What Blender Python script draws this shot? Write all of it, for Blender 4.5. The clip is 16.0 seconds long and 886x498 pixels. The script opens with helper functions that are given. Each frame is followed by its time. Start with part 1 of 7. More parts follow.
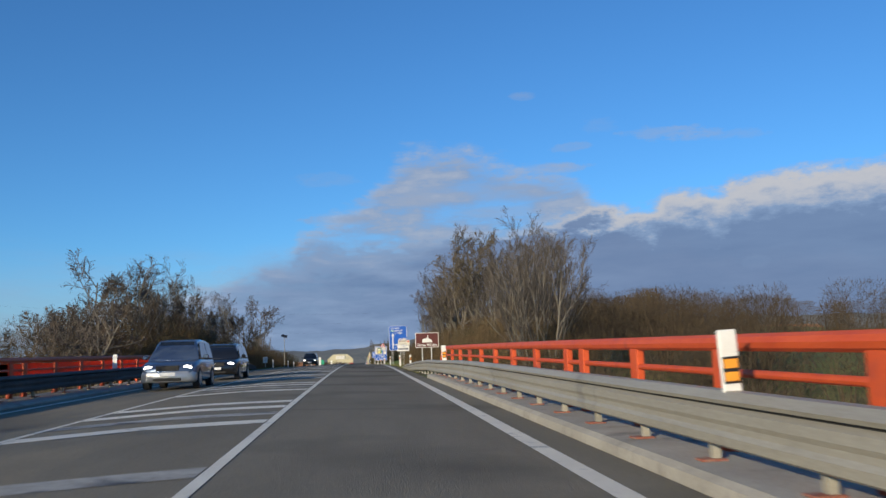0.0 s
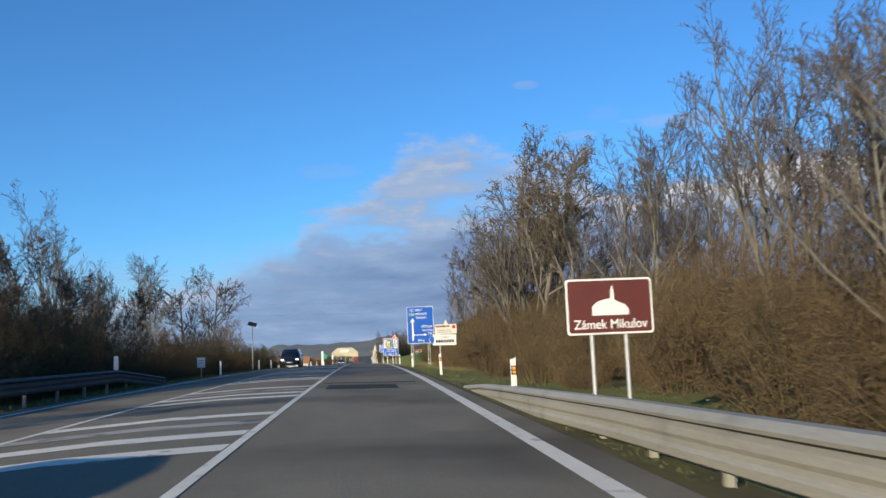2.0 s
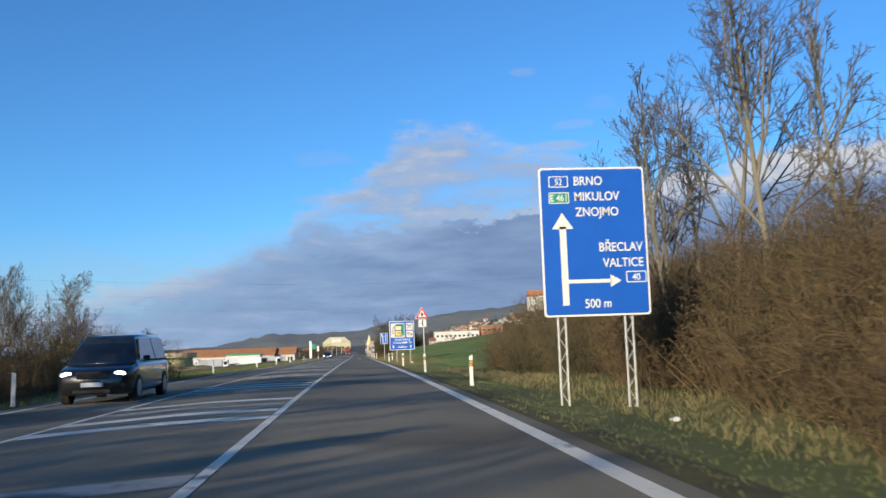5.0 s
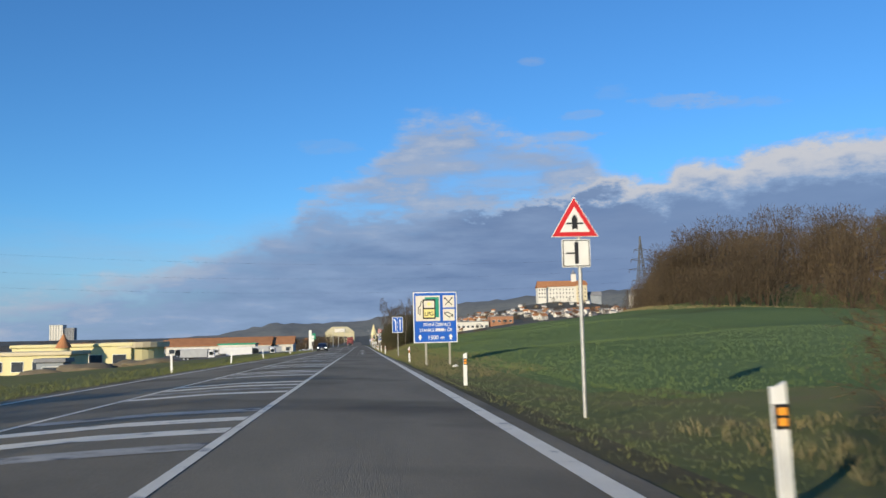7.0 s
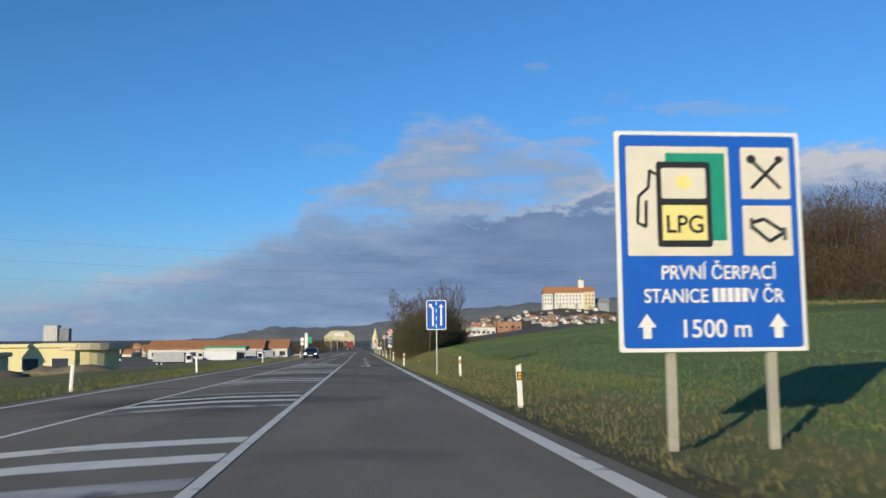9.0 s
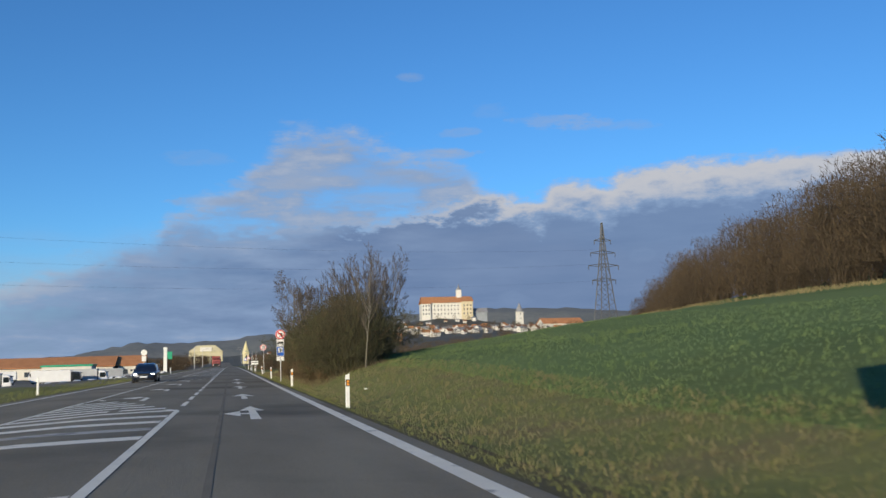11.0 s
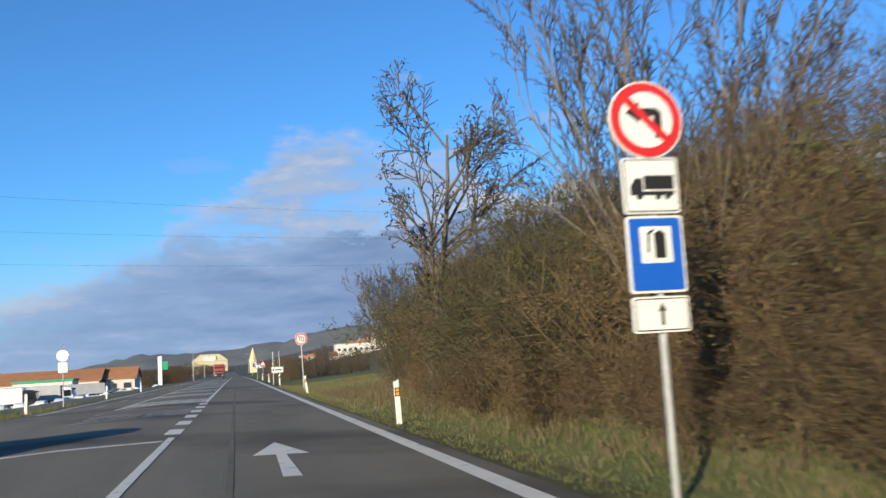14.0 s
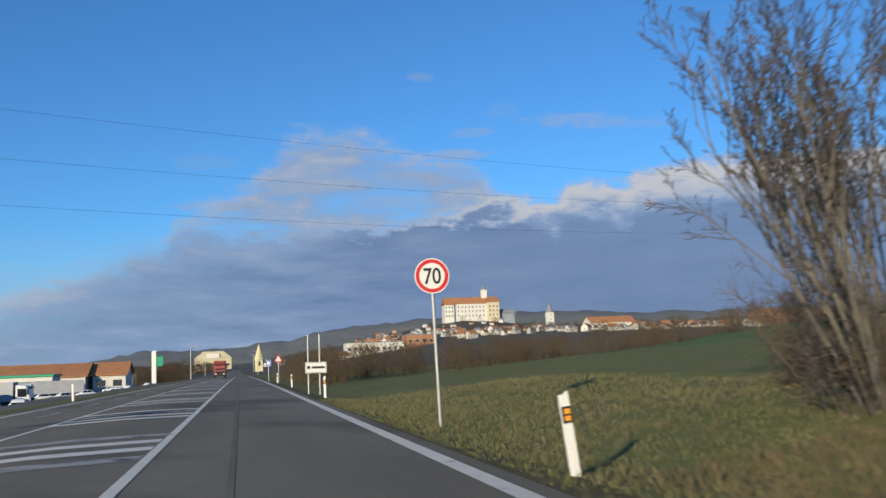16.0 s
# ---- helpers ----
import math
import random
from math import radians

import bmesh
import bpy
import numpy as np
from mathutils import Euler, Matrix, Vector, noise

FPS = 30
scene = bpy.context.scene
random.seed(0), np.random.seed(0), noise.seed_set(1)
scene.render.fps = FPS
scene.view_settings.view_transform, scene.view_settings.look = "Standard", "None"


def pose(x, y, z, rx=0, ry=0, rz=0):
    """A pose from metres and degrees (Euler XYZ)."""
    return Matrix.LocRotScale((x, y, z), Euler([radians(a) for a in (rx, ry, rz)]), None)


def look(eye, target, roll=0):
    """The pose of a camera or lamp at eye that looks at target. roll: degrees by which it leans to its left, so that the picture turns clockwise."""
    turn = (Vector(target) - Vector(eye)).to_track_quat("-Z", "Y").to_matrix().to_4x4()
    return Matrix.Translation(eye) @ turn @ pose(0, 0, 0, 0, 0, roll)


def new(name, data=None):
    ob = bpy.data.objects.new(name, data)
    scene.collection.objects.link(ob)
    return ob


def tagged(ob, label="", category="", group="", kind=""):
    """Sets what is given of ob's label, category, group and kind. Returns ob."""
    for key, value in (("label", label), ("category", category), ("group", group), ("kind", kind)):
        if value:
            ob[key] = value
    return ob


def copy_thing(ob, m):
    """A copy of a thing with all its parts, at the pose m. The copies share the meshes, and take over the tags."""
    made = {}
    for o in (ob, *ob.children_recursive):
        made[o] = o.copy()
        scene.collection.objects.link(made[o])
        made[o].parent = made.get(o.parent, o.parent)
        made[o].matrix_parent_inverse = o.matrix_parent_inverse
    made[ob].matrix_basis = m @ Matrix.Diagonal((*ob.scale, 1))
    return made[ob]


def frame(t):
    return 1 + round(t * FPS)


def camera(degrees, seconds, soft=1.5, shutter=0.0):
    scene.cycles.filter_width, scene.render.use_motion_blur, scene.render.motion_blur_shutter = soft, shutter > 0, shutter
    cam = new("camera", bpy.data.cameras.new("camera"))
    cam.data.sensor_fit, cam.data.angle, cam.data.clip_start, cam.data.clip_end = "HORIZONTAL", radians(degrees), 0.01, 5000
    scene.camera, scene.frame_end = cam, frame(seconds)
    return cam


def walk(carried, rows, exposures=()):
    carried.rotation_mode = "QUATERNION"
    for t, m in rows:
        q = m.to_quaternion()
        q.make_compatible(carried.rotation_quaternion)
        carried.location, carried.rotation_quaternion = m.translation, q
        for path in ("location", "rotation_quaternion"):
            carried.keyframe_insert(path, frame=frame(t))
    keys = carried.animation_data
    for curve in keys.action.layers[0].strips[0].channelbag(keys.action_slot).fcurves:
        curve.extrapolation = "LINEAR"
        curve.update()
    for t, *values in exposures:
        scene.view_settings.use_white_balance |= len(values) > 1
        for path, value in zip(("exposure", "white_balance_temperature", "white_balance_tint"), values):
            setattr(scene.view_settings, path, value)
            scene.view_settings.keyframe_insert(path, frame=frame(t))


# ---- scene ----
cam = camera(53.0, 16.0, soft=1.5, shutter=0.15)
PATH = [
    (0.0, 0.027, 0.001, 1.198, 97.030, 1.777, -5.346),
    (0.5, 0.090, 9.467, 1.350, 97.086, 1.883, -5.339),
    (1.0, 0.152, 19.009, 1.488, 96.997, 1.958, -5.248),
    (1.5, 0.205, 28.666, 1.611, 96.794, 2.219, -5.100),
    (2.0, 0.198, 38.541, 1.722, 96.533, 2.395, -5.019),
    (2.5, 0.175, 48.204, 1.813, 96.424, 2.154, -5.055),
    (3.0, 0.107, 57.763, 1.889, 96.555, 1.901, -5.238),
    (3.5, 0.005, 67.367, 1.949, 96.369, 1.814, -5.274),
    (4.0, -0.012, 77.019, 1.992, 96.364, 1.557, -5.276),
    (4.5, 0.003, 86.825, 2.017, 96.169, 1.860, -5.378),
    (5.0, 0.029, 96.778, 2.022, 95.897, 2.019, -5.483),
    (5.2, 0.041, 100.769, 2.019, 95.943, 2.595, -5.402),
    (7.3, 0.336, 142.348, 1.788, 95.319, 1.217, -5.211),
    (7.5, 0.292, 146.290, 1.751, 95.312, 1.422, -5.127),
    (8.0, 0.169, 156.157, 1.655, 95.402, 1.744, -5.059),
    (8.5, 0.053, 166.155, 1.556, 95.491, 1.205, -4.975),
    (8.7, 0.008, 170.173, 1.515, 95.584, 0.718, -4.930),
    (10.8, -0.061, 213.780, 1.044, 96.612, 0.914, -11.600),
    (11.0, -0.077, 217.697, 1.000, 96.395, 1.539, -13.376),
    (11.5, -0.120, 227.424, 0.893, 96.674, 2.316, -13.673),
    (12.0, -0.157, 236.984, 0.789, 96.836, 1.818, -12.564),
    (12.5, -0.176, 246.354, 0.689, 96.843, 1.256, -12.482),
    (13.0, -0.220, 255.655, 0.592, 96.703, 2.161, -12.691),
    (13.5, -0.212, 264.666, 0.500, 96.650, 2.211, -12.846),
    (14.0, -0.187, 273.498, 0.411, 96.591, 3.321, -13.044),
    (14.5, -0.155, 282.616, 0.321, 96.701, 2.786, -13.079),
    (15.0, -0.141, 292.161, 0.227, 96.868, 1.857, -12.677),
    (15.5, -0.156, 302.113, 0.131, 96.877, 2.430, -12.874),
    (16.0, -0.182, 312.336, 0.032, 96.778, 2.147, -12.772),
]
EXPOSURE = [(0, 0.04), (0.7, 0.06), (1.6, 0.31), (5, 0.34), (7.3, 0.13), (11.0, 0.05), (12.4, 0.08), (13, 0.26), (13.5, 0.4), (14.5, 0.42), (15.2, 0.24), (16, 0.08)]
walk(cam, [(t, pose(*p)) for t, *p in PATH], EXPOSURE)

# ---- daylight: low winter sun from behind and to the left ----
SUN_AZ, SUN_EL = 216.5, 13.5
world = bpy.data.worlds.new("world")
scene.world = world
world.use_nodes = True
wt = world.node_tree
sky = wt.nodes.new("ShaderNodeTexSky")
sky.sky_type, sky.sun_disc = "NISHITA", False
sky.sun_elevation, sky.sun_rotation = radians(SUN_EL), radians(SUN_AZ)
sky.air_density, sky.dust_density, sky.ozone_density = 1.0, 0.0, 6.5
clear = wt.nodes.new("ShaderNodeMix")
clear.data_type, clear.blend_type = "RGBA", "MULTIPLY"
clear.inputs[0].default_value, clear.inputs[7].default_value = 1.0, (0.80, 1.0, 1.06, 1)
wt.links.new(sky.outputs[0], clear.inputs[6])
wt.links.new(clear.outputs[2], wt.nodes["Background"].inputs[0])
wt.nodes["Background"].inputs[1].default_value = 0.14
sun = new("sun", bpy.data.lights.new("sun", "SUN"))
sun.data.energy, sun.data.angle, sun.data.color = 5.0, radians(0.6), (1.0, 0.87, 0.64)
sun_from = Vector((math.sin(radians(SUN_AZ)) * math.cos(radians(SUN_EL)), math.cos(radians(SUN_AZ)) * math.cos(radians(SUN_EL)), math.sin(radians(SUN_EL))))
sun.matrix_world = look(tuple(sun_from * 80), (0, 0, 0))

# ---- small builders ----
def part(name, bm, material, parent=None, label="", smooth=False):
    me = bpy.data.meshes.new(name)
    if isinstance(bm, tuple):
        me.from_pydata(bm[0], [], bm[1])
    else:
        bmesh.ops.recalc_face_normals(bm, faces=bm.faces)
        bm.to_mesh(me)
        bm.free()
    if smooth:
        me.polygons.foreach_set("use_smooth", [True] * len(me.polygons))
    me.materials.append(material)
    ob = new(name, me)
    ob.parent = parent
    if label:
        ob["label"] = label
    return ob


def thing(name, label, category, m=None, group="", kind=""):
    ob = new(name)
    ob.empty_display_size = 0.2
    if m is not None:
        ob.matrix_basis = m
    return tagged(ob, label, category, group, kind)


def box(bm, x0, x1, y0, y1, z0, z1, bevel=0.0):
    r = bmesh.ops.create_cube(bm, size=1, matrix=Matrix.LocRotScale(((x0 + x1) / 2, (y0 + y1) / 2, (z0 + z1) / 2), None, (abs(x1 - x0), abs(y1 - y0), abs(z1 - z0))))
    if bevel:
        es = list({e for v in r["verts"] for e in v.link_edges})
        bmesh.ops.bevel(bm, geom=es, offset=bevel, segments=1, affect="EDGES")
    return bm


def boxed(*a, **k):
    return box(bmesh.new(), *a, **k)


def rod(bm, p, q, r0, r1=None, n=8, caps=True):
    p, q = Vector(p), Vector(q)
    d = q - p
    m = Matrix.Translation((p + q) / 2) @ d.to_track_quat("Z", "Y").to_matrix().to_4x4()
    bmesh.ops.create_cone(bm, cap_ends=caps, segments=n, radius1=r0, radius2=r0 if r1 is None else r1, depth=d.length, matrix=m)
    return bm


def prism(bm, pts, y0, y1):
    """A flat shape in x and z, from y0 (its face) to y1."""
    a = [bm.verts.new((x, y0, z)) for x, z in pts]
    b = [bm.verts.new((x, y1, z)) for x, z in pts]
    bm.faces.new(a)
    bm.faces.new(b[::-1])
    for i in range(len(pts)):
        j = (i + 1) % len(pts)
        bm.faces.new((a[i], b[i], b[j], a[j]))
    return bm


def rounded(x0, x1, z0, z1, r, n=5):
    out = []
    for cx, cz, a0 in ((x1 - r, z1 - r, 0), (x0 + r, z1 - r, 90), (x0 + r, z0 + r, 180), (x1 - r, z0 + r, 270)):
        for i in range(n + 1):
            a = radians(a0 + 90 * i / n)
            out.append((cx + r * math.cos(a), cz + r * math.sin(a)))
    return out


def disc(cx, cz, r, n=28):
    return [(cx + r * math.cos(2 * math.pi * i / n), cz + r * math.sin(2 * math.pi * i / n)) for i in range(n)]


def lettering(name, text, size, x, z, y, material, parent, align="LEFT", squeeze=1.0):
    cu = bpy.data.curves.new(name, "FONT")
    cu.body, cu.size, cu.align_x, cu.extrude, cu.offset = text, size, align, 0.0015, size * 0.012
    tmp = bpy.data.objects.new("tmp", cu)
    scene.collection.objects.link(tmp)
    me = bpy.data.meshes.new_from_object(tmp.evaluated_get(bpy.context.evaluated_depsgraph_get()))
    bpy.data.objects.remove(tmp)
    me.transform(Matrix.Translation((x, y, z)) @ Matrix.Rotation(radians(90), 4, "X") @ Matrix.Diagonal((squeeze, 1, 1, 1)))
    me.materials.clear()
    me.materials.append(material)
    ob = new(name, me)
    ob.parent = parent
    return ob


# ---- the lie of the road and the land ----
KNOT = (-200.0, 0.0, 70.0, 140.0, 210.0, 280.0, 360.0, 460.0)
SLOPE = (0.0287, 0.0169, 0.0050, -0.0093, -0.0113, -0.0098, -0.0092, -0.0118)


def road_z(y):
    z = 0.0
    if y < 0:
        s = (SLOPE[1] - SLOPE[0]) / 200
        yy = max(y, -200)
        return SLOPE[1] * yy + s * yy * yy / 2 + (y - yy) * SLOPE[0]
    for k in range(1, len(KNOT) - 1):
        d = KNOT[k + 1] - KNOT[k]
        u = min(y - KNOT[k], d)
        if u <= 0:
            return z
        z += SLOPE[k] * u + (SLOPE[k + 1] - SLOPE[k]) / d * u * u / 2
    if y > 460:
        # the road runs out level beyond the town's edge
        z += SLOPE[-1] * min(y - 460, 140) - 0.004 * max(0, min(y - 600, 400))
    return z


def deck(x, y):
    """The carriageway, with its fall to both sides."""
    return road_z(y) + (-0.025 * (x - 0.5) if x >= -3 else 0.0875 + 0.025 * (x + 3))


def step(a, b, v):
    k = min(1.0, max(0.0, (v - a) / (b - a)))
    return k * k * (3 - 2 * k)


def curve(pts, v):
    if v <= pts[0][0]:
        return pts[0][1]
    for (a, p), (b, q) in zip(pts, pts[1:]):
        if v <= b:
            return p + (q - p) * step(a, b, v)
    return pts[-1][1]


FIELD = ((90, 0.1), (150, 0.4), (198, 0.65), (232, 1.1), (275, 1.3), (312, 0.95), (345, 0.5), (385, 0.25), (470, 0.0))


def land(x, y):
    """Height of the ground."""
    z = road_z(y)
    if -8.6 < x < 2.75:
        return deck(x, y) - 0.12
    n = noise.noise((x * 0.06, y * 0.06, 0)) * 0.35 + noise.noise((x * 0.5, y * 0.5, 3)) * 0.05
    if x >= 2.75:
        d = x - 2.75
        v = -0.09 - 0.06 * min(d, 2.5) - 0.1 * step(1.0, 4.0, d) * (1 - step(130, 200, y)) + n * step(0.5, 6, d)
        v += curve(FIELD, y) * 5.6 * (1 - math.exp(-max(0, x - 4.6) / 34))
        # the low bank before the thicket
        v += 0.6 * step(3.3, 6.0, x) * (1 - step(7.5, 24, x)) * step(226, 250, y) * (1 - step(298, 318, y))
        # the wooded hill behind the field
        v += 9 * step(6, 34, x) * math.exp(-(((x - 100) / 45) ** 2 + ((y - 360) / 90) ** 2))
        v -= 2.6 * step(42, 66, x) * (1 - step(232, 272, y)) * step(150, 200, y)
        v -= 4.5 * step(3.8, 11, x) * (1 - step(36, 58, y))
    else:
        d = -8.6 - x
        v = -0.08 - 0.1 * min(d, 2.0) * 0.6 + n * step(0.5, 8, d)
        v -= 4.5 * step(3.0, 9, d) * (1 - step(44, 66, y))
        v -= 1.2 * step(4, 30, d) * step(150, 200, y)
        v -= 1.6 * step(4.5, 10.5, d) * step(330, 395, y) * (1 - 0.15 * step(470, 560, y)) * (1 - step(700, 780, y))
        v -= 1.6 * step(22, 45, d) * step(220, 265, y) * (1 - step(390, 440, y))
    # the town on its slope, and the castle hill
    far = step(480, 1500, y)
    v += far * (24 * step(-40, 260, x) + 10 * step(0, -500, x)) + 9 * step(500, 900, y) * step(25, 200, x)
    v += 21 * math.exp(-(((x - 322) / 105) ** 2 + ((y - 1560) / 120) ** 2))
    return z + v

# ---- materials ----
def surface(name, dark, light, scale=6.0, rough=0.8, bump=0.2, fine=60.0, metal=0.0, random=0.0, detail=6.0, stretch=(1, 1, 1), spots=None, coat=0.0, gloss=0.5):
    """A two-scale mottled surface: broad stains and fine grain, with relief."""
    m = bpy.data.materials.new(name)
    m.use_nodes = True
    t = m.node_tree
    b = t.nodes["Principled BSDF"]
    co = t.nodes.new("ShaderNodeTexCoord")
    mp = t.nodes.new("ShaderNodeMapping")
    mp.inputs["Scale"].default_value = stretch
    t.links.new(co.outputs["Object"], mp.inputs[0])
    n1, n2 = t.nodes.new("ShaderNodeTexNoise"), t.nodes.new("ShaderNodeTexNoise")
    for n, s in ((n1, scale), (n2, fine)):
        n.inputs["Scale"].default_value, n.inputs["Detail"].default_value, n.inputs["Roughness"].default_value = s, detail, 0.6
        t.links.new(mp.outputs[0], n.inputs["Vector"])
    mixf = t.nodes.new("ShaderNodeMix")
    mixf.data_type, mixf.inputs[0].default_value = "FLOAT", 0.45
    t.links.new(n1.outputs[0], mixf.inputs[2])
    t.links.new(n2.outputs[0], mixf.inputs[3])
    ramp = t.nodes.new("ShaderNodeValToRGB")
    ramp.color_ramp.elements[0].position, ramp.color_ramp.elements[1].position = 0.34, 0.66
    ramp.color_ramp.elements[0].color, ramp.color_ramp.elements[1].color = (*dark, 1), (*light, 1)
    t.links.new(mixf.outputs[0], ramp.inputs[0])
    col = ramp.outputs[0]
    if random:
        oi, geo = t.nodes.new("ShaderNodeObjectInfo"), t.nodes.new("ShaderNodeNewGeometry")
        ad = t.nodes.new("ShaderNodeMath")
        ad.operation = "ADD"
        t.links.new(oi.outputs["Random"], ad.inputs[0])
        t.links.new(geo.outputs["Random Per Island"], ad.inputs[1])
        mr = t.nodes.new("ShaderNodeMapRange")
        mr.inputs[2].default_value, mr.inputs[3].default_value, mr.inputs[4].default_value = 2.0, 1 - random, 1 + random
        t.links.new(ad.outputs[0], mr.inputs[0])
        hs = t.nodes.new("ShaderNodeHueSaturation")
        t.links.new(mr.outputs[0], hs.inputs["Value"])
        t.links.new(col, hs.inputs["Color"])
        col = hs.outputs[0]
    if spots:
        c, s, lo, hi = spots
        n3 = t.nodes.new("ShaderNodeTexNoise")
        n3.inputs["Scale"].default_value, n3.inputs["Detail"].default_value = s, 4
        t.links.new(co.outputs["Object"], n3.inputs["Vector"])
        r3 = t.nodes.new("ShaderNodeMapRange")
        r3.inputs[1].default_value, r3.inputs[2].default_value = lo, hi
        t.links.new(n3.outputs[0], r3.inputs[0])
        mc = t.nodes.new("ShaderNodeMix")
        mc.data_type = "RGBA"
        mc.inputs[7].default_value = (*c, 1)
        t.links.new(r3.outputs[0], mc.inputs[0])
        t.links.new(col, mc.inputs[6])
        col = mc.outputs[2]
    t.links.new(col, b.inputs["Base Color"])
    b.inputs["Roughness"].default_value, b.inputs["Metallic"].default_value = rough, metal
    b.inputs["Coat Weight"].default_value, b.inputs["Specular IOR Level"].default_value = coat, gloss
    if bump:
        bp = t.nodes.new("ShaderNodeBump")
        bp.inputs["Strength"].default_value, bp.inputs["Distance"].default_value = bump, 0.02
        t.links.new(n2.outputs[0], bp.inputs["Height"])
        t.links.new(bp.outputs[0], b.inputs["Normal"])
    return m


def glow(name, colour, power):
    m = bpy.data.materials.new(name)
    m.use_nodes = True
    b = m.node_tree.nodes["Principled BSDF"]
    b.inputs["Base Color"].default_value = (*colour, 1)
    b.inputs["Emission Color"].default_value, b.inputs["Emission Strength"].default_value = (*colour, 1), power
    return m


ASPHALT = surface("asphalt", (0.168, 0.147, 0.108), (0.265, 0.233, 0.174), 0.5, 0.88, 0.6, 70, stretch=(1, 0.22, 1), spots=((0.1, 0.088, 0.067), 0.16, 0.52, 0.7), gloss=0.12)
PAINT = surface("road_paint", (0.66, 0.61, 0.5), (0.82, 0.77, 0.64), 1.2, 0.7, 0.3, 40, spots=((0.16, 0.16, 0.155), 3.0, 0.6, 0.75))
WORN = surface("worn_road_paint", (0.22, 0.205, 0.175), (0.52, 0.49, 0.42), 1.4, 0.75, 0.3, 25, stretch=(0.4, 1, 1), spots=((0.08, 0.08, 0.08), 1.6, 0.52, 0.66))
SEAL = surface("old_sealant", (0.135, 0.117, 0.089), (0.215, 0.188, 0.142), 0.6, 0.85, 0.2, 50, gloss=0.12)
TAR = surface("tar", (0.036, 0.033, 0.028), (0.066, 0.059, 0.047), 2, 0.8, 0.2, 50, gloss=0.12)
CONCRETE = surface("concrete", (0.27, 0.25, 0.21), (0.42, 0.39, 0.33), 1.2, 0.9, 0.4, 30, spots=((0.14, 0.13, 0.11), 1.5, 0.58, 0.75))
ZINC = surface("zinc_steel", (0.29, 0.268, 0.215), (0.4, 0.372, 0.305), 2.0, 0.55, 0.15, 40, metal=0.25, stretch=(1, 0.15, 1), spots=((0.2, 0.19, 0.16), 1.1, 0.6, 0.8))
# weathered steel, with the shade of its road-facing side put into the colour
DARK_STEEL = surface("shade_darkened_weathered_steel", (0.03, 0.027, 0.025), (0.07, 0.062, 0.056), 2.0, 0.7, 0.2, 30, metal=0.2)
POLE = surface("galvanised_pole", (0.34, 0.34, 0.33), (0.5, 0.5, 0.48), 6, 0.5, 0.1, 60, metal=0.4)
RED_DULL = surface("faded_red_paint", (0.2, 0.07, 0.045), (0.33, 0.11, 0.07), 6, 0.8, 0.25, 30, spots=((0.25, 0.22, 0.18), 6, 0.5, 0.7))
RED = surface("red_rail_paint", (0.48, 0.058, 0.012), (0.62, 0.096, 0.02), 2.5, 0.55, 0.25, 30, spots=((0.3, 0.05, 0.03), 1.5, 0.6, 0.75))
# black trim; in the guard rail slot it stands for shade
BLACK = surface("black_trim_and_gap_shade", (0.012, 0.012, 0.012), (0.02, 0.02, 0.02), 5, 0.8, 0.1)
SIGN_WHITE = surface("sign_white", (0.66, 0.65, 0.6), (0.76, 0.75, 0.7), 3, 0.45, 0.03)
SIGN_CREAM = surface("sign_cream", (0.6, 0.55, 0.45), (0.7, 0.65, 0.54), 3, 0.5, 0.03)
POST_GREY = surface("weathered_post", (0.27, 0.255, 0.2), (0.38, 0.36, 0.29), 2, 0.8, 0.2, 30)
SIGN_BLUE = surface("sign_blue", (0.008, 0.085, 0.42), (0.012, 0.11, 0.5), 1.5, 0.4, 0.03)
SIGN_RED = surface("sign_red", (0.5, 0.018, 0.02), (0.6, 0.028, 0.028), 3, 0.4, 0.03)
SIGN_BROWN = surface("sign_brown", (0.085, 0.018, 0.012), (0.12, 0.026, 0.017), 2, 0.45, 0.03)
SIGN_BLACK = surface("sign_black", (0.012, 0.012, 0.012), (0.02, 0.02, 0.02), 3, 0.5, 0.03)
SIGN_NAVY = surface("sign_navy", (0.012, 0.016, 0.05), (0.02, 0.026, 0.07), 3, 0.5, 0.03)
SIGN_GREEN = surface("sign_green", (0.01, 0.22, 0.14), (0.015, 0.27, 0.17), 3, 0.45, 0.03)
SIGN_YELLOW = surface("sign_yellow", (0.7, 0.6, 0.2), (0.78, 0.68, 0.26), 3, 0.45, 0.03)
ORANGE = surface("reflector_orange", (0.8, 0.3, 0.03), (0.9, 0.38, 0.05), 6, 0.3, 0.02)
BACK = surface("sign_back", (0.2, 0.2, 0.2), (0.3, 0.3, 0.3), 3, 0.5, 0.05, metal=0.5)
PLASTIC = surface("white_plastic", (0.68, 0.67, 0.62), (0.8, 0.79, 0.75), 4, 0.5, 0.05, spots=((0.4, 0.38, 0.33), 5, 0.62, 0.8))
BARK = surface("bark", (0.10, 0.085, 0.065), (0.2, 0.175, 0.14), 5, 0.95, 0.5, 40, random=0.25, stretch=(1, 1, 0.3))
BARK_PALE = surface("pale_bark", (0.12, 0.108, 0.085), (0.215, 0.195, 0.15), 5, 0.95, 0.5, 40, random=0.2, stretch=(1, 1, 0.3))
TWIG = surface("twigs", (0.058, 0.047, 0.04), (0.112, 0.092, 0.077), 3, 0.95, 0, 20, random=0.4)
TWIG_RED = surface("reddish_twigs", (0.058, 0.037, 0.0185), (0.122, 0.079, 0.039), 3, 0.95, 0, 20, random=0.45)
TWIG_OLIVE = surface("olive_twigs", (0.034, 0.029, 0.0145), (0.088, 0.075, 0.037), 3, 0.95, 0, 20, random=0.5)
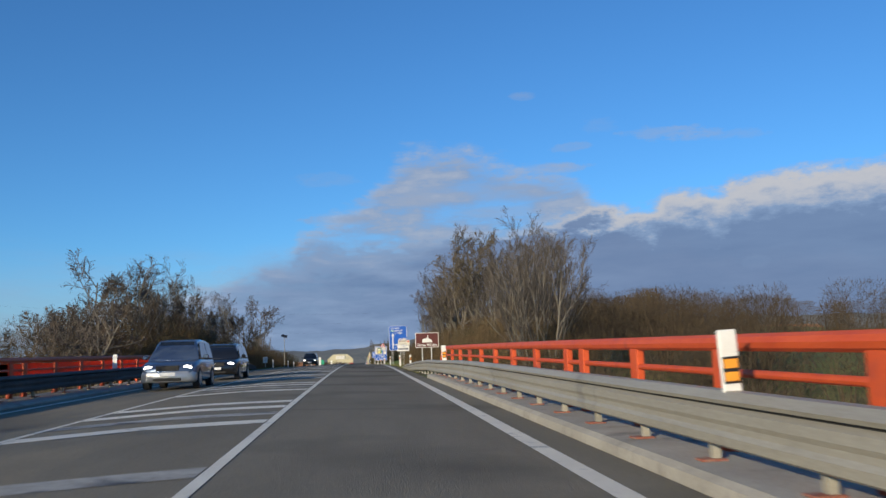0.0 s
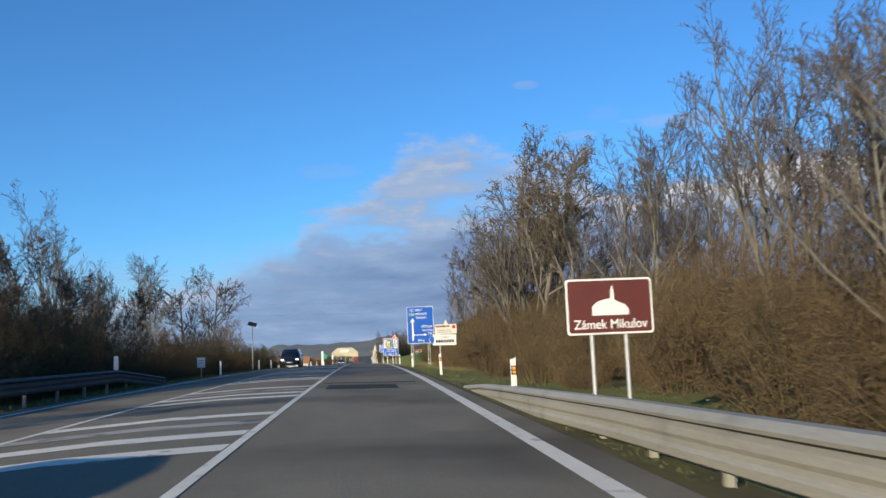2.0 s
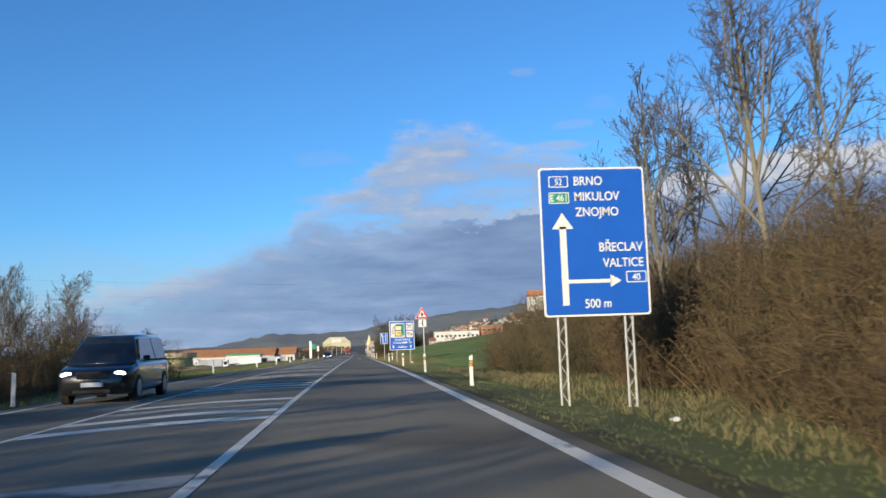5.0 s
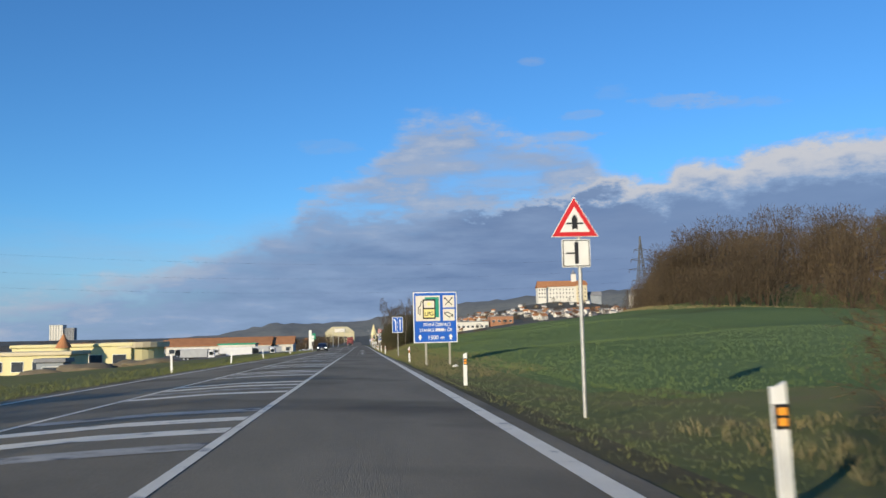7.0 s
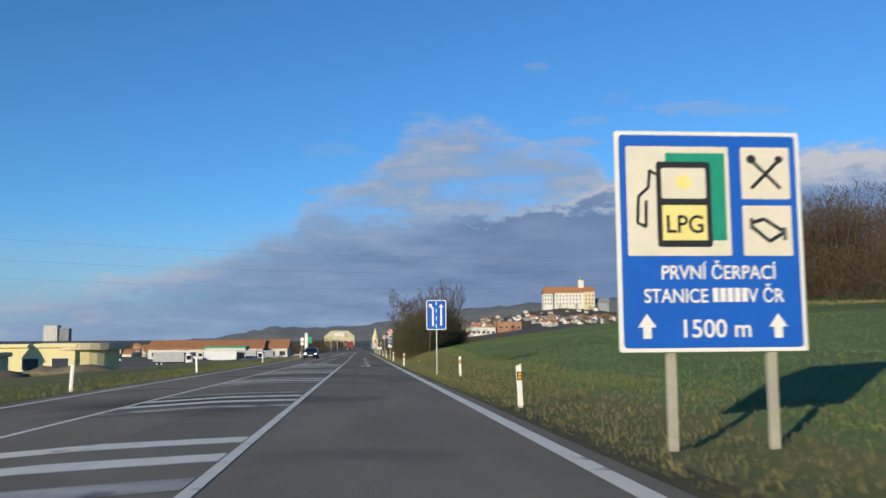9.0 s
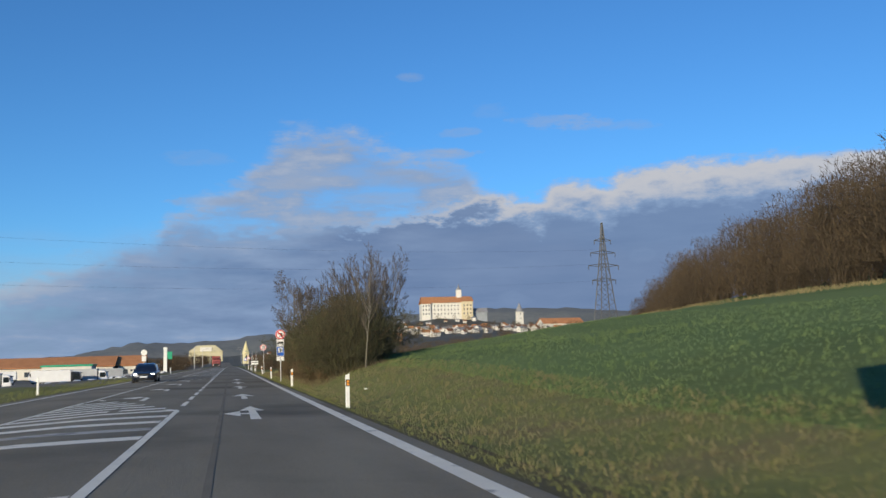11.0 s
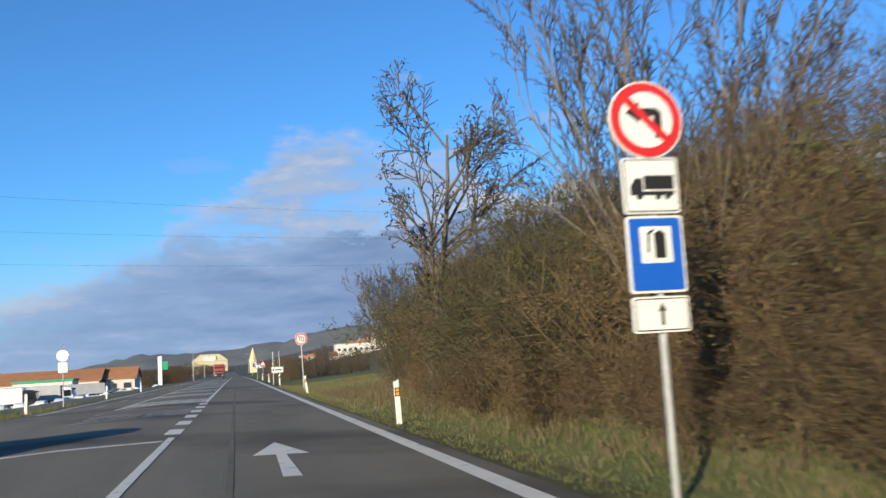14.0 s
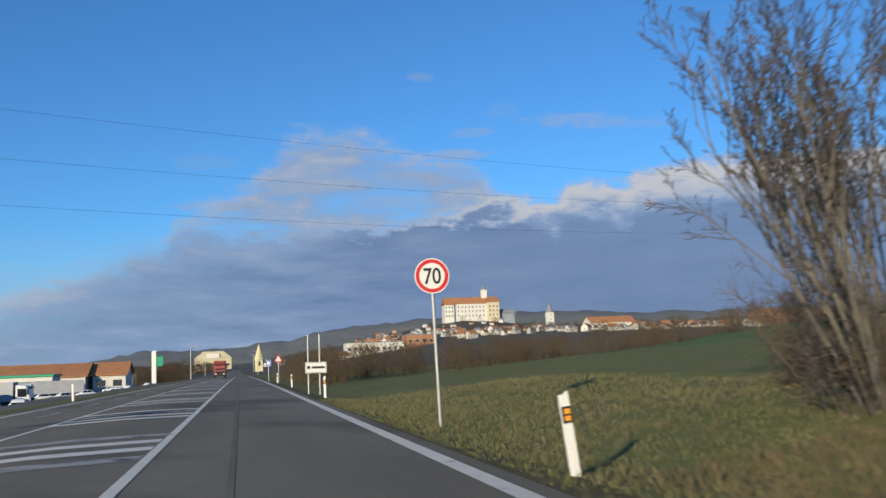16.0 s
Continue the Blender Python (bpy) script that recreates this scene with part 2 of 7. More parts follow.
WOOD_TWIG = surface("wood_twigs", (0.045, 0.031, 0.018), (0.1, 0.07, 0.038), 3, 0.95, 0, 20, random=0.5)
LEAF_DRY = surface("dry_leaves", (0.06, 0.046, 0.02), (0.135, 0.098, 0.04), 2, 0.9, 0, 20, random=0.55)
LEAF_OLIVE = surface("olive_leaves", (0.034, 0.036, 0.012), (0.08, 0.08, 0.027), 2, 0.9, 0, 20, random=0.55)
TWIG_TAN = surface("tan_twigs", (0.07, 0.047, 0.022), (0.155, 0.106, 0.053), 3, 0.95, 0, 20, random=0.45)
LEAF_TAN = surface("tan_leaves", (0.08, 0.054, 0.022), (0.165, 0.113, 0.046), 2, 0.9, 0, 20, random=0.5)
POD = surface("dark_seed_pods", (0.03, 0.022, 0.018), (0.075, 0.055, 0.04), 2, 0.9, 0, 20, random=0.4)
GRASS = surface("grass", (0.116, 0.13, 0.046), (0.188, 0.19, 0.071), 0.5, 0.95, 0.8, 28, spots=((0.165, 0.14, 0.066), 0.5, 0.48, 0.72), gloss=0.1)
BLADE = surface("grass_blades", (0.108, 0.122, 0.043), (0.17, 0.174, 0.064), 0.4, 0.9, 0, 10, random=0.16, gloss=0.1)
STRAW = surface("straw", (0.12, 0.1, 0.045), (0.21, 0.175, 0.08), 0.5, 0.9, 0, 10, random=0.4)
DEAD = surface("brown_dead_grass", (0.07, 0.054, 0.029), (0.14, 0.11, 0.057), 1.5, 0.95, 0, 20, random=0.4)
WHEAT = surface("young_wheat", (0.085, 0.13, 0.043), (0.15, 0.198, 0.072), 0.12, 0.95, 0.9, 7, stretch=(1, 0.35, 1), spots=((0.085, 0.1, 0.034), 0.06, 0.55, 0.78), gloss=0.1)
WHEAT_BLADE = surface("wheat_blades", (0.085, 0.13, 0.043), (0.15, 0.198, 0.072), 0.4, 0.9, 0, 10, random=0.4, gloss=0.15)
VERGE_SOIL = surface("trodden_verge", (0.075, 0.066, 0.036), (0.15, 0.125, 0.065), 0.7, 0.95, 0.8, 22, spots=((0.12, 0.115, 0.04), 0.8, 0.5, 0.7), gloss=0.1)
YARD = surface("yard_tarmac", (0.12, 0.11, 0.09), (0.2, 0.18, 0.145), 0.12, 0.9, 0.4, 8, spots=((0.08, 0.075, 0.065), 0.05, 0.5, 0.7), gloss=0.12)
EARTH = surface("earth", (0.1, 0.08, 0.05), (0.2, 0.16, 0.1), 0.8, 0.95, 0.8, 12)
WOODLAND = surface("far_woodland", (0.03, 0.034, 0.03), (0.085, 0.08, 0.06), 0.012, 0.95, 0, 0.06)


def let_through(m, colour, share):
    """Lets part of the sunlight shine through a thin sheet."""
    t = m.node_tree
    tr, mx = t.nodes.new("ShaderNodeBsdfTranslucent"), t.nodes.new("ShaderNodeMixShader")
    tr.inputs[0].default_value, mx.inputs[0].default_value = (*colour, 1), share
    t.links.new(t.nodes["Principled BSDF"].outputs[0], mx.inputs[1])
    t.links.new(tr.outputs[0], mx.inputs[2])
    t.links.new(mx.outputs[0], t.nodes["Material Output"].inputs[0])
    return m


RED_SHEET = let_through(surface("red_plastic_sheet", (0.5, 0.06, 0.025), (0.62, 0.09, 0.035), 2.0, 0.5, 0.1, 20), (0.85, 0.16, 0.05), 0.6)

# ---- sky backdrop: the bank of cloud over the hills ----
def cloud_bank():
    R = 4300.0
    azs = [-60 + 1.5 * i for i in range(101)]
    els = [-1.5 + 0.75 * i for i in range(36)]
    verts, faces = [], []
    for e in els:
        for a in azs:
            verts.append((R * math.sin(radians(a)) * math.cos(radians(e)), 170 + R * math.cos(radians(a)) * math.cos(radians(e)), R * math.sin(radians(e))))
    w = len(azs)
    for j in range(len(els) - 1):
        for i in range(w - 1):
            faces.append((j * w + i, j * w + i + 1, (j + 1) * w + i + 1, (j + 1) * w + i))
    m = bpy.data.materials.new("cloud")
    m.use_nodes = True
    t = m.node_tree
    t.nodes.remove(t.nodes["Principled BSDF"])
    L = t.links.new

    def math_node(op, a, b=None, clamp=False):
        n = t.nodes.new("ShaderNodeMath")
        n.operation, n.use_clamp = op, clamp
        for k, v in enumerate((a, b)):
            if v is None:
                continue
            if isinstance(v, (int, float)):
                n.inputs[k].default_value = v
            else:
                L(v, n.inputs[k])
        return n.outputs[0]

    uv = t.nodes.new("ShaderNodeUVMap")
    sep = t.nodes.new("ShaderNodeSeparateXYZ")
    L(uv.outputs[0], sep.inputs[0])
    az, el = sep.outputs[0], sep.outputs[1]

    def noise_at(scale, detail, sx, sy, rough=0.55):
        mp = t.nodes.new("ShaderNodeMapping")
        mp.inputs["Scale"].default_value = (sx, sy, 1)
        L(uv.outputs[0], mp.inputs[0])
        n = t.nodes.new("ShaderNodeTexNoise")
        n.inputs["Scale"].default_value, n.inputs["Detail"].default_value, n.inputs["Roughness"].default_value = scale, detail, rough
        L(mp.outputs[0], n.inputs["Vector"])
        return n.outputs[0]

    def rise(v, lo, hi, a=0.0, b=1.0):
        n = t.nodes.new("ShaderNodeMapRange")
        n.interpolation_type = "SMOOTHSTEP"
        n.inputs[1].default_value, n.inputs[2].default_value, n.inputs[3].default_value, n.inputs[4].default_value = lo, hi, a, b
        L(v, n.inputs[0])
        return n.outputs[0]

    def height_along(pts):
        """An edge of the cloud over the horizon (u and v are degrees / 100, shifted by 0.6 and 0.1)."""
        n = t.nodes.new("ShaderNodeFloatCurve")
        c = n.mapping.curves[0]
        for k, (x, y) in enumerate(pts):
            if k < 2:
                c.points[k].location = (x, y * 3)
            else:
                c.points.new(x, y * 3)
        n.mapping.update()
        L(az, n.inputs["Value"])
        return math_node("DIVIDE", n.outputs[0], 3.0)

    bands = noise_at(15, 6, 1, 4.6, 0.58)
    puffs = noise_at(46, 7, 1, 2.0, 0.62)
    soft = noise_at(5, 3, 1, 4.0, 0.5)
    billow = math_node("SUBTRACT", puffs, 0.5)
    drift = math_node("SUBTRACT", bands, 0.5)
    state = {"cover": None, "tone": None}

    def lay(cover, tone):
        """Lays one sheet of cloud over those before it."""
        if state["cover"] is None:
            state["cover"], state["tone"] = cover, tone
            return
        n = t.nodes.new("ShaderNodeMix")
        n.data_type = "FLOAT"
        L(cover, n.inputs[0])
        L(state["tone"], n.inputs[2])
        L(tone, n.inputs[3])
        state["tone"] = n.outputs[0]
        gap = math_node("MULTIPLY", math_node("SUBTRACT", 1.0, state["cover"]), math_node("SUBTRACT", 1.0, cover))
        state["cover"] = math_node("SUBTRACT", 1.0, gap)

    def below(edge, rough, drifting=0.0):
        e = math_node("ADD", math_node("SUBTRACT", edge, el), math_node("MULTIPLY", billow, rough))
        return math_node("ADD", e, math_node("MULTIPLY", drift, drifting)) if drifting else e

    def patch(u, v, wide, high, strength, tone, grain=puffs):
        """A loose wisp of cloud."""
        x, y = math_node("DIVIDE", math_node("SUBTRACT", az, u), wide), math_node("DIVIDE", math_node("SUBTRACT", el, v), high)
        r = math_node("ADD", math_node("ADD", math_node("MULTIPLY", x, x), math_node("MULTIPLY", y, y)), math_node("ADD", math_node("MULTIPLY", billow, 4.5), math_node("MULTIPLY", drift, 3.0)))
        lay(math_node("MULTIPLY", rise(r, 0.0, 1.0, strength, 0.0), rise(grain, 0.38, 0.62, 0.45, 1.0)), math_node("ADD", tone, math_node("MULTIPLY", billow, 0.25)))

    # thin veil along the horizon
    lay(rise(math_node("ADD", el, math_node("MULTIPLY", drift, 0.05)), 0.1, 0.185, 0.7, 0.0), rise(el, 0.1, 0.16, 0.42, 0.6))
    # the broken heap of cloud in the middle, its ledges lit along their upper rims
    heap = height_along(((0.0, 0.09), (0.55, 0.17), (0.5646, 0.189), (0.592, 0.2), (0.6067, 0.21), (0.6218, 0.2259), (0.6349, 0.2365), (0.6554, 0.2407), (0.6777, 0.2397), (0.6923, 0.2328), (0.7067, 0.226), (0.7287, 0.2247), (0.7449, 0.2224), (0.7535, 0.2109), (0.765, 0.198), (0.79, 0.18), (1.0, 0.15)))
    e = below(heap, 0.036, 0.034)
    lay(math_node("MULTIPLY", rise(e, -0.006, 0.016), rise(math_node("ADD", bands, math_node("MULTIPLY", puffs, 0.5)), 0.56, 0.86, 0.3, 0.92)), math_node("ADD", rise(e, 0.0, 0.016, 0.8, 0.46), math_node("ADD", math_node("MULTIPLY", drift, 1.3), math_node("MULTIPLY", billow, 0.7))))
    for u, v, wide, high, tone in ((0.672, 0.2105, 0.05, 0.006, 0.6), (0.632, 0.206, 0.035, 0.005, 0.62), (0.727, 0.209, 0.04, 0.006, 0.55), (0.735, 0.224, 0.024, 0.004, 0.66), (0.70, 0.196, 0.03, 0.004, 0.66), (0.59, 0.1945, 0.03, 0.004, 0.55)):
        patch(u, v, wide, high, 0.75, tone, bands)
    # the slate bank beneath, with deep sunlit tops to the right
    bank = height_along(((0.0, 0.1), (0.34, 0.1), (0.3859, 0.1112), (0.4217, 0.124), (0.4629, 0.1357), (0.4894, 0.1478), (0.5133, 0.1619), (0.5272, 0.1726), (0.5378, 0.177), (0.5628, 0.1806), (0.5845, 0.183), (0.6209, 0.1775), (0.6503, 0.1806), (0.6945, 0.1859), (0.7312, 0.1924), (0.7637, 0.1979), (0.7952, 0.1967), (0.8077, 0.2046), (0.8231, 0.2058), (0.8396, 0.2021), (0.8482, 0.2085), (0.8695, 0.2119), (0.9214, 0.2127), (1.0, 0.21)))
    e = below(bank, 0.022, 0.016)
    fade = rise(az, 0.5, 0.7, 7.0, 1.3)
    cover = math_node("MULTIPLY", rise(math_node("DIVIDE", e, fade), -0.001, 0.006), rise(az, 0.36, 0.7, 0.55, 0.97))
    deep = math_node("DIVIDE", math_node("ADD", e, math_node("MULTIPLY", billow, 0.03)), rise(az, 0.7, 0.86, 0.009, 0.034))
    rim = math_node("MULTIPLY", rise(deep, 0.25, 1.1, 1.0, 0.0), rise(az, 0.64, 0.78, 0.5, 1.0))
    shade = math_node("ADD", rise(az, 0.5, 0.8, 0.26, 0.1), math_node("MULTIPLY", drift, rise(az, 0.6, 0.8, 1.5, 0.35)))
    shade = math_node("ADD", shade, rise(el, 0.1, 0.125, 0.16, 0.0))
    lay(cover, math_node("MAXIMUM", shade, math_node("ADD", rim, math_node("MULTIPLY", billow, 0.5))))
    for u, v, wide, high, strength, tone in ((0.572, 0.1625, 0.04, 0.006, 0.5, 0.45), (0.545, 0.147, 0.05, 0.005, 0.4, 0.4), (0.679, 0.1815, 0.036, 0.004, 0.6, 0.7), (0.7781, 0.13, 0.012, 0.008, 0.3, 0.45), (0.86, 0.155, 0.01, 0.006, 0.25, 0.5)):
        patch(u, v, wide, high, strength, tone)
    # thin streaks high above the bank
    for u, v, wide, high, strength, tone in ((0.812, 0.2405, 0.034, 0.0055, 0.75, 0.72), (0.748, 0.2365, 0.018, 0.004, 0.55, 0.6), (0.7641, 0.2507, 0.016, 0.006, 0.2, 0.55), (0.8596, 0.2358, 0.022, 0.004, 0.3, 0.6), (0.7158, 0.2722, 0.01, 0.003, 0.4, 0.6), (0.5776, 0.2204, 0.03, 0.005, 0.28, 0.5)):
        patch(u, v, wide, high, strength, tone)
    cover = state["cover"]
    ramp = t.nodes.new("ShaderNodeValToRGB")
    e = ramp.color_ramp.elements
    e[0].position, e[0].color = 0.0, (0.135, 0.205, 0.36, 1)
    e[1].position, e[1].color = 1.0, (0.52, 0.525, 0.555, 1)
    k = ramp.color_ramp.elements.new(0.45)
    k.color = (0.23, 0.325, 0.5, 1)
    L(state["tone"], ramp.inputs[0])
    em, tr, mx = t.nodes.new("ShaderNodeEmission"), t.nodes.new("ShaderNodeBsdfTransparent"), t.nodes.new("ShaderNodeMixShader")
    L(ramp.outputs[0], em.inputs[0])
    L(cover, mx.inputs[0])
    L(tr.outputs[0], mx.inputs[1])
    L(em.outputs[0], mx.inputs[2])
    L(mx.outputs[0], t.nodes["Material Output"].inputs[0])
    ob = part("backdrop", (verts, faces), m)
    uvl = ob.data.uv_layers.new(name="UVMap")
    co = np.array([((azs[i % w] + 60) / 100, (els[i // w] + 10) / 100) for i in range(len(verts))])
    idx = np.zeros(len(ob.data.loops), int)
    ob.data.loops.foreach_get("vertex_index", idx)
    uvl.data.foreach_set("uv", co[idx].ravel())
    tagged(ob, "distant bank of grey and white cloud above the hills", "sky", kind="structure")


cloud_bank()


# ---- ground ----
def ground():
    xs = [-2600, -1800, -1200, -800, -550, -400, -300, -220, -170, -130, -100, -80, -65, -54, -45, -37, -30, -25, -21, -18, -15.5, -13.5, -12, -11, -10.2, -9.6, -9.1, -8.6]
    xs += [-5, -1, 2.75, 3.1, 3.5, 4.0, 4.6, 5.3, 6.1, 7, 8, 9.2, 10.5, 12, 14, 16, 18.5, 21, 24, 28, 32, 37, 43, 50, 58, 67, 78, 90, 104, 120, 138, 158, 180, 205, 235, 270, 310, 360, 420, 500, 620, 800, 1100, 1600, 2600]
    ys = [-320, -200, -120, -80, -50, -30, -15] + [3.0 * i for i in range(0, 154)] + [470, 485, 505, 530, 560, 600, 650, 710, 780, 860, 950, 1050, 1150, 1250, 1350, 1420, 1480, 1540, 1600, 1660, 1740, 1850, 2000, 2300, 2800, 3400, 4200]
    verts = [(x, y, land(x, y)) for y in ys for x in xs]
    w = len(xs)
    faces = [(j * w + i, j * w + i + 1, (j + 1) * w + i + 1, (j + 1) * w + i) for j in range(len(ys) - 1) for i in range(w - 1)]
    ob = part("ground", (verts, faces), GRASS, smooth=True)
    ob.data.materials.append(WHEAT)
    ob.data.materials.append(WOODLAND)
    ob.data.materials.append(VERGE_SOIL)
    ob.data.materials.append(YARD)
    idx = []
    for j in range(len(ys) - 1):
        for i in range(w - 1):
            x, y = (xs[i] + xs[i + 1]) / 2, (ys[j] + ys[j + 1]) / 2
            edge = 6.4 + 1.6 * step(200, 320, y) + 14 * step(312, 345, y) + 8 * step(160, 150, y)
            idx.append(1 if edge < x < 95 and 150 < y < (318 if x < 40 else 420) else 2 if y > 660 else 4 if -100 < x < -8.6 and 291 < y < 660 and (x < -11 or y < 313) and (y > 385 or x > -40) else 3 if (2.75 < x < 3.5 or -9.6 < x < -8.6) and y > 42 else 0)
    ob.data.polygons.foreach_set("material_index", idx)
    tagged(ob, "grassy verge and green winter wheat field rising to woods", "ground", kind="structure")


ground()


def ribbon(name, x0, x1, y0, y1, lift, material, label="", category="", every=5.0, thick=0.0, x0b=None, x1b=None):
    """A band lying on the carriageway."""
    n = max(1, int((y1 - y0) / every))
    verts, faces = [], []
    for k in range(n + 1):
        y = y0 + (y1 - y0) * k / n
        a = x0 + ((x0b if x0b is not None else x0) - x0) * k / n
        b = x1 + ((x1b if x1b is not None else x1) - x1) * k / n
        verts += [(a, y, deck(a, y) + lift), (b, y, deck(b, y) + lift)]
        if k:
            q = 2 * k
            faces.append((q - 2, q - 1, q + 1, q))
    ob = part(name, (verts, faces), material)
    return tagged(ob, label, category, kind="structure")


def road():
    xs = [-8.6, -8.2, -6.4, -4.8, -3.0, -1.4, 0.5, 2.35, 2.75]
    ys = [-150, -100, -60, -30] + [4.0 * i for i in range(0, 120)] + [500, 540, 580, 640, 700, 800, 900, 1000]
    verts = [(x, y, deck(x, y)) for y in ys for x in xs]
    w = len(xs)
    faces = [(j * w + i, j * w + i + 1, (j + 1) * w + i + 1, (j + 1) * w + i) for j in range(len(ys) - 1) for i in range(w - 1)]
    base = len(verts)
    for y in ys:
        verts += [(xs[0] - 0.05, y, deck(xs[0], y) - 0.3), (xs[-1] + 0.05, y, deck(xs[-1], y) - 0.3)]
    for j in range(len(ys) - 1):
        faces.append((base + 2 * j, j * w, (j + 1) * w, base + 2 * j + 2))
        faces.append((j * w + w - 1, base + 2 * j + 1, base + 2 * j + 3, (j + 1) * w + w - 1))
    tagged(part("road", (verts, faces), ASPHALT), "weathered grey asphalt main road with patched lanes", "road", kind="structure")


road()
LINE = "white painted road line, a little worn"
ribbon("road_line", 2.23, 2.48, 72, 900, 0.006, PAINT, LINE, "road line")
ribbon("road_line", 1.9, 2.13, -120, 40, 0.006, PAINT, LINE, "road line", x0b=2.03, x1b=2.26)
ribbon("road_line", 2.03, 2.26, 40, 72, 0.006, PAINT, LINE, "road line", x0b=2.23, x1b=2.48)
ribbon("road_line", -1.47, -1.34, -120, 241.8, 0.006, PAINT, LINE, "road line")
ribbon("road_line", -1.47, -1.34, 277.2, 291.3, 0.006, PAINT, LINE, "road line")
ribbon("road_line", -1.5, -1.36, 312.3, 560, 0.006, PAINT, LINE, "road line")
ribbon("road_line", -4.92, -4.8, -120, 250, 0.006, PAINT, LINE, "road line")
ribbon("road_line", -4.85, -4.73, 250, 291, 0.006, PAINT, LINE, "road line")
ribbon("road_line", -4.72, -4.6, 309.5, 560, 0.006, PAINT, LINE, "road line")
ribbon("road_line", -8.0, -7.82, -120, 300, 0.006, PAINT, LINE, "road line")
ribbon("road_line", -8.0, -7.82, 312, 700, 0.006, PAINT, LINE, "road line")
for k in range(7):
    y = 244.4 + 4.75 * k
    ribbon("lane_dash", -1.47, -1.33, y, y + 3.1, 0.006, PAINT, "short white lane dash on grey asphalt", "lane dash")
for k in range(6):
    y = 292.2 + 3.45 * k
    ribbon("lane_dash", -1.62, -1.3, y, y + 1.7, 0.006, PAINT, "broad white lane dash at the turning", "lane dash")
for k in range(12):
    y = 316 + 8.8 * k
    ribbon("lane_dash", -6.42, -6.2, y, y + 3.8, 0.006, WORN, "worn white lane dash on the far lane", "lane dash")


def stripe(xa, ya, xb, yb, wide, material=WORN):
    """A slanting hatch stripe from the left line (a) to the right line (b)."""
    verts, faces = [], []
    for k in range(5):
        x, y = xa + (xb - xa) * k / 4, ya + (yb - ya) * k / 4
        for d in (-wide / 2, wide / 2):
            verts.append((x, y + d, deck(x, y + d) + 0.006))
        if k:
            q = 2 * k
            faces.append((q - 2, q, q + 1, q - 1))
    return tagged(part("hatch_stripe", (verts, faces), material), "worn white slanting stripe of the hatched median", "hatch stripe", "hatched median", "structure")


for start in [14.8 + 11.6 * k for k in range(-9, 5)] + [73.9, 86.7, 99.4] + [112.2 + 11.6 * k for k in range(6)] + [182.4, 195.1, 207.8, 220.5, 233.1]:
    for s in range(4):
        k, y = int(start), start + (1.88 if start < 230 else 2.1) * s
        stripe(-4.78, y - 2.0, -1.49, y, 0.72, PAINT if (k + s) % 3 else WORN)
for k in range(0, 12):
    for s in range(4):
        y = 325.5 + 12.0 * k + 1.6 * s
        stripe(-4.6, y - 2.0, -1.52, y, 0.7, PAINT if (k + s) % 3 else WORN)
# the hatched wedge that closes the median before the turning lane
for k in range(7):
    ya = 238.9 + 1.5 * k
    xb = (-2.91 - 0.328 * (ya - 242.2)) / 1.302
    stripe(-4.78, ya, xb, ya + 0.92 * (xb + 4.84), 0.62, PAINT)
ribbon("road_line", -1.53, -1.34, 241.8, 251.6, 0.0065, PAINT, LINE, "road line", x0b=-4.66, x1b=-4.5)
stripe(-4.7, 288.6, -1.5, 290.4, 0.3, PAINT)
# worn hatching across the mouth of the turning, and the pointed end of the next median
for y in (301.9, 303.0, 304.1, 305.3):
    stripe(-4.7, y - 1.9, -1.66, y, 0.42, WORN)
for y in (313.2, 314.7, 316.2, 317.8):
    stripe(-4.6, y - 2.0, -1.52, y, 0.68, PAINT)
stripe(-3.02, 307.7, -1.64, 310.9, 0.3, WORN)
stripe(-4.5, 309.5, -3.02, 307.7, 0.3, WORN)
ribbon("lane_dash", -4.86, -4.74, 305.6, 307.4, 0.006, WORN, "worn white lane dash on the far lane", "lane dash")


def road_arrow(name, shapes, x, y0, long, label):
    """Flat arrow: shapes are outlines in x (metres) and along the road (0 to 1)."""
    verts, faces = [], []
    for pts in shapes:
        b = len(verts)
        for u, v in pts:
            px, py = x + u, y0 + v * long
            verts.append((px, py, deck(px, py) + 0.007))
        faces.append(tuple(range(b, len(verts))))
    tagged(part(name, (verts, faces), PAINT), label, "road arrow", "lane arrows", "structure")


UP = [[(-0.11, 0), (0.11, 0), (0.07, 0.58), (-0.07, 0.58)], [(-0.4, 0.55), (0.4, 0.55), (0, 1.0)]]
UP_LEFT = [[(-0.11, 0), (0.13, 0), (0.09, 0.62), (-0.09, 0.62)], [(-0.32, 0.6), (0.3, 0.6), (0, 1.0)], [(-0.1, 0.33), (-0.1, 0.42), (-0.32, 0.43), (-0.32, 0.34)], [(-0.3, 0.2), (-0.3, 0.56), (-0.7, 0.38)]]
LEFT = [[(0.1, 0), (0.3, 0), (0.26, 0.5), (0.1, 0.62)], [(0.1, 0.62), (0.26, 0.5), (-0.2, 0.74), (-0.28, 0.62)], [(-0.2, 0.46), (-0.15, 0.9), (-0.8, 0.68)]]
road_arrow("lane_arrow", UP_LEFT, 0.46, 237.5, 6.2, "white combined ahead and turning arrow painted on asphalt")
for y in (249.2, 262.2, 273.2, 283.8):
    road_arrow("lane_arrow", UP, 0.4, y, 5.0, "white straight ahead arrow painted on asphalt")
for y in (248.6, 259.6, 270.6, 281.6):
    road_arrow("lane_arrow", LEFT, -3.1, y, 5.0, "white turning arrow painted on asphalt")
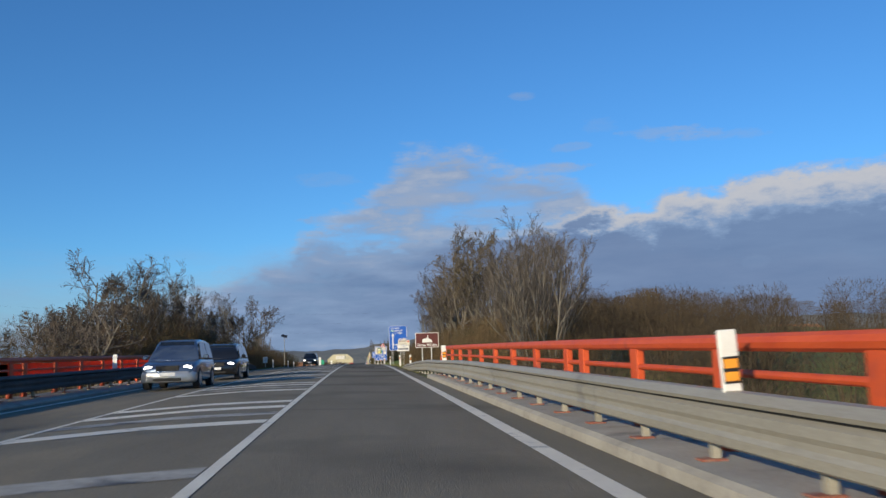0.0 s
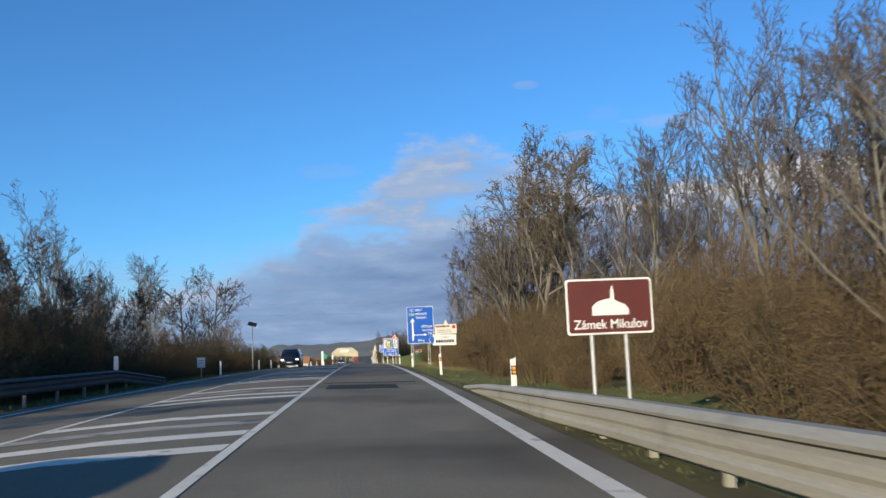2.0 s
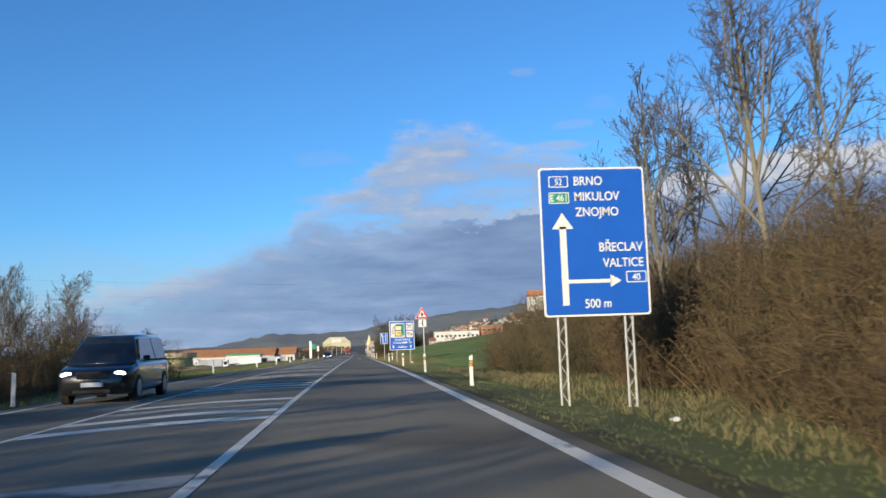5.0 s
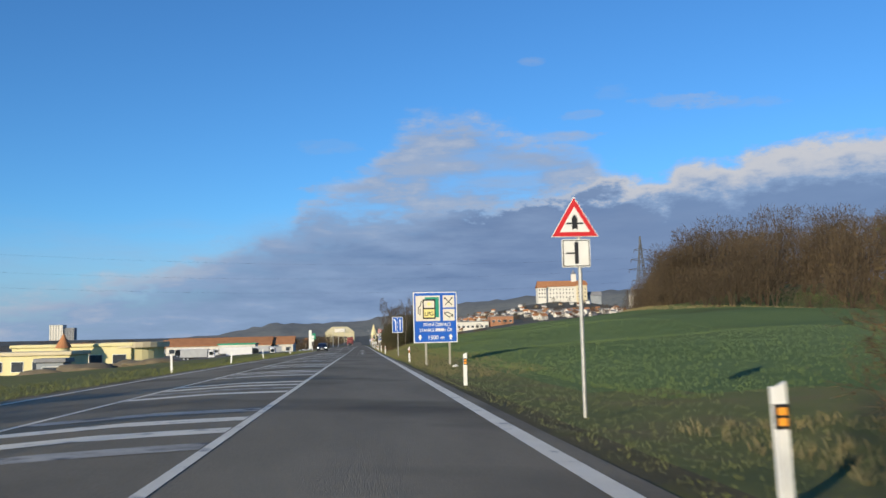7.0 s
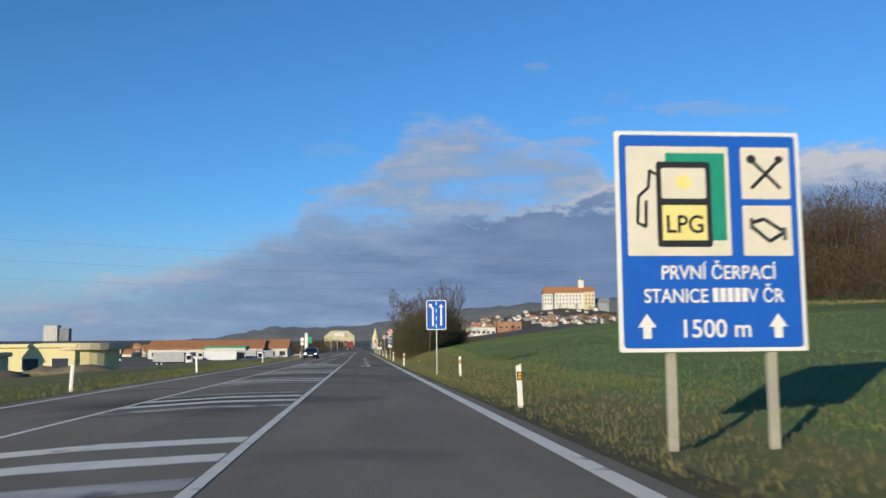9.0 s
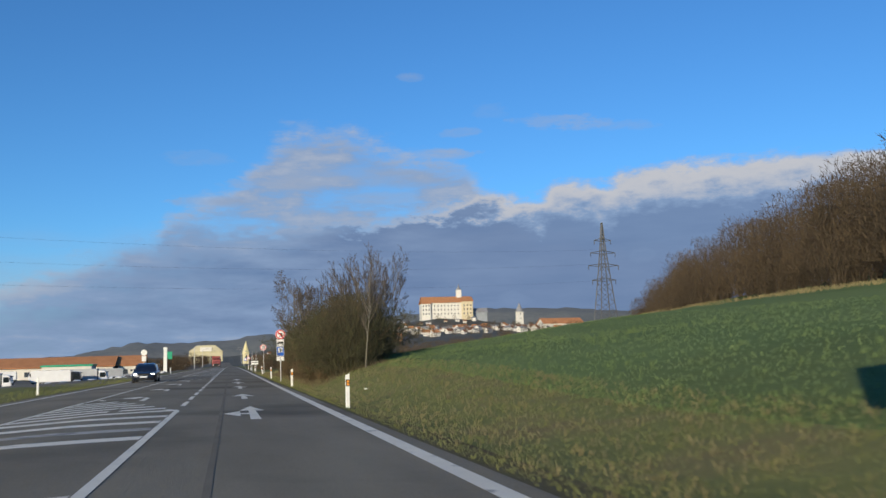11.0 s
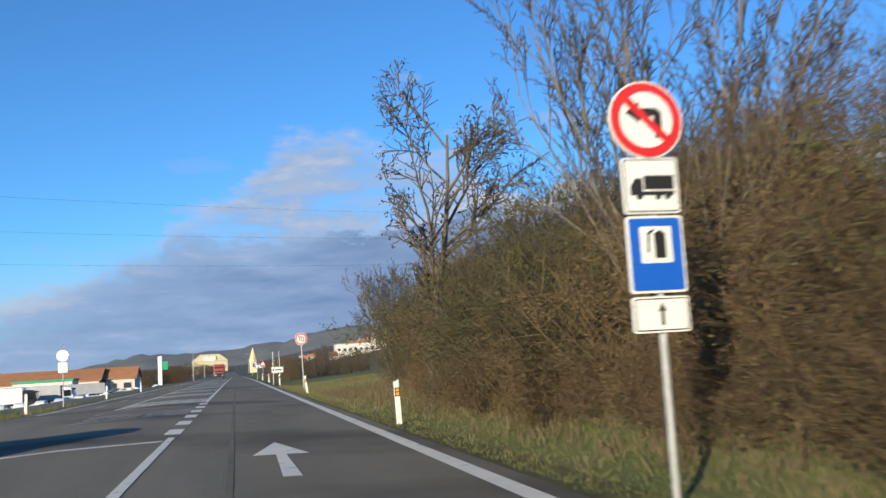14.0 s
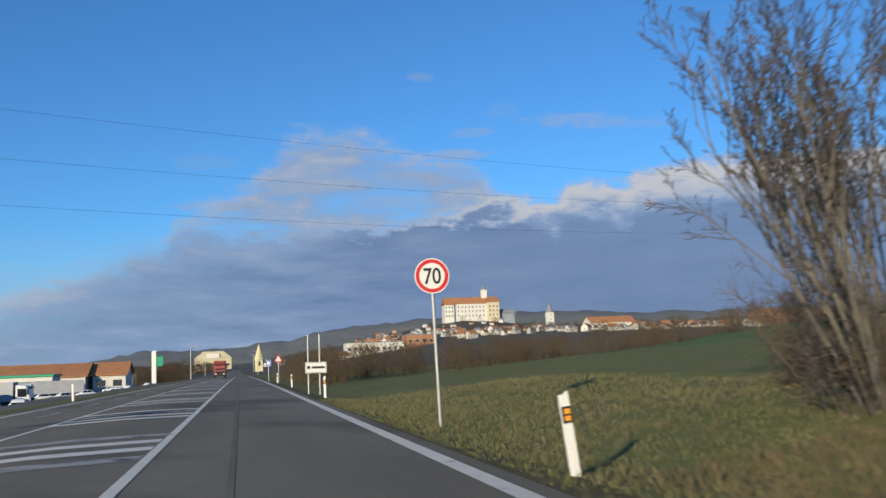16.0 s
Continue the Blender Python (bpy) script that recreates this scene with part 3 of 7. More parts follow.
# patches and sealed joints
ribbon("road_patch", -0.95, 1.15, 64.2, 67.2, 0.004, TAR, "dark tar patch across the driving lane", "road patch", 1)
ribbon("road_patch", -1.2, 1.9, 68.5, 69.3, 0.004, TAR, "dark tar patch across the driving lane", "road patch", 1)
ribbon("road_patch", -0.33, -0.25, 205, 420, 0.004, SEAL, "dark sealed joint along the driving lane", "road joint")
ribbon("road_patch", -1.3, 2.0, 17.3, 17.6, 0.004, SEAL, "dark expansion joint across the bridge deck", "road joint", 1)


# ---- bridge, kerbs and rails ----
def along(name, outline, y0, y1, material, parent=None, label="", every=4.0, fall=None, closed=True):
    """A section in x and z carried along the road."""
    n = max(1, int((y1 - y0) / every))
    m = len(outline)
    verts, faces = [], []
    for k in range(n + 1):
        y = y0 + (y1 - y0) * k / n
        z = road_z(y) + (curve(fall, y) if fall else 0)
        verts += [(x, y, z + h) for x, h in outline]
        if k:
            for i in range(m if closed else m - 1):
                j = (i + 1) % m
                faces.append(((k - 1) * m + i, (k - 1) * m + j, k * m + j, k * m + i))
    if closed:
        faces += [tuple(range(m))[::-1], tuple(range(n * m, n * m + m))]
    return part(name, (verts, faces), material, parent, label)


def beam_outline(x, z0, z1, face):
    """The folded steel section of a crash barrier; face: -1 looks left, 1 looks right."""
    h = z1 - z0
    front = [(0.02, 0), (0.07, 0.08), (0.078, 0.3), (0.055, 0.42), (0.055, 0.56), (0.078, 0.68), (0.075, 0.9), (0.02, 1)]
    pts = [(x + face * d, z0 + h * v) for d, v in front]
    return pts + [(x + face * (d - 0.012), z0 + h * v) for d, v in reversed(front)]


kerb = along("kerb", [(2.8, -0.2), (2.82, 0.03), (2.9, 0.07), (4.55, 0.1), (4.55, -0.8), (2.95, -0.8)], -120, 37.2, CONCRETE)
tagged(kerb, "weathered concrete kerb and walkway of the bridge", "kerb", kind="structure")
kerb = along("kerb", [(-8.62, -0.3), (-8.64, -0.02), (-8.74, 0.02), (-10.3, 0.05), (-10.3, -0.9), (-8.8, -0.9)], -120, 53, CONCRETE)
tagged(kerb, "weathered concrete kerb and walkway of the bridge", "kerb", kind="structure")


def barrier(x, y0, y1, face, post_from, pitch, label, steel, fall):
    b = thing("guard_rail", label, "guard rail")
    along("beam", beam_outline(x, 0.245, 0.59, face), y0, y1, steel, b, fall=fall)
    along("top_rail", [(x + face * 0.05, 0.615), (x + face * 0.07, 0.65), (x - face * 0.0, 0.72), (x - face * 0.14, 0.72), (x - face * 0.16, 0.615)], y0, y1, steel, b, fall=fall)
    # black strip added to stand for the shade in the open slot
    along("spacer_channel", [(x + face * 0.012, 0.58), (x + face * 0.012, 0.63), (x - face * 0.1, 0.63), (x - face * 0.1, 0.58)], y0, y1, BLACK, b, "black strip standing for the shade between the beams", fall=fall)
    y = post_from
    while y < y1 - 6:
        z = road_z(y) + curve(fall, y)
        g = min(land(x - face * 0.1, y), z)
        bridge = y < (37 if face < 0 else 53)
        part("post", boxed(x - face * 0.08, x - face * 0.16, y - 0.04, y + 0.04, z - 0.1 if bridge else g - 0.3, z + 0.6), ZINC, b)
        if bridge:
            part("foot_plate", boxed(x - face * 0.2, x + face * 0.04, y - 0.1, y + 0.1, road_z(y) + 0.07, road_z(y) + 0.095, 0.008), RED_DULL, b, "faded red painted steel foot plate")
        y += pitch
    return b


barrier(3.12, -110, 65, -1, -108, 2.0, "pale galvanised steel guard rail with faded red feet", ZINC, ((-110, 0.01), (25, 0.01), (40, -0.1), (44, -0.18), (49, -0.26), (54, -0.38), (59, -0.52), (65, -0.78)))
barrier(-9.25, -110, 82, 1, -108, 2.7, "weathered steel guard rail, shade put into its dark colour, on short pale posts", DARK_STEEL, ((-110, 0), (74, 0), (82, -0.5)))


def parapet(x, y_end, side, label):
    p = thing("bridge_railing", label, "railing")
    def pipe(h, r):
        return [(x + r * math.cos(a * math.pi / 5), h + r * math.sin(a * math.pi / 5)) for a in range(10)]

    along("top_rail", pipe(1.13, 0.085), -110, y_end, RED, p)
    bm = bmesh.new()
    rod(bm, (x, y_end, road_z(y_end) + 1.13), (x, y_end + 1.5, road_z(y_end) + 0.0), 0.085, n=10)
    part("end_rail", bm, RED, p)
    along("middle_rail", pipe(0.84, 0.04), -110, y_end - 0.9, RED, p)
    y = y_end - 0.9
    k = 0
    while y > -40:
        z = road_z(y)
        bm = bmesh.new()
        box(bm, x - 0.05, x + 0.05, y - 0.15, y + 0.15, z + 0.05, z + 1.1, 0.012)
        part("post", bm, RED, p)
        if side < 0:
            part("infill_panel", boxed(x - 0.015, x + 0.015, y - 2.5, y - 0.22, z + 0.3, z + 1.02), RED_SHEET, p, "orange red translucent plastic sheet")
        k += 1
        y -= 1.1 if k == 9 else 2.75
    return p


parapet(3.62, 38.1, 1, "bright red painted steel bridge railing with plate posts")
parapet(-10.0, 50.9, -1, "orange red painted steel bridge railing on the walkway")

# ---- road signs; each is built upright about its own foot, face towards -y ----
def foot(x, y):
    return pose(x, y, land(x, y))


def up_from(x, y, z_over_road):
    """Height above the ground at the foot for a height given over the road's axis."""
    return road_z(y) + z_over_road - land(x, y)


def pole(bm, x, z1, r=0.035, y=0.06):
    return rod(bm, (x, y, -0.35), (x, y, z1), r, n=10)


def plate(parent, pts, face, rim=None, inset=0.035, name="panel", label="", y=0.0):
    """A sheet metal panel: outer rim and the coloured face on it."""
    p = part(name, prism(bmesh.new(), pts, y, y + 0.03), rim or face, parent, label)
    return p


def mark(name, parent, pts, material, y=-0.004, label=""):
    return part(name, prism(bmesh.new(), pts, y, 0.0), material, parent, label)


def shrink(pts, k):
    cx, cz = sum(p[0] for p in pts) / len(pts), sum(p[1] for p in pts) / len(pts)
    return [(cx + (x - cx) * k, cz + (z - cz) * k) for x, z in pts]


def back_of(parent, x0, x1, z0, z1):
    bm = bmesh.new()
    for z in (z0 + (z1 - z0) * 0.25, z0 + (z1 - z0) * 0.75):
        box(bm, x0 + 0.05, x1 - 0.05, 0.03, 0.06, z - 0.03, z + 0.03)
    return part("back_brace", bm, POLE, parent)


def bars(parent, rows, material, y=-0.006):
    """Unreadable or withheld writing as plain bars: x0, x1, z0, z1."""
    for x0, x1, z0, z1 in rows:
        part("text_bar", prism(bmesh.new(), [(x0, z0), (x1, z0), (x1, z1), (x0, z1)], y, 0.0), material, parent)


# brown sign to the castle
def castle_sign():
    x0, x1, y, cx = 3.31, 4.67, 52.0, 3.99
    s = thing("tourist_sign", "brown tourist sign with a white castle on two poles", "road sign", foot(cx, y))
    b, t = up_from(cx, y, 1.22), up_from(cx, y, 2.08)
    w = (x1 - x0) / 2
    for dx in (-0.29, 0.25):
        part("pole", pole(bmesh.new(), dx, t - 0.05), POLE, s)
    p = plate(s, rounded(-w, w, b, t, 0.05), SIGN_WHITE)
    mark("face", p, rounded(-w + 0.03, w - 0.03, b + 0.03, t - 0.03, 0.04), SIGN_BROWN)
    h = t - b
    shape = [(-0.28, 0.34), (0.3, 0.34), (0.3, 0.44), (0.25, 0.52), (0.1, 0.6), (0.08, 0.62), (0.075, 0.78), (0.05, 0.88), (0.02, 0.78), (0.015, 0.64), (-0.1, 0.62), (-0.2, 0.58), (-0.28, 0.5)]
    mark("castle_shape", p, [(u, b + v * h) for u, v in shape], SIGN_WHITE, -0.008)
    lettering("lettering", "Zámek Mikulov", 0.2, 0, b + 0.09, -0.007, SIGN_WHITE, p, "CENTER", 0.92)
    back_of(p, -w, w, b, t)


castle_sign()


# two advertising panels on one pole
def advert():
    y, px = 80.6, 3.77
    s = thing("advert_sign", "cream and white advertising panels on one pole", "advertising sign", foot(px, y))
    u = lambda v: up_from(px, y, v)
    part("pole", pole(bmesh.new(), 0, u(2.15), 0.03), POLE, s)
    top = plate(s, rounded(-0.23, 0.81, u(1.7), u(2.16), 0.02), SIGN_CREAM, name="upper_panel", label="cream panel with dark and red writing")
    mark("peak", top, [(0.18, u(2.16)), (0.42, u(2.16)), (0.29, u(2.38))], SIGN_CREAM)
    bars(top, [(-0.17 + 0.066 * k, -0.12 + 0.066 * k, u(2.02), u(2.1)) for k in range(10)], SIGN_BROWN)
    bars(top, [(-0.1 + 0.13 * k, 0.005 + 0.13 * k, u(1.865), u(1.895)) for k in range(5)] + [(-0.08 + 0.17 * k, 0.06 + 0.17 * k, u(1.775), u(1.805)) for k in range(4)], BACK)
    mark("emblem", top, disc(0.68, u(2.03), 0.085, 16), SIGN_RED)
    low = plate(s, [(-0.54, u(1.45)), (-0.32, u(1.18)), (0.77, u(1.16)), (0.77, u(1.66)), (-0.32, u(1.7))], SIGN_WHITE, name="lower_panel", label="white arrow panel with a blue tip")
    mark("arrow_tip", low, [(-0.52, u(1.45)), (-0.33, u(1.21)), (-0.27, u(1.45)), (-0.33, u(1.67))], SIGN_BLUE)
    bars(low, [(-0.2 + 0.128 * k, -0.105 + 0.128 * k, u(1.3), u(1.43)) for k in range(7)], SIGN_NAVY)
    lettering("lettering", "CASINO", 0.12, 0.23, u(1.5), -0.007, BACK, low, "CENTER", 1.0)


advert()


# large blue direction sign
def guide_sign():
    x0, x1, y, cx = 3.92, 6.2, 115.0, 5.06
    s = thing("direction_sign", "large blue direction sign with white lettering on lattice poles", "road sign", foot(cx, y))
    u = lambda v: up_from(cx, y, v)
    b, t, w = u(1.64), u(4.79), 1.14
    for dx in (-0.76, 0.68):
        leg = part("lattice_pole", pole(bmesh.new(), dx - 0.08, t - 0.3, 0.028, 0.1), POLE, s)
        part("strut", pole(bmesh.new(), dx + 0.08, t - 0.3, 0.028, 0.1), POLE, leg)
        bm = bmesh.new()
        z = -0.2
        while z < b:
            rod(bm, (dx - 0.08, 0.1, z), (dx + 0.08, 0.1, z + 0.28), 0.012, n=6)
            rod(bm, (dx + 0.08, 0.1, z + 0.28), (dx - 0.08, 0.1, z + 0.56), 0.012, n=6)
            z += 0.56
        part("lacing", bm, POLE, leg)
    p = plate(s, rounded(-w, w, b, t, 0.08), SIGN_WHITE)
    mark("face", p, rounded(-w + 0.04, w - 0.04, b + 0.04, t - 0.04, 0.06), SIGN_BLUE)
    h = t - b
    H = lambda v: b + h * v
    # route numbers in their boxes
    for x, z, wd, text, fill in ((-0.72, 0.905, 0.42, "52", SIGN_BLUE), (-0.72, 0.795, 0.44, "E 461", SIGN_GREEN), (0.86, 0.255, 0.44, "40", SIGN_BLUE)):
        mark("route_box", p, rounded(x - wd / 2, x + wd / 2, H(z) - 0.12, H(z) + 0.12, 0.03), SIGN_WHITE, -0.007)
        mark("route_face", p, rounded(x - wd / 2 + 0.02, x + wd / 2 - 0.02, H(z) - 0.1, H(z) + 0.1, 0.02), fill, -0.010)
        lettering("lettering", text, 0.2, x, H(z) - 0.07, -0.012, SIGN_WHITE, p, "CENTER", 0.85)
    for x, z, text, al in ((-0.4, 0.88, "BRNO", "LEFT"), (-0.4, 0.775, "MIKULOV", "LEFT"), (-0.38, 0.67, "ZNOJMO", "LEFT"), (1.03, 0.43, "BŘECLAV", "RIGHT"), (1.03, 0.325, "VALTICE", "RIGHT"), (-0.28, 0.055, "500 m", "LEFT")):
        lettering("lettering", text, 0.265, x, H(z), -0.008, SIGN_WHITE, p, al, 0.86)
    mark("arrow_shaft", p, [(-0.74, H(0.075)), (-0.6, H(0.075)), (-0.6, H(0.6)), (-0.74, H(0.6))], SIGN_WHITE, -0.007)
    mark("arrow_head", p, [(-0.9, H(0.585)), (-0.44, H(0.585)), (-0.67, H(0.695))], SIGN_WHITE, -0.007)
    mark("side_shaft", p, [(-0.6, H(0.22)), (0.32, H(0.22)), (0.32, H(0.245)), (-0.6, H(0.245))], SIGN_WHITE, -0.007)
    mark("side_head", p, [(0.3, H(0.19)), (0.54, H(0.2325)), (0.3, H(0.275))], SIGN_WHITE, -0.007)
    back_of(p, -w, w, b, t)


guide_sign()


# warning triangle with its plate
def warning_sign():
    y, px = 151.5, 4.12
    s = thing("warning_sign", "red and white warning triangle with a plate below", "road sign", foot(px, y))
    u = lambda v: up_from(px, y, v)
    part("pole", pole(bmesh.new(), 0.0, u(3.2)), POLE, s)
    c = -0.08

    def tri(side, lift):
        return [(c - side / 2, u(2.93) + lift), (c + side / 2, u(2.93) + lift), (c, u(2.93) + lift + side * 0.84)]

    p = plate(s, tri(0.84, 0), SIGN_WHITE)
    mark("red_border", p, tri(0.8, 0.01), SIGN_RED)
    mark("face", p, tri(0.53, 0.085), SIGN_WHITE, -0.007)
    mark("junction_mark", p, [(c - 0.05, u(3.05)), (c, u(3.08)), (c + 0.05, u(3.05)), (c + 0.05, u(3.25)), (c, u(3.33)), (c - 0.05, u(3.25))], SIGN_BLACK, -0.011)
    mark("side_road", p, [(c - 0.15, u(3.15)), (c + 0.15, u(3.15)), (c + 0.15, u(3.18)), (c - 0.15, u(3.18))], SIGN_BLACK, -0.010)
    q = plate(s, rounded(c - 0.24, c + 0.26, u(2.4), u(2.89), 0.03), SIGN_WHITE, name="lower_panel")
    mark("border", q, rounded(c - 0.225, c + 0.245, u(2.415), u(2.875), 0.025), SIGN_BLACK)
    mark("lower_face", q, rounded(c - 0.21, c + 0.23, u(2.43), u(2.86), 0.02), SIGN_WHITE, -0.007)
    mark("main_road", q, [(c - 0.02, u(2.46)), (c + 0.05, u(2.46)), (c + 0.05, u(2.84)), (c - 0.02, u(2.84))], SIGN_BLACK, -0.010)
    mark("side_road", q, [(c - 0.17, u(2.63)), (c - 0.02, u(2.63)), (c - 0.02, u(2.66)), (c - 0.17, u(2.66))], SIGN_BLACK, -0.010)


warning_sign()


# large services sign
def services_sign():
    y, cx = 187.6, 4.57
    s = thing("services_sign", "large blue services sign with fuel pump and lettering", "road sign", foot(cx, y) @ Matrix.Diagonal((1.12, 1, 1.03, 1)))
    u = lambda v: up_from(cx, y, v)
    b, t, w = u(1.07), u(3.9), 1.13
    for dx in (-0.5, 0.72):
        part("pole", boxed(dx - 0.055, dx + 0.055, 0.05, 0.16, -0.35, t - 0.2, 0.01), POST_GREY, s, "weathered grey square post")
    p = plate(s, rounded(-w, w, b, t, 0.03), SIGN_WHITE)
    mark("face", p, rounded(-w + 0.05, w - 0.05, b + 0.05, t - 0.05, 0.05), SIGN_BLUE)
    h = t - b
    H = lambda v: b + h * v
    big = mark("fuel_panel", p, rounded(-1.0, 0.25, H(0.43), H(0.93), 0.02), SIGN_CREAM, -0.008)
    mark("pump_shadow", big, [(-0.52, H(0.5)), (0.2, H(0.5)), (0.2, H(0.9)), (-0.52, H(0.9))], SIGN_GREEN, -0.011)
    mark("pump_body", big, rounded(-0.64, 0.02, H(0.47), H(0.86), 0.04), SIGN_BLACK, -0.014)
    mark("pump_window", big, rounded(-0.58, -0.04, H(0.69), H(0.83), 0.03), SIGN_CREAM, -0.017)
    mark("pump_emblem", big, disc(-0.31, H(0.765), 0.1, 14), SIGN_YELLOW, -0.020)
    lp = mark("pump_label", big, [(-0.58, H(0.5)), (-0.04, H(0.5)), (-0.04, H(0.66)), (-0.58, H(0.66))], SIGN_YELLOW, -0.017)
    lettering("lettering", "LPG", 0.32, -0.31, H(0.535), -0.019, SIGN_BLACK, big, "CENTER", 0.85)
    bm = bmesh.new()
    hose = [(-0.64, 0.8), (-0.72, 0.82), (-0.74, 0.74), (-0.86, 0.7), (-0.88, 0.58), (-0.78, 0.56), (-0.77, 0.68)]
    for (xa, za), (xb, zb) in zip(hose, hose[1:]):
        rod(bm, (xa, -0.012, H(za)), (xb, -0.012, H(zb)), 0.018, n=6)
    part("pump_hose", bm, SIGN_BLACK, big)
    for z0, z1 in ((0.69, 0.93), (0.43, 0.66)):
        q = mark("small_panel", p, rounded(0.4, 1.0, H(z0), H(z1), 0.02), SIGN_CREAM, -0.008)
        bm = bmesh.new()
        zc = (H(z0) + H(z1)) / 2
        if z0 > 0.6:
            rod(bm, (0.52, -0.012, zc - 0.2), (0.86, -0.012, zc + 0.16), 0.022, n=6)
            rod(bm, (0.88, -0.012, zc - 0.2), (0.54, -0.012, zc + 0.16), 0.022, n=6)
            prism(bm, disc(0.53, zc + 0.18, 0.06, 10), -0.016, -0.008)
            prism(bm, disc(0.87, zc + 0.18, 0.05, 10), -0.016, -0.008)
            part("cutlery", bm, SIGN_BLACK, q)
        else:
            for a, c in (((0.5, 0.16), (0.5, 0.02)), ((0.5, 0.06), (0.72, -0.14)), ((0.72, -0.14), (0.9, -0.02)), ((0.9, 0.04), (0.9, -0.12)), ((0.5, 0.1), (0.66, 0.15)), ((0.66, 0.15), (0.88, 0.0))):
                rod(bm, (a[0], -0.012, zc + a[1]), (c[0], -0.012, zc + c[1]), 0.024, n=6)
            part("bed_mark", bm, SIGN_BLACK, q)
    lettering("lettering", "PRVNÍ ČERPACÍ", 0.25, 0.08, H(0.325), -0.008, SIGN_WHITE, p, "CENTER", 0.8)
    lettering("lettering", "STANICE", 0.25, -0.83, H(0.22), -0.008, SIGN_WHITE, p, "LEFT", 0.78)
    bars(p, [(0.0 + 0.088 * k, 0.068 + 0.088 * k, H(0.222), H(0.285)) for k in range(5)], SIGN_WHITE)
    lettering("lettering", "V ČR", 0.25, 0.86, H(0.22), -0.008, SIGN_WHITE, p, "RIGHT", 0.78)
    lettering("lettering", "1500 m", 0.32, 0.02, H(0.065), -0.008, SIGN_WHITE, p, "CENTER", 0.9)
    for x in (-0.8, 0.78):
        mark("small_arrow", p, [(x - 0.05, H(0.06)), (x + 0.05, H(0.06)), (x + 0.05, H(0.11)), (x + 0.11, H(0.11)), (x, H(0.17)), (x - 0.11, H(0.11)), (x - 0.05, H(0.11))], SIGN_WHITE, -0.007)
    back_of(p, -w, w, b, t)


services_sign()


# blue lane sign
def lane_sign():
    y, px = 221.4, 3.76
    s = thing("lane_sign", "blue lane sign with two white arrows on a pole", "road sign", foot(px, y))
    u = lambda v: up_from(px, y, v)
    part("pole", pole(bmesh.new(), 0.02, u(3.5)), POLE, s)
    b, t, w = u(2.12), u(3.63), 0.51
    p = plate(s, rounded(-w, w, b, t, 0.09), SIGN_WHITE)
    mark("face", p, rounded(-w + 0.045, w - 0.045, b + 0.045, t - 0.045, 0.06), SIGN_BLUE)
    h = t - b
    H = lambda v: b + h * v
    for k in range(4):
        mark("dash", p, [(-0.025, H(0.07 + 0.25 * k)), (0.02, H(0.07 + 0.25 * k)), (0.02, H(0.2 + 0.25 * k)), (-0.025, H(0.2 + 0.25 * k))], SIGN_WHITE, -0.007)
    mark("right_shaft", p, [(0.2, H(0.14)), (0.29, H(0.14)), (0.29, H(0.77)), (0.2, H(0.77))], SIGN_WHITE, -0.007)
    mark("right_head", p, [(0.12, H(0.75)), (0.37, H(0.75)), (0.245, H(0.87))], SIGN_WHITE, -0.007)
    mark("left_shaft", p, [(-0.22, H(0.13)), (-0.13, H(0.13)), (-0.13, H(0.72)), (-0.27, H(0.84)), (-0.33, H(0.8)), (-0.22, H(0.7))], SIGN_WHITE, -0.007)
    mark("left_head", p, [(-0.37, H(0.87)), (-0.37, H(0.74)), (-0.19, H(0.86))], SIGN_WHITE, -0.0075)
    back_of(p, -w, w, b, t)


lane_sign()


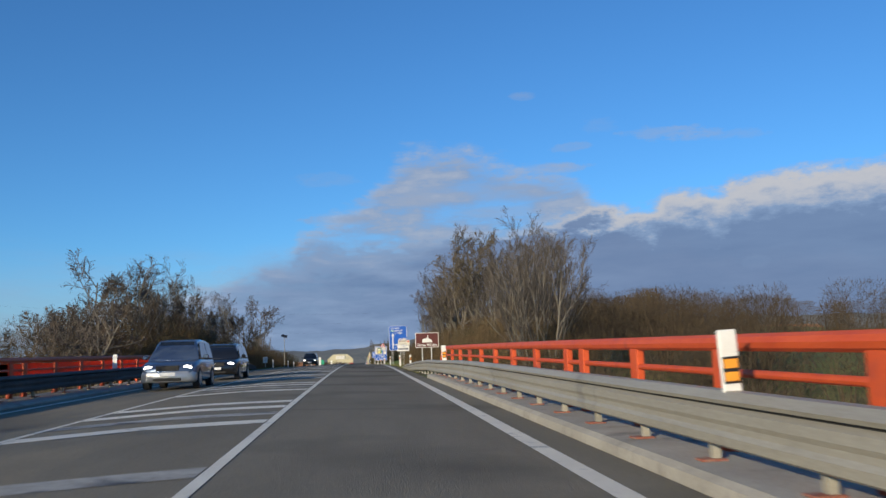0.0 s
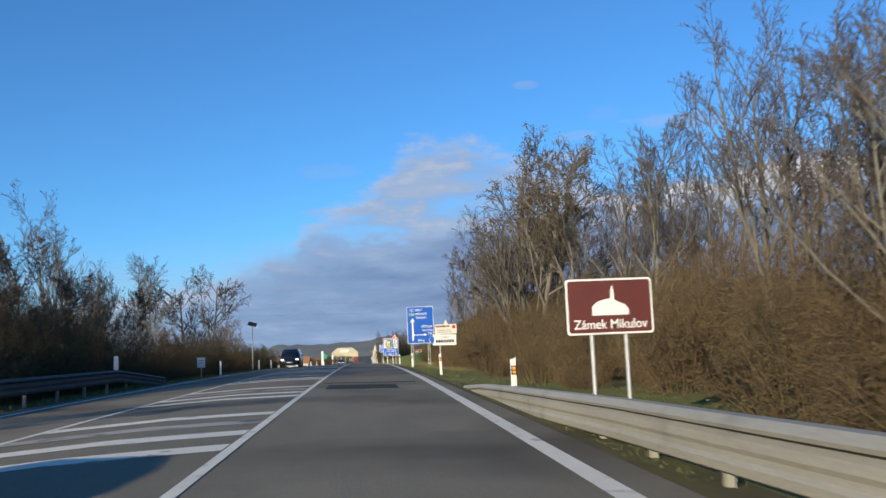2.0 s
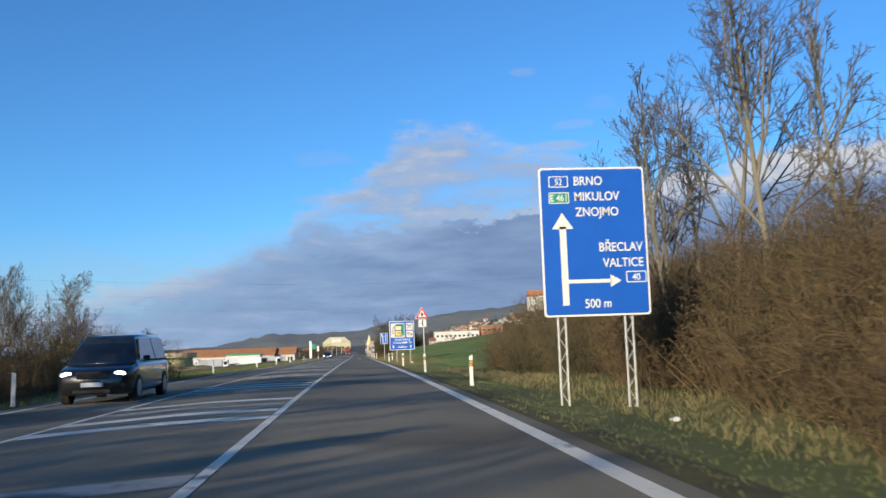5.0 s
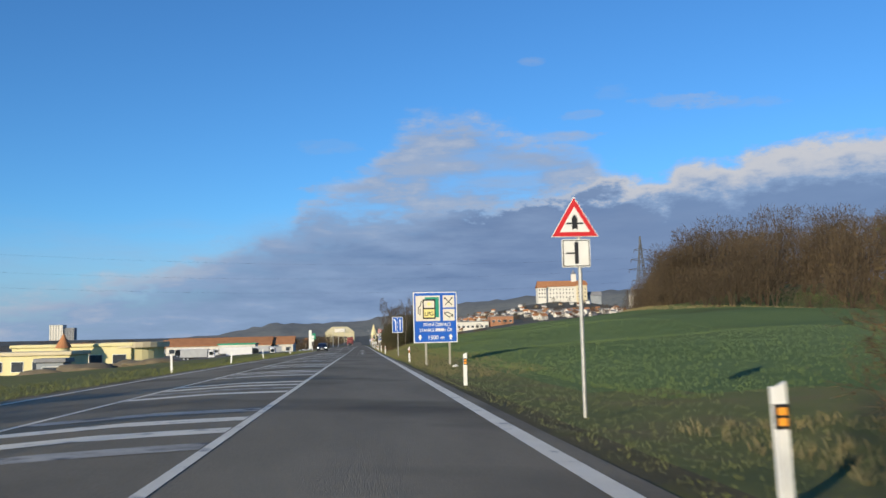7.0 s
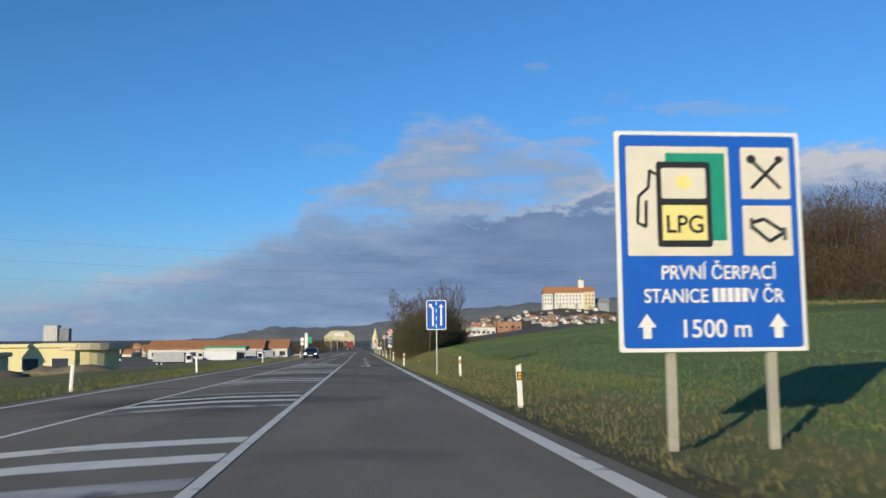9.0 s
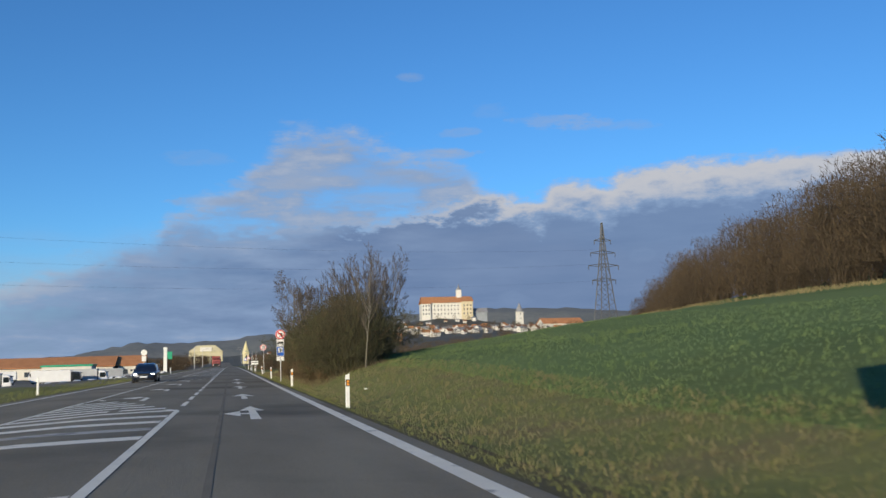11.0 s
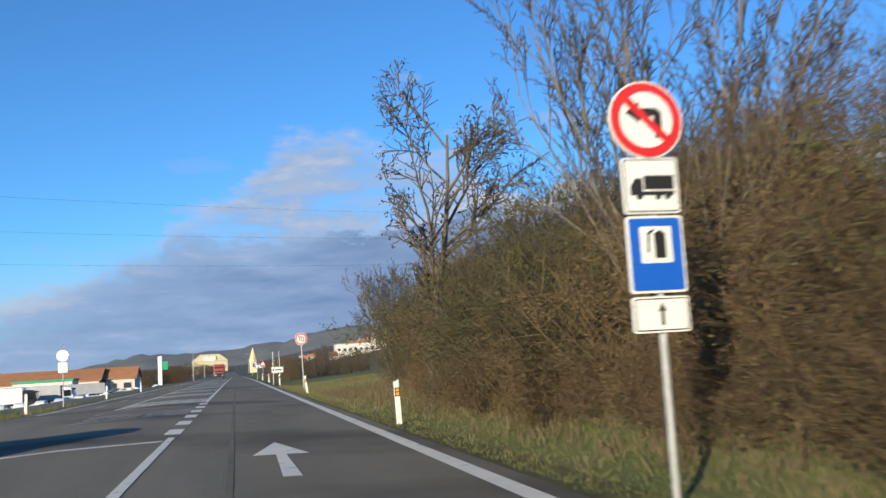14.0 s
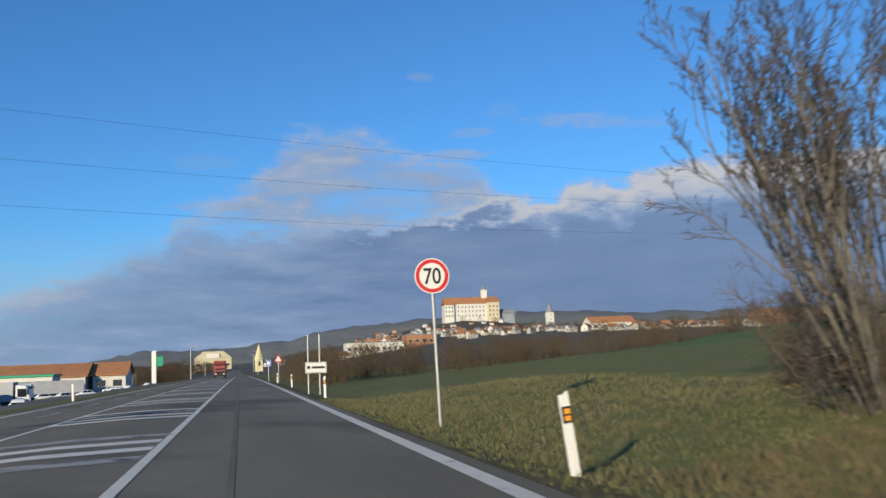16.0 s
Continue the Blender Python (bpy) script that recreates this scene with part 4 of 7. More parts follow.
# no-left-turn sign for lorries, with the fuel sign below it
def sign_stack():
    y, px = 280.3, 3.28
    s = thing("sign_stack", "round turning ban sign above lorry and fuel plates", "road sign", foot(px, y))
    u = lambda v: up_from(px, y, v)
    part("pole", pole(bmesh.new(), 0.02, u(3.4)), POLE, s)
    z = u(3.12)
    p = plate(s, disc(0, z, 0.34), SIGN_WHITE, name="round_panel")
    mark("red_ring", p, disc(0, z, 0.325), SIGN_RED)
    mark("face", p, disc(0, z, 0.245), SIGN_WHITE, -0.007)
    mark("turn_mark", p, [(0.07, z - 0.16), (0.14, z - 0.16), (0.14, z + 0.06), (0.1, z + 0.1), (-0.06, z + 0.1), (-0.06, z + 0.155), (-0.19, z + 0.06), (-0.06, z - 0.03), (-0.06, z + 0.03), (0.07, z + 0.03)], SIGN_BLACK, -0.010)
    mark("slash", p, [(-0.2, z + 0.15), (-0.15, z + 0.2), (0.2, z - 0.15), (0.15, z - 0.2)], SIGN_RED, -0.013)
    q = plate(s, rounded(-0.26, 0.25, u(2.31), u(2.79), 0.03), SIGN_WHITE, name="lorry_panel")
    mark("border", q, rounded(-0.245, 0.235, u(2.325), u(2.775), 0.025), SIGN_BLACK)
    mark("lorry_face", q, rounded(-0.235, 0.225, u(2.335), u(2.765), 0.02), SIGN_WHITE, -0.007)
    mark("lorry_box", q, [(-0.07, u(2.515)), (0.2, u(2.515)), (0.2, u(2.635)), (-0.07, u(2.635))], SIGN_BLACK, -0.010)
    mark("lorry_cab", q, [(-0.2, u(2.465)), (0.2, u(2.465)), (0.2, u(2.5)), (-0.085, u(2.5)), (-0.085, u(2.61)), (-0.15, u(2.61)), (-0.2, u(2.54))], SIGN_BLACK, -0.009)
    for x in (-0.12, 0.05, 0.14):
        mark("wheel_mark", q, disc(x, u(2.455), 0.028, 12), SIGN_BLACK, -0.011)
    r = plate(s, rounded(-0.26, 0.25, u(1.64), u(2.29), 0.03), SIGN_WHITE, name="fuel_panel")
    mark("fuel_face", r, rounded(-0.24, 0.23, u(1.66), u(2.27), 0.025), SIGN_BLUE)
    mark("fuel_field", r, rounded(-0.15, 0.14, u(1.89), u(2.2), 0.02), SIGN_WHITE, -0.007)
    mark("pump_body", r, [(-0.02, u(1.93)), (0.08, u(1.93)), (0.08, u(2.14)), (0.04, u(2.17)), (-0.02, u(2.14))], SIGN_BLACK, -0.010)
    mark("pump_hose", r, [(-0.09, u(1.98)), (-0.07, u(1.98)), (-0.06, u(2.13)), (-0.02, u(2.16)), (-0.02, u(2.18)), (-0.08, u(2.15))], SIGN_BLACK, -0.010)
    v = plate(s, rounded(-0.26, 0.25, u(1.31), u(1.61), 0.03), SIGN_WHITE, name="arrow_panel")
    mark("border", v, rounded(-0.245, 0.235, u(1.325), u(1.595), 0.025), SIGN_BLACK)
    mark("arrow_face", v, rounded(-0.235, 0.225, u(1.335), u(1.585), 0.02), SIGN_WHITE, -0.007)
    mark("arrow_mark", v, [(-0.015, u(1.37)), (0.015, u(1.37)), (0.015, u(1.49)), (0.04, u(1.48)), (0, u(1.56)), (-0.04, u(1.48)), (-0.015, u(1.49))], SIGN_BLACK, -0.010)


sign_stack()


def limit_sign():
    y, px = 331.2, 4.0
    s = thing("speed_sign", "round seventy speed limit sign with red ring on a pole", "road sign", foot(px, y) @ pose(0, 0, 0, 0, -1.5, 0))
    u = lambda v: up_from(px, y, v)
    part("pole", pole(bmesh.new(), 0.0, u(3.4), 0.035), POLE, s)
    z = u(3.08)
    p = plate(s, disc(0, z, 0.39), SIGN_WHITE, name="round_panel")
    mark("red_ring", p, disc(0, z, 0.365), SIGN_RED)
    mark("face", p, disc(0, z, 0.285), SIGN_WHITE, -0.007)
    lettering("lettering", "70", 0.49, 0.0, z - 0.17, -0.010, SIGN_BLACK, p, "CENTER", 0.82)


limit_sign()


def town_sign():
    y, cx = 358.0, 3.55
    s = thing("place_name_sign", "white place name board between two thin posts", "road sign", foot(cx, y))
    u = lambda v: up_from(cx, y, v)
    for dx in (-0.38, 0.2):
        part("pole", pole(bmesh.new(), dx, u(2.9), 0.04), POLE, s)
    p = plate(s, rounded(-0.54, 0.54, u(0.93), u(1.49), 0.03), SIGN_WHITE)
    mark("border", p, rounded(-0.52, 0.52, u(0.95), u(1.47), 0.025), SIGN_BLACK)
    mark("face", p, rounded(-0.5, 0.5, u(0.97), u(1.45), 0.02), SIGN_WHITE, -0.007)
    bars(p, [(-0.2, 0.44, u(1.16), u(1.27))], SIGN_BLACK, -0.010)
    mark("emblem", p, disc(-0.36, u(1.22), 0.09, 12), SIGN_BROWN, -0.010)


town_sign()


def small_sign(x, y, shape, label, top=2.6, back=False):
    s = thing("roadside_sign", label, "road sign", foot(x, y))
    u = lambda v: up_from(x, y, v)
    part("pole", pole(bmesh.new(), 0, u(top)), POLE, s)
    if back:
        q = plate(s, disc(0, u(top - 0.35), 0.35) if shape == "round" else [(-0.45, u(top - 0.75)), (0.45, u(top - 0.75)), (0, u(top))], SIGN_WHITE if shape == "round" else BACK, y=-0.09)
        if shape == "round":
            plate(s, rounded(-0.26, 0.26, u(top - 1.35), u(top - 0.75), 0.03), SIGN_WHITE, name="lower_panel", y=-0.09)
        back_of(q, -0.2, 0.2, u(top - 0.7), u(top - 0.1))
    elif shape == "square":
        p = plate(s, rounded(-0.33, 0.33, u(top - 0.7), u(top), 0.05), SIGN_WHITE)
        mark("face", p, rounded(-0.3, 0.3, u(top - 0.67), u(top - 0.03), 0.04), SIGN_BLUE)
        mark("field", p, rounded(-0.18, 0.18, u(top - 0.55), u(top - 0.15), 0.03), SIGN_WHITE, -0.007)
    elif shape == "triangle":
        p = plate(s, [(-0.45, u(top - 0.75)), (0.45, u(top - 0.75)), (0, u(top))], SIGN_RED)
        mark("face", p, [(-0.3, u(top - 0.68)), (0.3, u(top - 0.68)), (0, u(top - 0.18))], SIGN_WHITE)
    elif shape == "round":
        p = plate(s, disc(0, u(top - 0.35), 0.35), SIGN_RED if not back else SIGN_WHITE)
        mark("face", p, disc(0, u(top - 0.35), 0.27), SIGN_WHITE)
        q = plate(s, rounded(-0.26, 0.26, u(top - 1.35), u(top - 0.75), 0.03), SIGN_WHITE, name="lower_panel")
    else:
        p = plate(s, rounded(-0.23, 0.23, u(top - 0.6), u(top), 0.03), SIGN_WHITE)
        bars(p, [(-0.15, 0.15, u(top - 0.2), u(top - 0.16)), (-0.15, 0.12, u(top - 0.36), u(top - 0.33))], BACK)
    return s


small_sign(3.5, 402, "triangle", "small warning triangle on a thin pole", 2.7)
small_sign(3.2, 424, "square", "small blue square sign on a thin pole", 2.4)
small_sign(-10.1, 330, "round", "pale back of a round sign with a plate below", 3.15, True)
small_sign(-9.6, 93.5, "board", "small white notice board on a short post", 1.1)


# delineator posts
def delineator(name="delineator_post", side=1):
    s = thing(name, "white plastic delineator post with orange reflectors", "delineator post", None, "delineator posts")
    bm = bmesh.new()
    sec = [(-0.06, 0.03), (-0.045, -0.03), (0.045, -0.03), (0.06, 0.03), (0.0, 0.05)]
    n = len(sec)
    vs = [[bm.verts.new((x, y, z + (0.04 if z > 0.5 and x > 0 else 0))) for x, y in sec] for z in (-0.25, 0.92)]
    for i in range(n):
        j = (i + 1) % n
        bm.faces.new((vs[0][i], vs[0][j], vs[1][j], vs[1][i]))
    bm.faces.new(vs[1])
    bm.faces.new(vs[0][::-1])
    body = part("body", bm, PLASTIC, s)
    part("black_band", boxed(-0.053, 0.053, -0.034, 0.02, 0.6, 0.79), SIGN_BLACK, s)
    for z in (0.625, 0.705):
        part("reflector", boxed(-0.038, 0.038, -0.04, -0.02, z, z + 0.06, 0.006), ORANGE, s, "orange reflector" if side > 0 else "white reflector")
    return s


post = delineator()
spots = [(3.28, 57.0), (3.6, 78.6), (3.5, 100.5), (3.55, 124.5), (3.5, 143), (3.35, 162.6), (3.5, 196), (4.75, 219.5), (3.12, 242.8), (3.2, 267.3), (3.2, 292.6), (3.5, 322.0), (3.45, 352), (3.45, 378), (3.45, 404)]
for k, (x, y) in enumerate(spots):
    lean = random.uniform(-3.5, 0.5)
    m = foot(x, y) @ pose(0, 0, 0, 0, -7 if y == 322.0 else lean, random.uniform(-8, 8))
    if k == 0:
        post.matrix_basis = m
    else:
        copy_thing(post, m)
for x, y in ((-9.35, 99.2), (-9.6, 123), (-9.6, 134), (-9.6, 158), (-9.7, 185), (-9.9, 208), (-10, 232), (-10.2, 270), (-9.6, 318), (-9.3, 342), (-9.3, 366)):
    copy_thing(post, foot(x, y) @ pose(0, 0, 0, 0, random.uniform(-3, 3), 180 + random.uniform(-8, 8)))
# reflector posts fixed on the barrier and the bridge railing
def rail_marker():
    s = thing("rail_delineator", "short white delineator fixed on the guard rail", "delineator post", None, "rail delineators")
    part("body", boxed(-0.085, 0.085, -0.02, 0.03, -0.06, 0.52, 0.012), PLASTIC, s)
    part("black_band", boxed(-0.075, 0.075, -0.024, 0.0, 0.06, 0.29), SIGN_BLACK, s)
    for z in (0.08, 0.19):
        part("reflector", boxed(-0.065, 0.065, -0.03, -0.01, z, z + 0.08, 0.006), ORANGE, s, "orange reflector")
    return s


marker = rail_marker()
marker.matrix_basis = pose(3.19, 7.4, road_z(7.4) + 0.73, 0, -3, 4)
copy_thing(marker, pose(3.19, 33.2, road_z(33.2) + 0.7, 0, -3, 4))
for y in (35.5, 60, 74):
    copy_thing(marker, pose(-9.33, y, road_z(y) + 0.73, 0, 0, 180))


# solar lamp post on the far side
def solar_lamp():
    s = thing("solar_lamp", "slim lamp post with a tilted solar panel", "street lamp", foot(-9.9, 121))
    part("pole", rod(bmesh.new(), (0, 0, -0.3), (0, 0, 4.1), 0.05, 0.035, 10), BACK, s)
    bm = boxed(-0.4, 0.4, -0.3, 0.3, -0.02, 0.02, 0.01)
    bmesh.ops.transform(bm, matrix=pose(0, 0, 4.25, 35, 15, 0), verts=bm.verts)
    part("solar_panel", bm, SIGN_BLACK, s, "dark tilted solar panel")
    part("lamp_arm", rod(bmesh.new(), (0, 0, 3.85), (0.5, -0.1, 3.95), 0.02, n=8), POLE, s)


solar_lamp()
# scraps on the verge
def scrap(x, y, s, label):
    bm = bmesh.new()
    bmesh.ops.create_icosphere(bm, subdivisions=2, radius=1)
    for v in bm.verts:
        v.co = Vector((v.co.x * 0.5, v.co.y * 0.3, v.co.z * 0.28)) * s * (1 + 0.5 * noise.noise(v.co * 2.1))
    ob = part("plastic_bag", bm, PLASTIC, None)
    ob.matrix_basis = pose(x, y, land(x, y) + 0.12 * s, 0, 0, random.uniform(0, 360))
    tagged(ob, label, "litter")


scrap(5.3, 184.0, 0.36, "crumpled white plastic bag lying in grass")
for x, y, s in ((4.4, 299, 0.12), (5.0, 279, 0.16), (5.5, 112, 0.2), (4.3, 272, 0.14), (4.7, 250, 0.16)):
    scrap(x, y, s, "small scrap of white litter in the grass")

# ---- bare winter trees and shrubs ----
def tube(V, F, pts, radii, n):
    base = len(V)
    for k, (p, r) in enumerate(zip(pts, radii)):
        d = (pts[min(k + 1, len(pts) - 1)] - pts[max(k - 1, 0)]).normalized()
        a = d.orthogonal().normalized()
        b = d.cross(a)
        for i in range(n):
            t = 2 * math.pi * i / n
            V.append(tuple(p + a * (r * math.cos(t)) + b * (r * math.sin(t))))
    for k in range(len(pts) - 1):
        for i in range(n):
            j = (i + 1) % n
            F.append((base + k * n + i, base + k * n + j, base + (k + 1) * n + j, base + (k + 1) * n + i))


def blade(V, F, p, d, side, long, wide):
    """A small folded leaf."""
    b = len(V)
    tip = p + d * long
    mid = p + d * long * 0.5
    up = d.cross(side) * wide * 0.4
    V += [tuple(p), tuple(mid + side * wide + up), tuple(tip), tuple(mid - side * wide + up)]
    F += [(b, b + 1, b + 2), (b, b + 2, b + 3)]


def rand_dir(rng, flat=0.0):
    v = Vector((rng.gauss(0, 1), rng.gauss(0, 1), rng.gauss(0, 1) * (1 - flat)))
    return v.normalized()


def grow(rng, out, p, d, long, r, level, spec):
    """A limb with side limbs; out[level class] gathers the meshes."""
    last = spec["levels"]
    segs = 5 if level == 0 else 4 if level == 1 else 3 if level == 2 else 2
    pts, radii = [p.copy()], [r]
    q, dd = p.copy(), d.copy()
    for k in range(segs):
        dd = (dd + rand_dir(rng) * spec["wander"] * (0.5 if level == 0 else 1) + Vector((0, 0, spec["lift"])) * (0.25 if level else 0.1)).normalized()
        q = q + dd * (long / segs)
        pts.append(q.copy())
        radii.append(r * (1 - 0.82 * (k + 1) / segs) + spec["tip"])
    V, F = out["limb" if level <= 1 else "twig"]
    tube(V, F, pts, radii, (7, 5, 3, 3, 3)[min(level, 4)])
    if level >= last:
        if rng.random() < spec["pods"]:
            VP, FP = out["pod"]
            for _ in range(spec["podn"]):
                blade(VP, FP, q + rand_dir(rng) * 0.12, (rand_dir(rng) + Vector((0, 0, -0.6))).normalized(), rand_dir(rng), rng.uniform(0.07, 0.15), rng.uniform(0.02, 0.042))
        return
    kids = spec["kids"][level]
    for k in range(kids):
        f = spec["first"][level] + (1 - spec["first"][level]) * (k + rng.random()) / kids
        g = f * segs
        i = min(int(g), segs - 1)
        at = pts[i].lerp(pts[i + 1], g - i)
        ax = (pts[i + 1] - pts[i]).normalized()
        out_d = ax.orthogonal().normalized()
        out_d.rotate(Matrix.Rotation(rng.uniform(0, 2 * math.pi), 3, ax))
        ang = spec["angle"][level] * rng.uniform(0.7, 1.25)
        nd = (ax * math.cos(ang) + out_d * math.sin(ang)).normalized()
        nl = long * spec["ratio"][level] * rng.uniform(0.65, 1.15) * (1.15 - 0.55 * f)
        grow(rng, out, at, nd, nl, max(radii[i] * spec["thin"], spec["tip"] * 1.4), level + 1, spec)


def tree(seed, high, r, spec, bark, twig, label, pod=None):
    rng = random.Random(seed)
    out = {"limb": ([], []), "twig": ([], []), "pod": ([], [])}
    stems = spec.get("stems", 1)
    for s in range(stems):
        d = Vector((rng.uniform(-1, 1), rng.uniform(-1, 1), 0)) * spec.get("splay", 0.04)
        if spec.get("even"):
            a, r_out = 2.4 * s, spec["splay"] * (0.25 + 0.75 * math.sqrt((s + 0.5) / stems))
            d = Vector((math.cos(a) * r_out, math.sin(a) * r_out, 0))
        d.z = 1
        grow(rng, out, Vector((d.x * 0.6, d.y * 0.6, -0.4)), d.normalized(), high * rng.uniform(0.85, 1.0) + 0.4, r * (1 if s == 0 else rng.uniform(0.5, 0.85)), 0, spec)
    t = thing("bare_tree", label, "tree", None, "bare roadside trees")
    part("trunk", out["limb"], bark, t)
    part("crown", out["twig"], twig, t)
    if out["pod"][0]:
        part("pod_foliage", out["pod"], pod or POD, t, "dark clusters of seed pods")
    return t


TALL = dict(levels=4, wander=0.13, lift=0.25, tip=0.005, kids=(11, 7, 5, 3), first=(0.3, 0.25, 0.2, 0.2), angle=(0.62, 0.65, 0.7, 0.7), ratio=(0.5, 0.5, 0.48, 0.5), thin=0.55, pods=0.0, podn=0)
VASE = dict(TALL, stems=5, splay=0.5, kids=(8, 6, 5, 2), first=(0.28, 0.3, 0.2, 0.2), angle=(0.45, 0.5, 0.6, 0.7), ratio=(0.42, 0.5, 0.5, 0.5))
PODS = dict(TALL, levels=3, kids=(12, 8, 7), first=(0.3, 0.25, 0.2), angle=(0.8, 0.75, 0.8), ratio=(0.48, 0.5, 0.5), wander=0.2, tip=0.009, pods=0.6, podn=4)
THIN = dict(TALL, kids=(16, 5, 4, 2), first=(0.35, 0.25, 0.2, 0.2), angle=(0.4, 0.5, 0.6, 0.6), ratio=(0.3, 0.45, 0.5, 0.5))
FAN = dict(VASE, stems=12, splay=0.5, even=True, kids=(8, 5, 4, 2), angle=(0.35, 0.45, 0.55, 0.7), ratio=(0.45, 0.5, 0.5, 0.5), wander=0.09)

KINDS = {
    "tall_a": tree(11, 9.5, 0.115, TALL, BARK_PALE, TWIG, "tall bare grey-brown tree with fine upright twigs"),
    "tall_b": tree(12, 8.5, 0.1, dict(TALL, stems=2, splay=0.2), BARK_PALE, TWIG, "bare forked tree with pale trunk and fine twigs"),
    "vase_a": tree(13, 9.0, 0.1, VASE, BARK, TWIG, "many-stemmed bare tree with spreading upright limbs"),
    "pods_a": tree(14, 7.2, 0.13, PODS, BARK, TWIG, "bare spreading tree hung with dark seed pods"),
    "pods_b": tree(15, 6.5, 0.11, dict(PODS, stems=2, splay=0.3), BARK, TWIG, "bare forked tree with scattered dark pods"),
    "thin_a": tree(16, 7.8, 0.055, THIN, BARK_PALE, TWIG, "slender pale young tree with thin bare branches"),
    "fan_a": tree(18, 6.4, 0.05, FAN, BARK, TWIG, "broad bare fan-shaped tree with many fine stems"),
    "dry_a": tree(17, 8.5, 0.15, dict(PODS, pods=0.9, podn=5), BARK, TWIG, "bare tree still holding dull brown leaves", LEAF_DRY),
}
USED = set()


def plant(kind, x, y, scale=1.0, turn=None, label="", sink=0.0):
    src = KINDS[kind]
    m = pose(x, y, land(x, y) - sink, random.uniform(-2, 2), random.uniform(-2, 2), random.uniform(0, 360) if turn is None else turn)
    if kind not in USED:
        USED.add(kind)
        src.matrix_basis = m @ Matrix.Diagonal((scale, scale, scale, 1))
        ob = src
    else:
        ob = copy_thing(src, m)
        ob.scale = (scale, scale, scale)
    if label:
        ob["label"] = label
    return ob


def fine_twigs(rng, V, F, high, wide, count, thick=0.005, low=0.05):
    """The outermost spray of a bush: slender tapering shoots through its rounded body."""
    for _ in range(count):
        u, a = rng.uniform(low, 1.0), rng.uniform(0, 6.283)
        rad = wide * 0.5 * (1 - 0.75 * max(0.0, u - 0.35) ** 1.5) * rng.random() ** 0.42
        p = Vector((rad * math.cos(a), rad * math.sin(a), high * u * 0.93))
        d = (Vector((math.cos(a) * 0.5, math.sin(a) * 0.5, 0.75)) + rand_dir(rng) * 0.75).normalized()
        side = d.cross(rand_dir(rng)).normalized()
        blade(V, F, p, d, side, rng.uniform(0.08, 0.2) * high ** 0.7, thick * rng.uniform(0.7, 1.4))


def shrub(seed, high, wide, leaf, twig, stems, label, leaves=3.2, size=0.045, haze=0):
    """Dense thicket shrub: arching stems, side twigs and hanging dry leaves."""
    rng = random.Random(seed)
    V, F, VT, FT, VL, FL = [], [], [], [], [], []
    for s in range(stems):
        a = rng.uniform(0, 2 * math.pi)
        rad = wide * 0.3 * math.sqrt(rng.random())
        p = Vector((rad * math.cos(a), rad * math.sin(a), -0.25))
        out_d = Vector((math.cos(a), math.sin(a), 0))
        d = (Vector((0, 0, 1)) + out_d * rng.uniform(0.05, 0.75)).normalized()
        long = high * rng.uniform(0.5, 0.9)
        pts, q, dd = [p.copy()], p.copy(), d.copy()
        for k in range(4):
            dd = (dd + rand_dir(rng) * 0.16 + out_d * 0.06).normalized()
            q = q + dd * long / 4
            pts.append(q.copy())
        tube(V, F, pts, [0.022, 0.018, 0.014, 0.01, 0.005], 3)
        for k in range(13):
            f = rng.uniform(0.12, 1.0) * 3.99
            i = int(f)
            at = pts[i].lerp(pts[i + 1], f - i)
            td = (rand_dir(rng) + Vector((0, 0, 0.55)) + out_d * 0.35).normalized()
            tl = rng.uniform(0.35, 0.95) * (0.5 + 0.12 * high)
            e = at + td * tl
            tube(VT, FT, [at, e], [0.008, 0.004], 3)
            for j in range(4):
                u = at.lerp(e, rng.uniform(0.2, 1.0))
                wd = (td + rand_dir(rng) * 0.9).normalized()
                e2 = u + wd * rng.uniform(0.15, 0.45)
                blade(VT, FT, u, (e2 - u).normalized(), wd.cross(rand_dir(rng)).normalized(), (e2 - u).length, 0.006)
                for _ in range(int(leaves) + (rng.random() < leaves % 1)):
                    c = u.lerp(e2, rng.uniform(0.2, 1.1)) + rand_dir(rng) * 0.03
                    blade(VL, FL, c, rand_dir(rng), rand_dir(rng), size * rng.uniform(0.8, 1.9), size * rng.uniform(0.3, 0.6))
    fine_twigs(rng, VT, FT, high, wide, haze)
    t = thing("shrub", label, "shrub", None, "roadside thicket")
    part("woody_frame", (V, F), twig, t)
    part("brushwood", (VT, FT), twig, t)
    if VL:
        part("foliage", (VL, FL), leaf, t)
    return t


